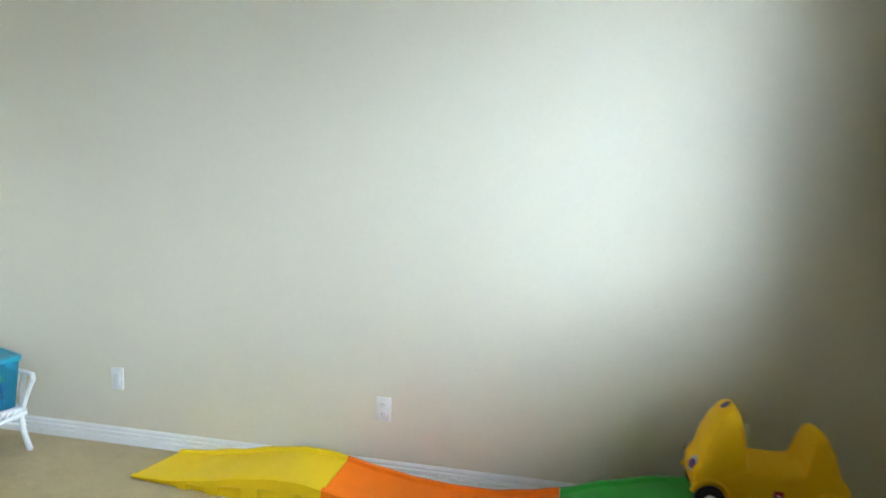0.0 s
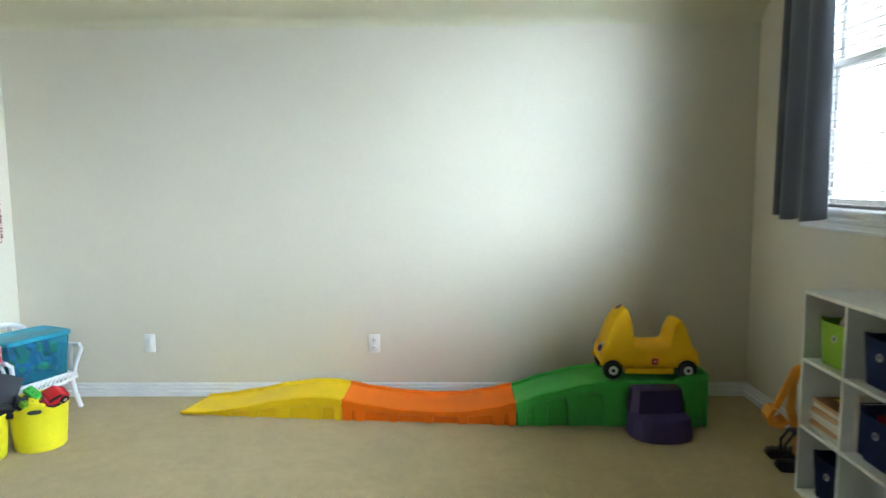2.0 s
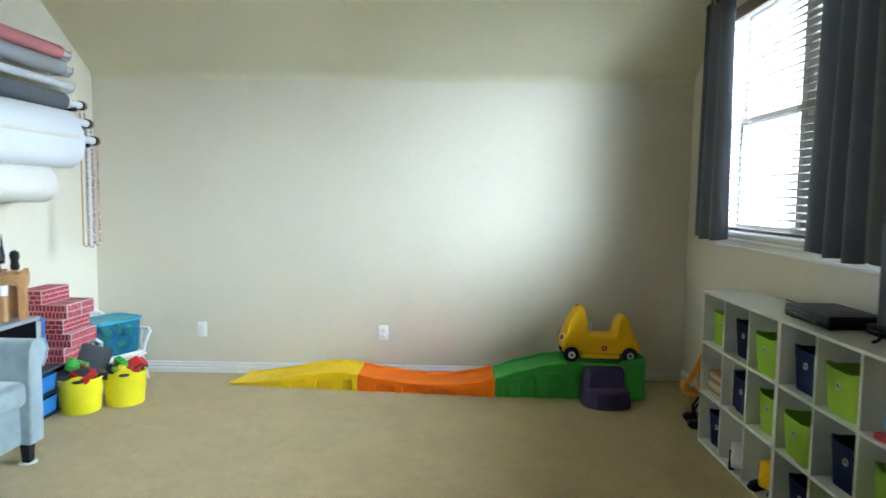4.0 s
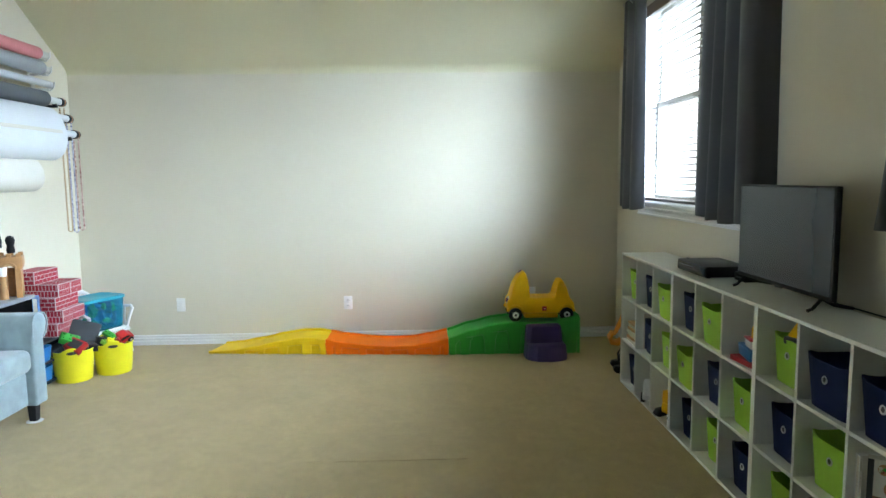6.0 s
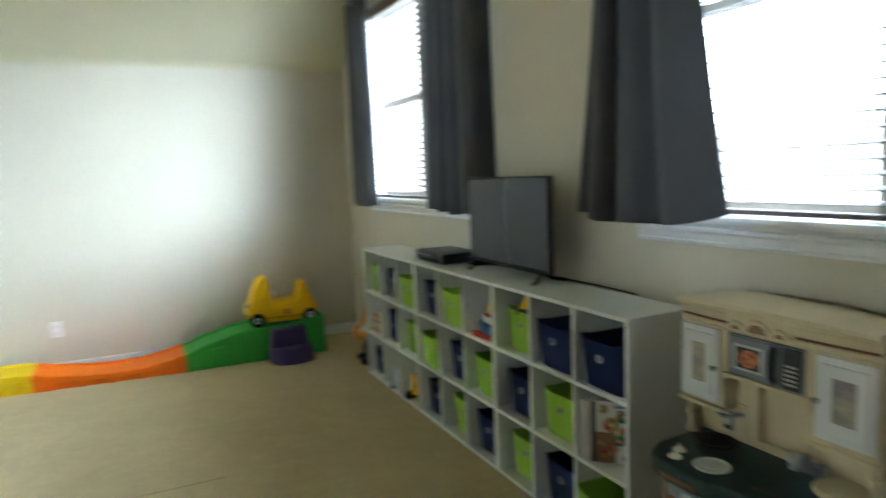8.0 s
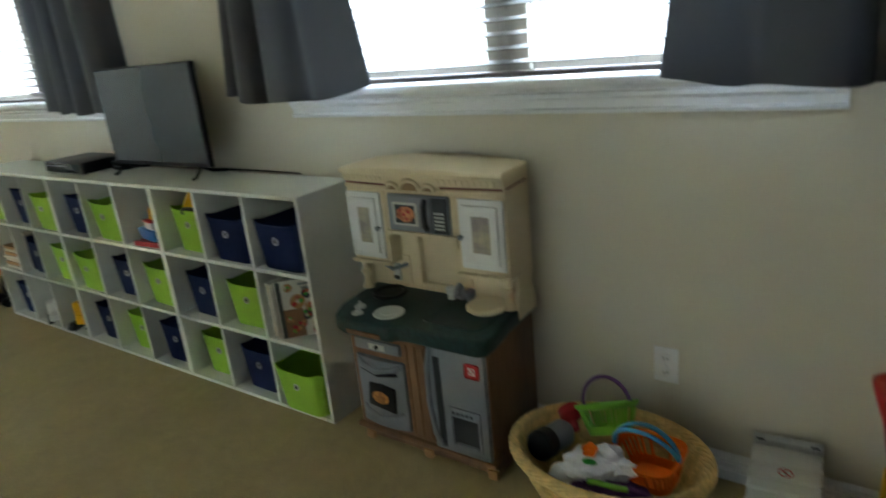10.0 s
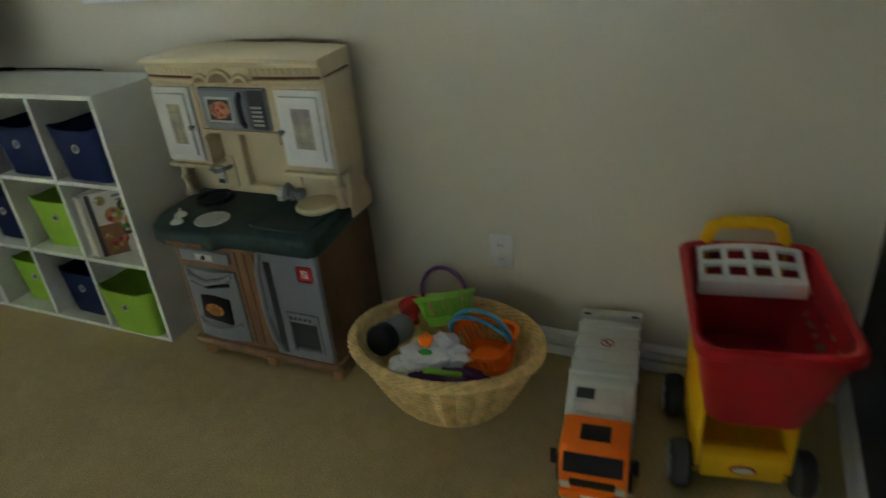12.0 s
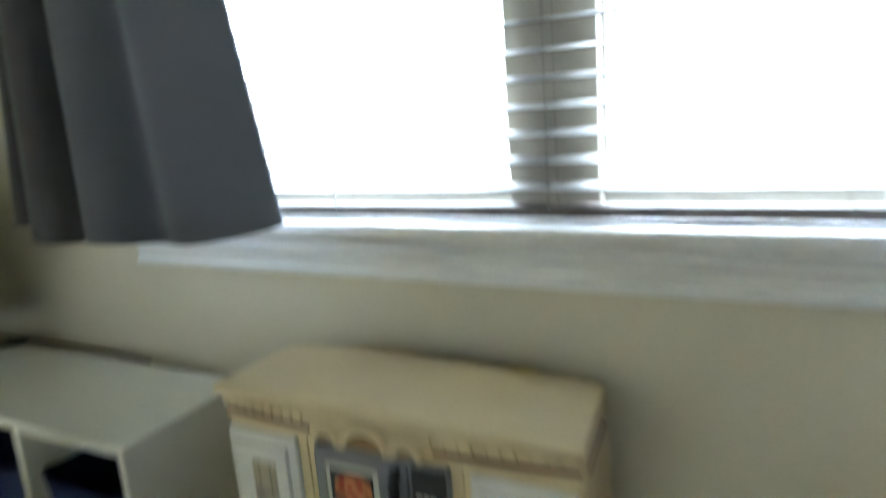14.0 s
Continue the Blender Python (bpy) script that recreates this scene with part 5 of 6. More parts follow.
    part("push_handle", tube(arch, 0.017, 12), "yellow", top, "yellow push handle")
    for x, y in ((-0.060, -0.138), (-0.060, 0.138), (0.195, -0.138), (0.195, 0.138)):
        w = lathe([(0.02, -0.026), (0.048, -0.024), (0.056, -0.014), (0.057, 0.014), (0.048, 0.024), (0.02, 0.026)], 26)
        w = part("wheel", move(w, Matrix.Translation((x, y, 0.057)) @ pose(0, 0, 0, 90)), "darkgrey", top, "dark grey wheel")
        for k in range(6):
            a = 2 * math.pi * k / 6
            s = 1 if y > 0 else -1
            part("spoke", move(box(0.008, 0.044, -0.005, 0.005, -0.003, 0.003, 0.002, 1), Matrix.Translation((x, y + s * 0.026, 0.057)) @ pose(0, 0, 0, 90) @ Matrix.Rotation(a, 4, "Z")), "lightgrey", w)
        part("axle_stub", rod((x, y * 0.66, 0.057), (x, y * 0.86, 0.057), 0.012, 10), "darkgrey", top)


shopping_cart()


# ==== roller track along the far wall ====


def interp(table, x):
    for (x0, z0), (x1, z1) in zip(table, table[1:]):
        if x <= x1:
            u = (x - x0) / (x1 - x0)
            u = min(max(u, 0), 1)
            return z0 + (z1 - z0) * (0.5 * u + 0.5 * u * u * (3 - 2 * u))
    return table[-1][1]


TRACK = [(-3.49, 0.022), (-3.30, 0.034), (-3.10, 0.066), (-2.90, 0.112), (-2.72, 0.138), (-2.60, 0.140), (-2.505, 0.128), (-2.35, 0.102), (-2.15, 0.080), (-1.98, 0.073), (-1.80, 0.080), (-1.64, 0.108), (-1.496, 0.143), (-1.30, 0.205), (-1.10, 0.252), (-0.95, 0.266), (-0.44, 0.266)]
FRONT = [(-3.49, -0.463), (-2.505, -0.556), (-1.496, -0.642), (-0.44, -0.655)]
WIDTH = 0.37


def straight(table, x):
    for (x0, z0), (x1, z1) in zip(table, table[1:]):
        if x <= x1 or (x1, z1) == table[-1]:
            return z0 + (z1 - z0) * (x - x0) / (x1 - x0)


def track_piece(name, x0, x1, material, label, legs, back_gap=0.0):
    """A moulded ramp: a shell of cross sections with rims, recessed sides and tapered legs standing proud."""
    top = thing(name, label, "toy track", "roller track pieces", ((x0 + x1) / 2, straight(FRONT, (x0 + x1) / 2) + WIDTH / 2, 0))
    off = Matrix.Translation(-top.matrix_basis.translation)
    rings = []
    n = 36
    for k in range(n + 1):
        x = x0 + (x1 - x0) * k / n
        h = interp(TRACK, x)
        yf = straight(FRONT, x)
        yb = yf + min(WIDTH, WY - 0.02 - yf)
        s, cut = 0.018, h * (0.60 if h < 0.16 else 0.76)
        lip = min(0.016, h * 0.4)
        xb = x + max(0.0, 0.055 * (1 - (x + 3.49) / 0.25))       # the low end is cut aslant
        rings.append([(x, yf + s, 0.0), (x, yf + s, cut - 0.012 if h > 0.05 else h * 0.5), (x, yf, cut if h > 0.05 else h * 0.6), (x, yf - 0.002, h - 0.004), (x, yf + 0.006, h), (x, yf + 0.026, h), (x, yf + 0.034, h - lip),
                      (xb, yb - 0.034, h - lip), (xb, yb - 0.026, h), (xb, yb - 0.006, h), (xb, yb, h - 0.004), (xb, yb, h - 0.02 if h > 0.05 else h * 0.6), (xb, yb - s, h - 0.026 if h > 0.05 else h * 0.5), (xb, yb - s, 0.0)])
    deck = part("deck", move(loft(rings), off), material, top)
    for c, w in legs:
        h = interp(TRACK, c) * 0.78
        yf = straight(FRONT, c)
        own = bmesh.new()
        lo, hi = w * 0.42, w * 0.62
        f = [own.verts.new(p) for p in ((c - lo, yf + 0.002, 0), (c + lo, yf + 0.002, 0), (c + hi * 0.8, yf, h * 0.72), (c + hi * 1.25, yf, h), (c - hi * 1.25, yf, h), (c - hi * 0.8, yf, h * 0.72))]
        g = [own.verts.new((v.co.x + (0.012 if v.co.x > c else -0.012), v.co.y + 0.034, v.co.z)) for v in f]
        own.faces.new(f)
        for i in range(6):
            j = (i + 1) % 6
            own.faces.new((f[i], g[i], g[j], f[j]))
        own.faces.new(g[::-1])
        bmesh.ops.recalc_face_normals(own, faces=own.faces[:])
        bmesh.ops.bevel(own, geom=own.edges[:], offset=0.004, segments=2, affect="EDGES")
        part("moulded_leg", move(own, off), material, deck)
    return top


track_piece("track_ramp", -3.49, -2.507, "rampyellow", "yellow moulded plastic track ramp on carpet", [(-3.21, 0.05), (-3.05, 0.065), (-2.86, 0.075), (-2.665, 0.08), (-2.53, 0.045)])
track_piece("track_dip", -2.503, -1.498, "orange", "orange moulded plastic dipped track piece", [(-2.475, 0.05), (-2.40, 0.055), (-2.20, 0.06), (-2.00, 0.06), (-1.80, 0.06), (-1.60, 0.07), (-1.52, 0.04)])
slope = track_piece("track_platform", -1.494, -0.44, "toygreen", "green moulded plastic starting platform of the track", [(-1.465, 0.05), (-1.36, 0.08), (-1.16, 0.09), (-0.955, 0.10), (-0.50, 0.10)])
inv = slope.matrix_basis.inverted()
# raised rim round the starting end, notched where the steps stand
own = prism([(-0.62, 0.262), (-0.60, 0.285), (-0.56, 0.292), (-0.45, 0.31), (-0.425, 0.30), (-0.425, 0.0), (-0.45, 0.0), (-0.45, 0.262)], -0.655, -0.635, 0.004)
part("end_rim", own, "toygreen", slope).matrix_parent_inverse = inv
own = prism([(-0.80, 0.262), (-0.60, 0.285), (-0.56, 0.292), (-0.45, 0.31), (-0.425, 0.30), (-0.425, 0.0), (-0.45, 0.0), (-0.45, 0.262)], -0.275, -0.255, 0.004)
part("end_rim", own, "toygreen", slope).matrix_parent_inverse = inv
part("end_wall", box(-0.448, -0.425, -0.636, -0.274, 0, 0.31, 0.006), "toygreen", slope).matrix_parent_inverse = inv

# purple steps in front of the platform
steps = thing("toy_step", "dark purple moulded plastic two-tread step", "toy step", "", (-0.73, -0.66, 0), 4)
lower = [(-0.165, 0.0), (-0.17, -0.14), (-0.12, -0.215), (-0.02, -0.245), (0.09, -0.235), (0.155, -0.185), (0.165, 0.0)]
low = loft([[(x * k, y * k, z) for x, y in lower] for z, k in ((0.0, 1.0), (0.095, 0.955), (0.113, 0.93), (0.120, 0.87))])
bmesh.ops.bevel(low, geom=[e for e in low.edges if abs(e.verts[0].co.z - e.verts[1].co.z) > 0.01], offset=0.02, segments=3, affect="EDGES")
part("lower_tread", low, "purple", steps)
up = [(-0.15, 0.0), (-0.152, -0.07), (-0.12, -0.105), (0.11, -0.105), (0.138, -0.07), (0.14, 0.0)]
high = loft([[(x * k, y * k, z) for x, y in up] for z, k in ((0.118, 1.03), (0.225, 0.96), (0.245, 0.93), (0.252, 0.86))])
part("upper_tread", high, "purple", steps)

# ==== ride-on car on the platform ====


def ride_on_car():
    z0 = 0.255
    top = thing("ride_on_car", "yellow plastic ride-on car standing on the green track", "ride-on car", "", (-0.725, -0.457, z0), -1)
    # side outline (x forward is -): nose, windscreen peak, saddle, backrest
    out = [(-0.272, 0.062), (-0.282, 0.125), (-0.280, 0.172), (-0.252, 0.196), (-0.240, 0.262), (-0.208, 0.340), (-0.165, 0.398), (-0.128, 0.402), (-0.106, 0.350), (-0.104, 0.245), (-0.094, 0.200), (-0.070, 0.192), (0.090, 0.190), (0.120, 0.206), (0.134, 0.285), (0.152, 0.332), (0.186, 0.334), (0.216, 0.268), (0.238, 0.190), (0.272, 0.150), (0.279, 0.110), (0.272, 0.060)]
    for _ in range(2):                            # round the outline off
        out = [(a[0] * s + c[0] * (1 - s), a[1] * s + c[1] * (1 - s)) for a, c in zip(out, out[1:] + out[:1]) for s in (0.8, 0.2)]
    rings = []
    for y, k, lift in ((-0.151, 0.83, 0.022), (-0.148, 0.91, 0.010), (-0.139, 0.96, 0.004), (-0.120, 0.985, 0.0), (-0.06, 1.0, 0.0), (0.06, 1.0, 0.0), (0.120, 0.985, 0.0), (0.139, 0.96, 0.004), (0.148, 0.91, 0.010), (0.151, 0.83, 0.022)):
        ring = []
        for x, z in out:
            zz = 0.055 + (z - 0.055) * k
            ring.append((x * (1 - (1 - k) * 0.45), 0.82 * y * (1.0 if z < 0.21 else max(0.62, 1.0 - 1.7 * (z - 0.21))), zz + (lift if z < 0.1 else 0)))
        rings.append(ring)
    body = part("body", loft(rings), "yellow", top, "yellow moulded body")
    part("under_body", box(-0.14, 0.14, -0.110, 0.110, 0.022, 0.062, 0.012), "yellow", body)
    for x in (-0.215, 0.205):
        for y in (-0.116, 0.116):
            s = 1 if y > 0 else -1
            arch = [(x + 0.066 * math.cos(radians(a)), y + s * 0.003, 0.062 + 0.066 * math.sin(radians(a))) for a in range(15, 166, 15)]
            part("wheel_arch", tube(arch, 0.011, 8), "yellow", body)
            w = lathe([(0.02, -0.025), (0.046, -0.024), (0.055, -0.014), (0.056, 0.012), (0.048, 0.022), (0.02, 0.024)], 28)
            w = part("wheel", move(w, Matrix.Translation((x, y + s * 0.006, 0.056)) @ pose(0, 0, 0, 90)), "black", top, "black wheel")
            part("hub", move(lathe([(0.026, 0), (0.026, 0.004), (0.015, 0.006), (0.014, 0.002), (0.002, 0.002)], 20), Matrix.Translation((x, y + s * 0.029, 0.056)) @ pose(0, 0, 0, 90 * -s)), "white", w, "white hub ring")
            part("hub_cap", move(lathe([(0.010, 0), (0.009, 0.004)], 14), Matrix.Translation((x, y + s * 0.031, 0.056)) @ pose(0, 0, 0, 90 * -s)), "black", w)
    # face stickers and badge
    for y in (-0.069, 0.069):
        eye = move(lathe([(0.026, 0), (0.024, 0.003)], 18), Matrix.Translation((-0.276, y * 1.15, 0.175)) @ pose(0, 0, 0, 0, -72, 25 if y < 0 else -25) @ Matrix.Diagonal((1.25, 0.8, 1, 1)))
        eye = part("eye_sticker", eye, "lightgrey", body, "grey and purple sticker")
        part("eye_pupil", move(lathe([(0.020, 0), (0.018, 0.003)], 16), Matrix.Translation((-0.2795, y * 1.16, 0.172)) @ pose(0, 0, 0, 0, -72, 25 if y < 0 else -25)), "violet", eye)
    part("mirror_sticker", move(lathe([(0.022, 0), (0.02, 0.002)], 16), Matrix.Translation((-0.168, -0.03, 0.402)) @ pose(0, 0, 0, 0, -35)), "violet", body)
    badge = part("badge", box(0.005, 0.042, -0.1265, -0.120, 0.085, 0.122, 0.003), "red", body, "red square badge")
    part("badge_mark", box(0.016, 0.031, -0.1272, -0.126, 0.100, 0.107, 0.001, 1), "white", badge)


ride_on_car()

# ==== toy excavator beside the shelves ====


def excavator():
    top = thing("toy_excavator", "orange-yellow and black toy excavator by the baseboard", "toy excavator", "", (-0.15, -1.15, 0), -8)
    M["digger"] = mat("digger_yellow_plastic", (0.72, 0.27, 0.012), 0.45, 0.06, 8, 0.08, 200)
    for y in (-0.075, 0.075):
        t = prism([(-0.13, 0.0), (-0.155, 0.025), (-0.14, 0.052), (0.12, 0.052), (0.14, 0.025), (0.12, 0.0)], y - 0.026, y + 0.026, 0.006)
        t = part("track", t, "black", top, "black crawler track")
        for k in range(9):
            part("tread", box(-0.115 + 0.028 * k, -0.103 + 0.028 * k, y - 0.0275, y + 0.0275, 0.050, 0.0545), "black", t)
    part("turntable", move(lathe([(0.05, 0.05), (0.05, 0.07)], 20), Matrix.Identity(4)), "black", top)
    house = part("engine_house", box(-0.03, 0.13, -0.085, 0.085, 0.07, 0.135, 0.012), "digger", top)
    cab = tube([(-0.105, -0.075, 0.07), (-0.11, -0.075, 0.13), (-0.075, -0.075, 0.185), (-0.02, -0.075, 0.185), (-0.02, -0.075, 0.10)], 0.008, 8)
    join(cab, tube([(-0.105, -0.01, 0.07), (-0.11, -0.01, 0.13), (-0.075, -0.01, 0.185), (-0.02, -0.01, 0.185), (-0.02, -0.01, 0.10)], 0.008, 8))
    box(-0.08, -0.015, -0.08, -0.005, 0.182, 0.192, 0.003, bm=cab)
    part("cab_frame", cab, "black", top)
    part("cab_seat", box(-0.06, -0.02, -0.065, -0.02, 0.07, 0.13, 0.008), "digger", top)
    boom = prism([(-0.03, 0.10), (-0.075, 0.24), (-0.07, 0.36), (-0.045, 0.43), (-0.015, 0.44), (-0.025, 0.40), (-0.04, 0.35), (-0.04, 0.25), (0.01, 0.11)], 0.015, 0.055, 0.006)
    for v in boom.verts:
        v.co.z = 0.10 + (v.co.z - 0.10) * 1.15
    rise = Matrix.Translation((0, 0, 0.05))
    part("boom", boom, "digger", top, "orange-yellow boom arm")
    dip = prism([(-0.045, 0.425), (-0.015, 0.445), (0.0, 0.43), (-0.10, 0.22), (-0.125, 0.20), (-0.13, 0.225)], 0.022, 0.048, 0.004)
    part("dipper", move(dip, Matrix.Translation((-0.012, 0, 0.05))), "digger", top)
    part("hydraulic_ram", rod((-0.02, 0.06, 0.16), (-0.055, 0.06, 0.36), 0.007, 8), "black", top)
    part("hydraulic_ram", rod((-0.055, 0.06, 0.42), (-0.10, 0.045, 0.32), 0.006, 8), "steel", top)
    buck = prism([(-0.155, 0.23), (-0.18, 0.19), (-0.165, 0.145), (-0.11, 0.135), (-0.075, 0.165), (-0.085, 0.18), (-0.115, 0.16), (-0.15, 0.17), (-0.155, 0.195), (-0.13, 0.23)], -0.02, 0.09, 0.004)
    part("bucket", move(buck, rise), "digger", top)


excavator()


# ==== toys along the west wall ====


def tub_bucket(at, turn):
    top = thing("toy_bucket", "bright yellow flexible tub full of toys", "bucket", "yellow toy tubs", at, turn)
    n = 40

    def ring(r, z, ears=0.0):
        return [(r * math.cos(a), r * math.sin(a), z + ears * max(0, abs(math.sin(a)) - 0.86) / 0.14) for a in [2 * math.pi * k / n for k in range(n)]]
    part("tub", loft([ring(0.117, 0.0), ring(0.121, 0.006), ring(0.131, 0.12), ring(0.138, 0.215, 0.028), ring(0.143, 0.222, 0.030), ring(0.143, 0.23, 0.032), ring(0.136, 0.23, 0.032), ring(0.134, 0.215, 0.028), ring(0.115, 0.01)]), "bucket", top)
    for s in (-1, 1):
        own = loft([[(0.034 * math.cos(a), s * 0.1325 + k * s, 0.224 + 0.0115 * math.sin(a)) for a in [2 * math.pi * j / 20 for j in range(20)]] for k in (0, 0.0095)])
        # solid dark oval paints an open grip hole as shade
        part("hole_shade", own, "slot", top)
    return top


tub_bucket((-4.262, -1.085, 0), 25)
tub_bucket((-4.055, -0.905, 0), 25)


def toy_block(name, label, size, colour, at, turn, knobs=None):
    top = thing(name, label, "toy", "toys in the tubs", at)
    top.matrix_basis = pose(*at, *turn)
    w, d, h = size
    body = part("body", box(-w / 2, w / 2, -d / 2, d / 2, 0, h, 0.006, 2), colour, top)
    if knobs:
        for i in range(knobs[0]):
            for j in range(knobs[1]):
                x, y = (i + 0.5) / knobs[0] * w - w / 2, (j + 0.5) / knobs[1] * d - d / 2
                part("stud", move(lathe([(0.008, 0), (0.008, 0.008)], 10), Matrix.Translation((x, y, h))), colour, body)
    else:
        part("inset", box(-w / 3, w / 3, -d / 3, d / 3, h - 0.001, h + 0.003, 0.001, 1), "darkgrey", body)
    return top


toy_block("toy_plate", "dark grey toy board sticking out of a tub", (0.20, 0.02, 0.22), "darkgrey", (-4.255, -1.02, 0.20), (-25, 18, 20))
toy_block("toy_brick", "green studded toy brick", (0.13, 0.09, 0.045), "toygreen", (-4.275, -1.11, 0.285), (25, 24, 30), (3, 2))
toy_block("toy_case", "red toy case in the tub", (0.13, 0.10, 0.045), "red", (-4.205, -1.135, 0.245), (32, 18, -15))
toy_block("toy_case", "dark grey toy case in the tub", (0.09, 0.09, 0.06), "darkgrey", (-4.335, -1.13, 0.21), (20, -25, 30))
toy_block("toy_case", "orange toy piece in the tub", (0.07, 0.05, 0.04), "orange", (-4.20, -1.05, 0.215), (0, 10, 30))
toy_block("toy_case", "black toy piece in the tub", (0.10, 0.09, 0.05), "black", (-4.17, -1.04, 0.205), (10, 10, 50))
toy_block("toy_brick", "green and yellow toy piece", (0.10, 0.05, 0.03), "toygreen", (-4.07, -0.92, 0.275), (15, 25, -20), (3, 1))
toy_block("toy_brick", "yellow toy piece in the tub", (0.11, 0.06, 0.03), "bucket", (-4.08, -0.93, 0.245), (15, 25, -20))
toy_block("toy_case", "black toy vehicle part", (0.09, 0.08, 0.06), "black", (-4.12, -0.95, 0.215), (0, 20, 40))
toy_car("toy_car", "red toy car lying in the tub", "red", (-4.00, -0.87, 0.235), 40, 0.85).matrix_basis = pose(-3.995, -0.875, 0.225, 30, -20, 50)
toy_block("toy_brick", "yellow studded toy brick in the tub", (0.08, 0.05, 0.035), "bucket", (-4.035, -0.955, 0.235), (30, 12, 35), (2, 1))
toy_block("toy_case", "dark red toy piece in the tub", (0.08, 0.06, 0.045), "brickred", (-4.010, -0.930, 0.225), (20, -24, 10))
toy_block("toy_case", "black toy piece in the tub", (0.08, 0.05, 0.05), "black", (-4.115, -0.885, 0.225), (-20, 24, 60))
toy_block("toy_brick", "green studded toy brick in the tub", (0.07, 0.05, 0.03), "limetoy", (-4.085, -0.965, 0.228), (22, 16, 70), (2, 1))
toy_block("toy_case", "grey toy piece in the tub", (0.11, 0.07, 0.05), "grey", (-4.330, -1.060, 0.225), (18, -30, 60))
toy_block("toy_case", "black toy piece in the tub", (0.09, 0.06, 0.05), "black", (-4.190, -1.105, 0.222), (26, 10, 20))
toy_block("toy_filling", "mixed dark toys filling the tub", (0.17, 0.17, 0.06), "darkgrey", (-4.055, -0.905, 0.16), (0, 0, 20))
toy_block("toy_filling", "mixed dark toys filling the tub", (0.17, 0.17, 0.06), "darkgrey", (-4.262, -1.085, 0.16), (0, 0, 50))


def wicker_chair():
    """A child's white woven armchair; it faces +x before the turn."""
    top = thing("wicker_chair", "white wicker child's chair holding a plastic tub", "chair", "", (-4.44, -0.44, 0), -20)
    seat = part("seat", box(-0.19, 0.19, -0.20, 0.20, 0.205, 0.232, 0.008), "white", top)
    for k in range(14):
        y = -0.19 + k * 0.029
        part("seat_strand", rod((0.191, y, 0.19), (0.191, y + 0.014, 0.222), 0.005, 6), "white", seat)
    apron = tube([(0.195, -0.20, 0.20), (0.198, -0.1, 0.185), (0.2, 0.0, 0.18), (0.198, 0.1, 0.185), (0.195, 0.20, 0.20)], 0.010, 8)
    part("apron", apron, "white", top)
    for x, y in ((0.17, 0.18), (0.17, -0.18), (-0.17, 0.18), (-0.17, -0.18)):
        sx, sy = (1 if x > 0 else -1), (1 if y > 0 else -1)
        part("leg", tube([(x, y, 0.21), (x + sx * 0.01, y + sy * 0.01, 0.10), (x + sx * 0.03, y + sy * 0.03, 0.0)], 0.015, 8), "white", top)
    for s in (-1, 1):
        arm = tube([(0.18, s * 0.185, 0.21), (0.19, s * 0.20, 0.28), (0.215, s * 0.225, 0.375), (0.19, s * 0.235, 0.39), (0.05, s * 0.23, 0.385), (-0.10, s * 0.22, 0.41), (-0.19, s * 0.20, 0.45)], 0.013, 8)
        part("arm", arm, "white", top)
        part("arm_brace", tube([(0.165, s * 0.19, 0.215), (0.14, s * 0.205, 0.29), (0.13, s * 0.228, 0.385)], 0.010, 8), "white", top)
        for k in range(5):
            x = 0.08 - 0.05 * k
            part("arm_strand", rod((x, s * 0.195, 0.225), (x, s * 0.226, 0.385), 0.005, 6), "white", top)
    back = [(-0.19, 0.20 * math.cos(math.pi * k / 16), 0.40 + 0.13 * math.sin(math.pi * k / 16)) for k in range(17)]
    part("back_rim", tube(back, 0.016, 8), "white", top)
    for k in range(9):
        y = -0.16 + 0.04 * k
        part("back_strand", rod((-0.185, y, 0.22), (-0.19, y, 0.40 + 0.13 * math.sqrt(max(0.0, 1 - (y / 0.2) ** 2)) - 0.005), 0.006, 6), "white", top)


wicker_chair()
tub = thing("storage_tub", "clear blue plastic tub with a teal lid, full of bricks", "storage tub", "", (-4.40, -0.455, 0.2325), -22)
part("tub_wall", loft([oval(0.25, 0.36, 0.0, 7, 44), oval(0.275, 0.40, 0.25, 7, 44), oval(0.268, 0.393, 0.25, 7, 44), oval(0.243, 0.353, 0.006, 7, 44)]), "tub", tub, "clear blue plastic wall")
part("lid", loft([oval(0.292, 0.415, 0.243, 7, 44), oval(0.295, 0.418, 0.262, 7, 44), oval(0.27, 0.39, 0.268, 7, 44), oval(0.255, 0.375, 0.262, 7, 44)]), "teal", tub, "teal lid")
rnd = random.Random(4)
fill = ("toygreen", "violet", "darkgrey", "blue", "limetoy", "violet", "skyblue", "blue")
for k in range(64):
    s = rnd.uniform(0.04, 0.08)
    own = box(-s / 2, s / 2, -s / 3, s / 3, -s / 4, s / 4, 0.002, 1)
    at = (rnd.uniform(-0.085, 0.085), rnd.uniform(-0.135, 0.135), 0.03 + 0.16 * (k / 64) + rnd.uniform(0, 0.015))
    part("toy_brick", move(own, pose(*at, rnd.uniform(0, 90), rnd.uniform(0, 90), rnd.uniform(0, 180))), fill[k % 8], tub)


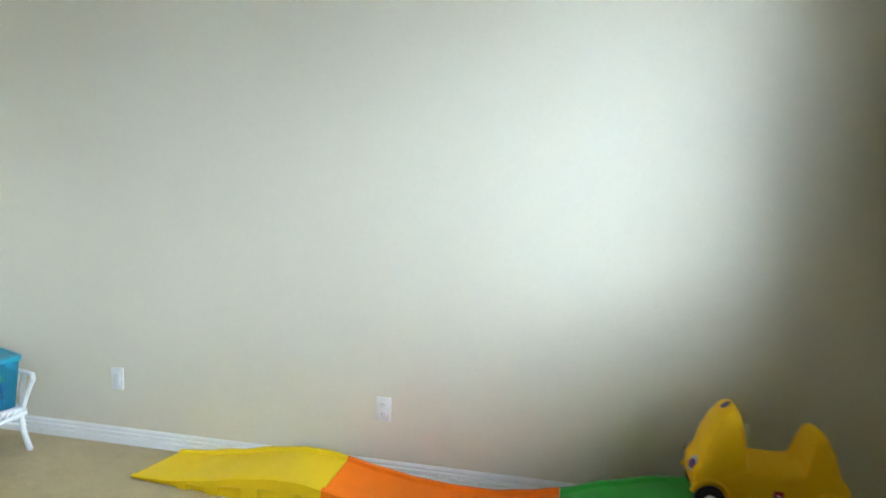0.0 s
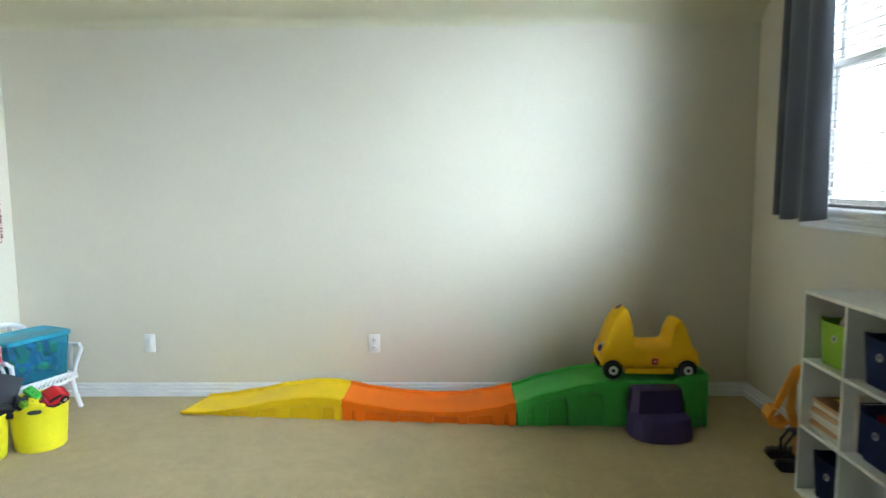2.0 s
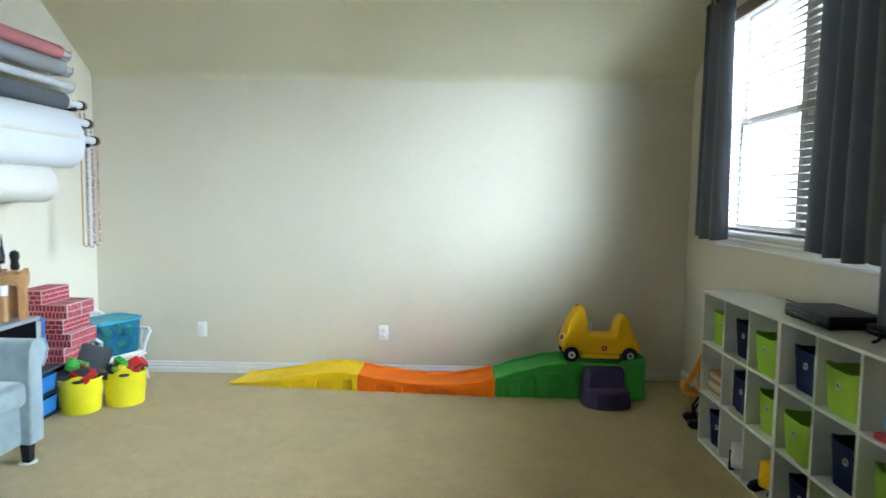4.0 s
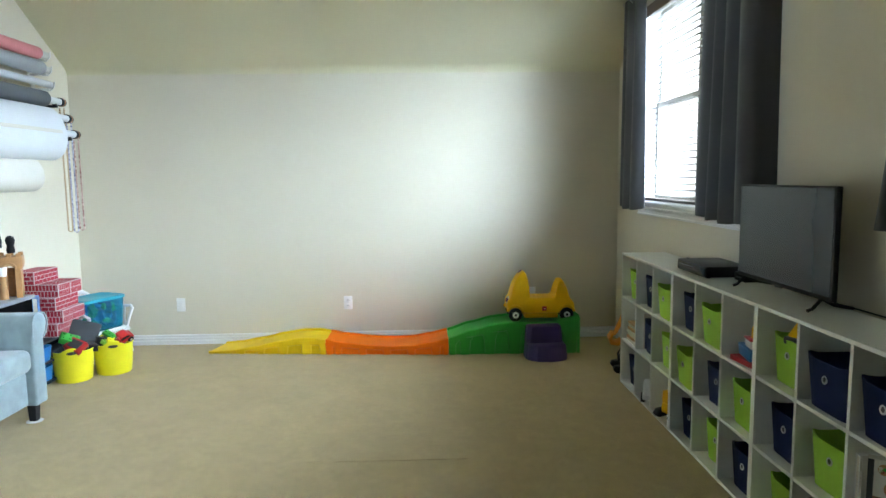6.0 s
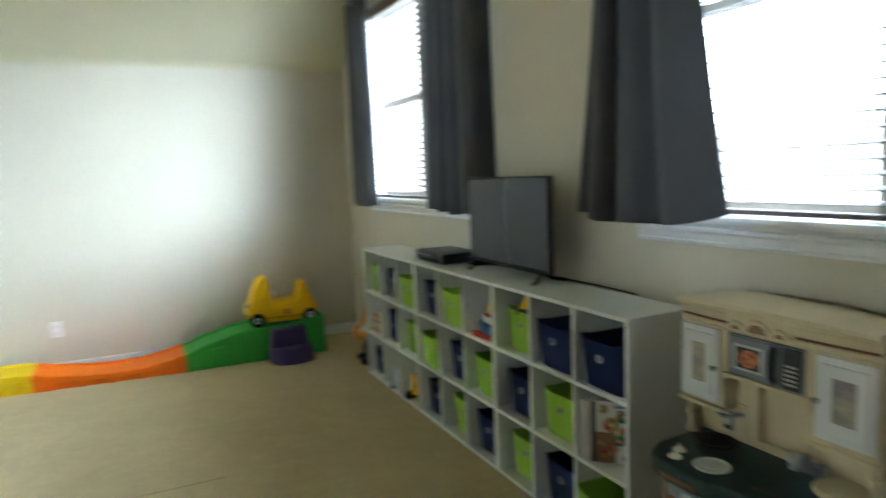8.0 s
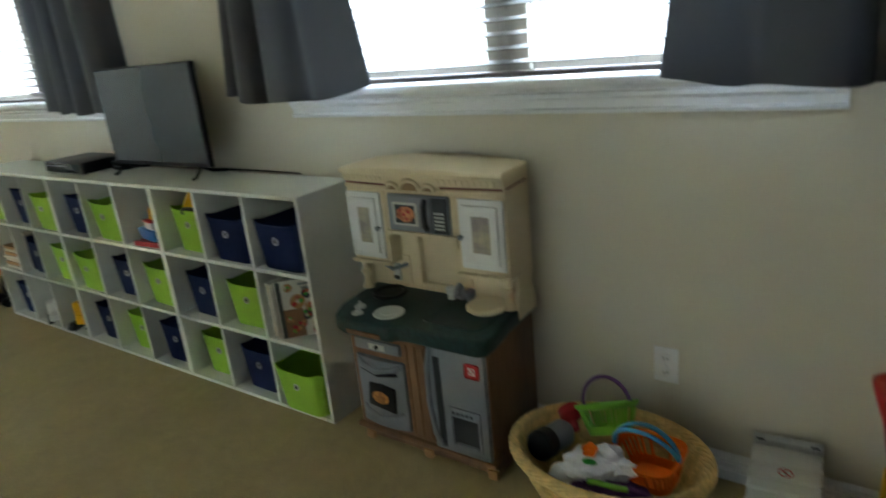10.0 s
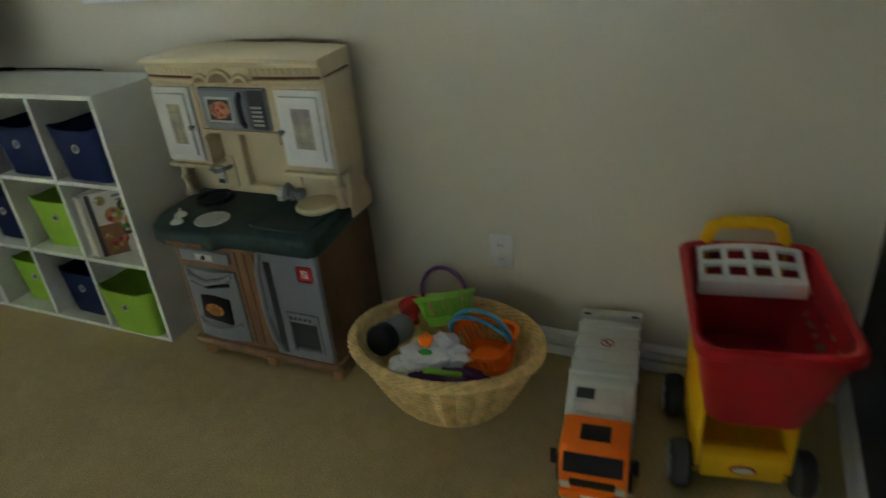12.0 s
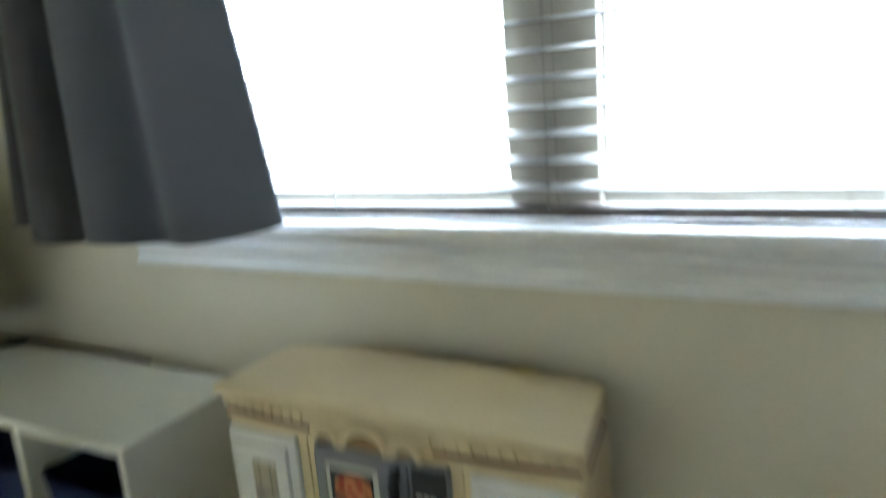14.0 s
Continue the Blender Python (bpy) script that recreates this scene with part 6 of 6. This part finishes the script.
def card_brick(at, turn=0.0, upright=False, size=(0.305, 0.152, 0.095)):
    """A cardboard building block printed with red bricks and pale joints."""
    top = thing("cardboard_block", "red and white brick-patterned cardboard block", "toy block", "cardboard building blocks", at, turn)
    w, d, h = size
    body = part("card", box(-w / 2, w / 2, -d / 2, d / 2, 0, h, 0.003, 1), "brickjoint", top)
    patches = bmesh.new()
    e, j = 0.0007, 0.0024

    def face(length, height, m):
        rows, n = (2, max(3, round(length / 0.024))) if upright else (max(2, round(height / 0.031)), max(2, round(length / 0.046)))
        rh, bw = height / rows, length / n
        for r in range(rows):
            cuts = [-length / 2] + [-length / 2 + (i + (0.5 if r % 2 else 1.0)) * bw for i in range(n)] + [length / 2]
            for a, b in zip(cuts, cuts[1:]):
                a, b = max(a, -length / 2), min(b, length / 2)
                if b - a > 0.009:
                    own = box(a + j, b - j, -e, e, r * rh + j, (r + 1) * rh - j)
                    join(patches, own, m)
    for s in (0, 180):
        face(w - 0.006, h - 0.006, Matrix.Rotation(radians(s), 4, "Z") @ Matrix.Translation((0, -d / 2, 0.003)))
        face(d - 0.006, h - 0.006, Matrix.Rotation(radians(s + 90), 4, "Z") @ Matrix.Translation((0, -w / 2, 0.003)))
    face(w - 0.006, d - 0.006, Matrix.Translation((0, -(d - 0.006) / 2, h)) @ Matrix.Rotation(radians(-90), 4, "X"))
    bmesh.ops.recalc_face_normals(patches, faces=patches.faces[:])
    part("printed_bricks", patches, "brickred", body, "printed red bricks", False)
    return top


# low rack under the blocks
rack = thing("toy_rack", "dark low toy rack with blue bins under the blocks", "rack", "", (-4.48, -1.16, 0))
for y in (-0.28, 0.26):
    part("rack_side", box(-0.16, 0.15, y, y + 0.02, 0, 0.33, 0.004), "black", rack)
for z in (0.03, 0.17, 0.315):
    part("rack_shelf", box(-0.158, 0.148, -0.26, 0.26, z, z + 0.015, 0.002), "black" if z < 0.3 else "darkgrey", rack)
for y, z in ((-0.13, 0.046), (-0.13, 0.186), (0.13, 0.046)):
    own = loft([oval(0.26, 0.20, 0, 7, 32), oval(0.28, 0.23, 0.10, 7, 32), oval(0.27, 0.22, 0.10, 7, 32), oval(0.25, 0.19, 0.005, 7, 32)])
    tray = thing("toy_tray", "blue plastic toy tray in the rack", "tray", "blue toy trays", (-4.48, -1.16 + y, z))
    part("tray", own, "blue", tray)

Z = 0.3305
blocks = [(-4.40, -1.00, 0, 90), (-4.56, -1.00, 0, 90), (-4.44, -1.055, 1, 0), (-4.44, -0.90, 1, 0), (-4.39, -1.01, 2, 90), (-4.545, -1.00, 2, 90), (-4.45, -1.06, 3, 0), (-4.45, -0.905, 3, 0), (-4.52, -1.02, 4, 90)]
for x, y, tier, turn in blocks:
    card_brick((x, y, Z + tier * 0.0955), turn + random.uniform(-2.5, 2.5), tier in (0, 1, 3))

# toy table with the castle set
table = thing("toy_table", "low grey-topped black table holding castle toys", "table", "", (-4.47, -1.60, 0))
part("table_top", box(-0.18, 0.16, -0.20, 0.20, 0.665, 0.69, 0.004), "grey", table, "blue-grey table top")
part("table_shelf", box(-0.17, 0.15, -0.19, 0.19, 0.30, 0.32, 0.003), "darkgrey", table)
for y in (-0.19, 0.17):
    part("table_end", box(-0.17, 0.15, y, y + 0.02, 0, 0.665, 0.004), "black", table)
book(0.20, 0.14, 0.03, "blue", at=(-4.33, -1.395, 0.57), tilt=(0, 90, 25), label="blue book leaning on the table end")


def castle_tower(at, turn, w, h, material):
    top = thing("castle_tower", "tan plastic toy castle tower with an arch", "toy castle", "toy castle pieces", at, turn)
    t = w * 0.28
    part("tower_wall", box(-w / 2, -w / 2 + t, -w / 2, w / 2, 0, h * 0.70), material, top)
    part("tower_wall", box(w / 2 - t, w / 2, -w / 2, w / 2, 0, h * 0.70), material, top)
    part("tower_wall", box(-w / 2 + t, w / 2 - t, 0.2 * w, w / 2, 0, h * 0.70), material, top)
    head = prism([(-w * 0.56, h * 0.70), (-w * 0.60, h * 0.82), (-w * 0.60, h), (w * 0.60, h), (w * 0.60, h * 0.82), (w * 0.56, h * 0.70), (w * 0.22, h * 0.70), (w * 0.15, h * 0.76), (0, h * 0.79), (-w * 0.15, h * 0.76), (-w * 0.22, h * 0.70)], -w * 0.58, w * 0.58, 0.004)
    head = part("battlement", head, material, top)
    for i in range(3):
        for yy in (-1, 1):
            part("merlon", box(-w * 0.58 + i * w * 0.45, -w * 0.58 + i * w * 0.45 + w * 0.24, yy * w * 0.5 - w * 0.07, yy * w * 0.5 + w * 0.07, h, h + w * 0.18, 0.002, 1), material, head)
    part("arch_trim", tube([(w * 0.30 * math.cos(radians(a)), -w * 0.60, h * 0.72 + w * 0.30 * math.sin(radians(a))) for a in range(0, 181, 20)], 0.008, 6), material, top)
    return top


castle_tower((-4.40, -1.49, 0.69), 25, 0.12, 0.27, "tan")
castle_tower((-4.57, -1.745, 0.69), 10, 0.11, 0.26, "tan")
spire = thing("toy_spire", "black pointed toy castle spire with a white round clock", "toy castle", "", (-4.49, -1.61, 0.69), 20)
part("shaft", loft([oval(0.09, 0.09, 0, 8, 24), oval(0.08, 0.08, 0.35, 8, 24)]), "darkgrey", spire)
M["olive"] = mat("olive_toy_plastic", (0.13, 0.13, 0.06), 0.5, 0.5, 45, 0.2, 120, col2=(0.35, 0.33, 0.24), fine=0.2)
for x in (-0.075, -0.045, 0.045, 0.075):
    for y in (-0.07, 0.07):
        part("tracery_post", tube([(x, y, 0.0), (x * 1.06, y, 0.12), (x * 0.96, y, 0.24), (x * 0.7, y, 0.36)], 0.008, 7), "olive", spire)
for z in (0.10, 0.19, 0.28):
    part("tracery_rail", tube([(0.082 * math.cos(a), 0.082 * math.sin(a), z + 0.012 * math.cos(4 * a)) for a in [2 * math.pi * k / 24 for k in range(24)]], 0.006, 6, True), "darkgrey", spire)
for y in (-0.062, 0.062):
    part("side_pinnacle", move(lathe([(0.014, 0.33), (0.017, 0.37), (0.008, 0.43), (0.002, 0.50)], 10), Matrix.Translation((0.075, y, 0))), "black", spire)
part("gable", prism([(-0.085, 0.35), (-0.03, 0.57), (0.035, 0.575), (0.085, 0.35)], -0.06, 0.06, 0.005), "black", spire)
dial = part("clock_face", move(lathe([(0.036, 0), (0.036, 0.006), (0.030, 0.008)], 26), Matrix.Translation((0.0, -0.060, 0.46)) @ pose(0, 0, 0, 90)), "white", spire, "white clock face")
part("clock_mark", box(-0.016, 0.016, -0.070, -0.0675, 0.452, 0.468), "darkgrey", dial)
for k in range(4):
    part("lancet_window", box(-0.035 + 0.019 * k, -0.024 + 0.019 * k, -0.0465, -0.040, 0.12, 0.28, 0.002, 1), "olive", spire)
knight = thing("toy_figure", "small black toy figure on a tower", "toy", "", (-4.395, -1.485, 0.98))
part("figure", lathe([(0.022, 0), (0.026, 0.02), (0.020, 0.05), (0.024, 0.06), (0.028, 0.085), (0.022, 0.105), (0.006, 0.115)], 14), "black", knight)
cupw = thing("toy_cup", "small white toy cup among the castle pieces", "toy", "", (-4.40, -1.585, 0.84))
part("cup", lathe([(0.022, 0), (0.028, 0.06), (0.025, 0.06), (0.02, 0.004)], 18), "white", cupw)
part("cup_stand", lathe([(0.03, -0.15), (0.026, -0.14), (0.02, -0.02), (0.026, 0.0)], 16), "tan", cupw)


def sofa():
    """A small rolled-arm sofa facing +x with its back to the west wall."""
    top = thing("sofa", "pale blue velvet sofa with rolled arms and black legs", "sofa", "", (-4.33, -2.58, 0))
    x0, x1, y0, y1 = -0.31, 0.30, -0.75, 0.75
    part("base", box(x0, x1 - 0.03, y0 + 0.12, y1 - 0.12, 0.11, 0.32, 0.02, 3), "sofa", top)
    cushion = box(x0 + 0.14, x1 + 0.015, -0.005 + 0.01, y1 - 0.135, 0.32, 0.46, 0.045, 4)
    part("seat_cushion", cushion, "sofa", top)
    part("seat_cushion", box(x0 + 0.14, x1 + 0.015, y0 + 0.135, -0.005, 0.32, 0.46, 0.045, 4), "sofa", top)
    part("backrest", box(x0, x0 + 0.17, y0 + 0.10, y1 - 0.10, 0.11, 0.80, 0.05, 4), "sofa", top)
    for s in (-1, 1):
        out = [(s * 0.60, 0.11), (s * 0.60, 0.53), (s * 0.605, 0.615), (s * 0.63, 0.655), (s * 0.68, 0.667), (s * 0.735, 0.650), (s * 0.760, 0.602), (s * 0.747, 0.548), (s * 0.715, 0.51), (s * 0.715, 0.11)]
        own = prism(out, x0 + 0.02, x1 + 0.025, 0.014, 3)
        own = move(own, Matrix(((0, 1, 0, 0), (1, 0, 0, 0), (0, 0, 1, 0), (0, 0, 0, 1))))
        bmesh.ops.recalc_face_normals(own, faces=own.faces[:])
        arm = part("arm", own, "sofa", top)
        part("piping", tube([(x1 + 0.026, y, z) for y, z in out[1:9]], 0.005, 6), "sofa", arm)
    for x in (x0 + 0.06, x1 - 0.03):
        for y in (y0 + 0.10, y1 - 0.10):
            leg = part("leg", move(lathe([(0.026, 0.0), (0.028, 0.005), (0.036, 0.115)], 4), Matrix.Translation((x, y, 0)) @ pose(0, 0, 0, 0, 0, 45)), "black", top, "black tapered leg")
            part("floor_glide", move(lathe([(0.045, 0), (0.047, 0.003), (0.040, 0.006)], 20), Matrix.Translation((x, y, 0))), "white", leg)


sofa()

# ==== backdrop rolls on the west wall ====


def backdrop(name, x, z, r, y_end, y_south, paper, label, stub, bracket, core="white"):
    top = thing(name, label, "paper roll", "backdrop rolls on the wall", (x, (y_end + y_south) / 2, z))
    inv = top.matrix_basis.inverted()
    bits = [("core_tube", rod((x, y_end, z), (x, y_south, z), 0.026, 20), core)]
    if r:
        bits.append(("paper_roll", rod((x, y_end - stub, z), (x, y_south + stub, z), r, 32), paper))
    for y in (y_end - stub * 0.35, y_south + stub * 0.35):
        if bracket == "white":
            b = box(LX, x + 0.01, y - 0.012, y + 0.012, z - 0.045, z - 0.030, 0.002)
            box(LX, LX + 0.006, y - 0.03, y + 0.03, z - 0.07, z + 0.05, 0.002, bm=b)
            join(b, tube([(x - 0.045, y, z - 0.03), (x - 0.02, y, z - 0.045), (x + 0.02, y, z - 0.045), (x + 0.045, y, z - 0.02), (x + 0.05, y, z + 0.02)], 0.006, 6))
            bits.append(("bracket", b, "white"))
        else:
            b = box(LX, x + 0.02, y - 0.010, y + 0.010, z - 0.05, z - 0.030, 0.002)
            box(x - 0.015, x + 0.015, y - 0.009, y + 0.009, z - 0.05, z, 0.002, bm=b)
            bits.append(("bracket", b, "rod"))
    if bracket == "black":
        bits.append(("drive_plug", rod((x, y_end - 0.012, z), (x, y_end + 0.035, z), 0.032, 20), "black"))
        bits.append(("drive_ring", rod((x, y_end + 0.014, z), (x, y_end + 0.022, z), 0.0335, 20), "copper"))
    for n, b, m in bits:
        part(n, b, m, top).matrix_parent_inverse = inv
    return top


YS = -3.35
backdrop("backdrop_roll", -4.55, 2.40, 0.045, -0.60, YS, "paperpink", "pink backdrop roll on white wall brackets", 0.13, "white", "lightgrey")
backdrop("backdrop_roll", -4.55, 2.295, 0.052, -0.60, YS, "papergrey", "light grey backdrop roll on white wall brackets", 0.11, "white", "lightgrey")
backdrop("backdrop_roll", -4.55, 2.185, 0, -0.58, YS, "paperwhite", "bare white backdrop tube on white wall brackets", 0.10, "white", "paperwhite")
backdrop("backdrop_roll", -4.42, 2.04, 0.058, -0.71, YS, "paperdark", "dark grey backdrop roll on black wall brackets", 0.22, "black", "paperwhite")
backdrop("backdrop_roll", -4.35, 1.91, 0.036, -0.76, YS, "paperwhite", "white backdrop roll on black wall brackets", 0.22, "black", "paperwhite")
backdrop("backdrop_roll", -4.28, 1.79, 0.036, -0.81, YS, "papercream", "cream backdrop roll on black wall brackets", 0.22, "black", "paperwhite")


def loose_paper(x, z_top, z_low, depth, y_end, material, label):
    """The free end of a backdrop that hangs in a slack loop below its roll."""
    out = []
    n = 28
    for k in range(n):
        a = 2 * math.pi * k / n
        zz = (z_top + z_low) / 2 + (z_top - z_low) / 2 * math.cos(a)
        xx = x + depth * math.sin(a) * (1 - 0.15 * math.cos(a))
        out.append((xx, zz))
    rings = [[(px, y, pz) for px, pz in out] for y in (y_end, y_end - 0.9, y_end - 1.8, YS + 0.25)]
    inner = [[((px - x) * 0.975 + x, y, (pz - (z_top + z_low) / 2) * 0.985 + (z_top + z_low) / 2) for px, pz in out] for y in (YS + 0.25, y_end - 1.8, y_end - 0.9, y_end)]
    bm = loft(rings + inner + [rings[0]], False)
    top = thing("hanging_paper", label, "paper", "", (x, (y_end + YS) / 2, z_low))
    part("paper_loop", bm, material, top).matrix_parent_inverse = top.matrix_basis.inverted()


loose_paper(-4.37, 1.975, 1.595, 0.125, -0.97, "paperwhite", "large white paper loop hanging under the rolls")
loose_paper(-4.42, 1.62, 1.375, 0.105, -1.17, "papercream", "cream paper loop hanging under the white one")


def bead_chain(x, y, z0, z1, material, label):
    top = thing("bead_chain", label, "chain", "backdrop pull chains", (x, y, z1))
    n = int((z0 - z1) / 0.016)
    own = bmesh.new()
    for side in (-0.016, 0.016):
        for k in range(n):
            b = bmesh.new()
            bmesh.ops.create_icosphere(b, subdivisions=1, radius=0.0085)
            join(own, b, Matrix.Translation((side, 0.0, 0.016 * k)))
        join(own, rod((side, 0, 0), (side, 0, z0 - z1), 0.0035, 5))
    join(own, tube([(0.016 * math.cos(radians(a)), 0, 0.016 * math.sin(radians(a))) for a in range(180, 361, 30)], 0.004, 6))
    part("bead_string", own, material, top)


M["tanchain"] = mat("tan_chain", (0.55, 0.40, 0.24), 0.45, 0.05, 20)
M["bluechain"] = mat("blue_chain", (0.16, 0.18, 0.34), 0.45, 0.4, 70, col2=(0.5, 0.5, 0.6))
M["redchain"] = mat("red_chain", (0.36, 0.08, 0.06), 0.45, 0.4, 70, col2=(0.55, 0.4, 0.35))
bead_chain(-4.42, -0.688, 2.0, 1.07, "tanchain", "tan bead pull chain hanging by the wall")
bead_chain(-4.35, -0.738, 1.88, 1.07, "bluechain", "blue and white bead pull chain")
bead_chain(-4.28, -0.788, 1.76, 1.09, "redchain", "red bead pull chain")
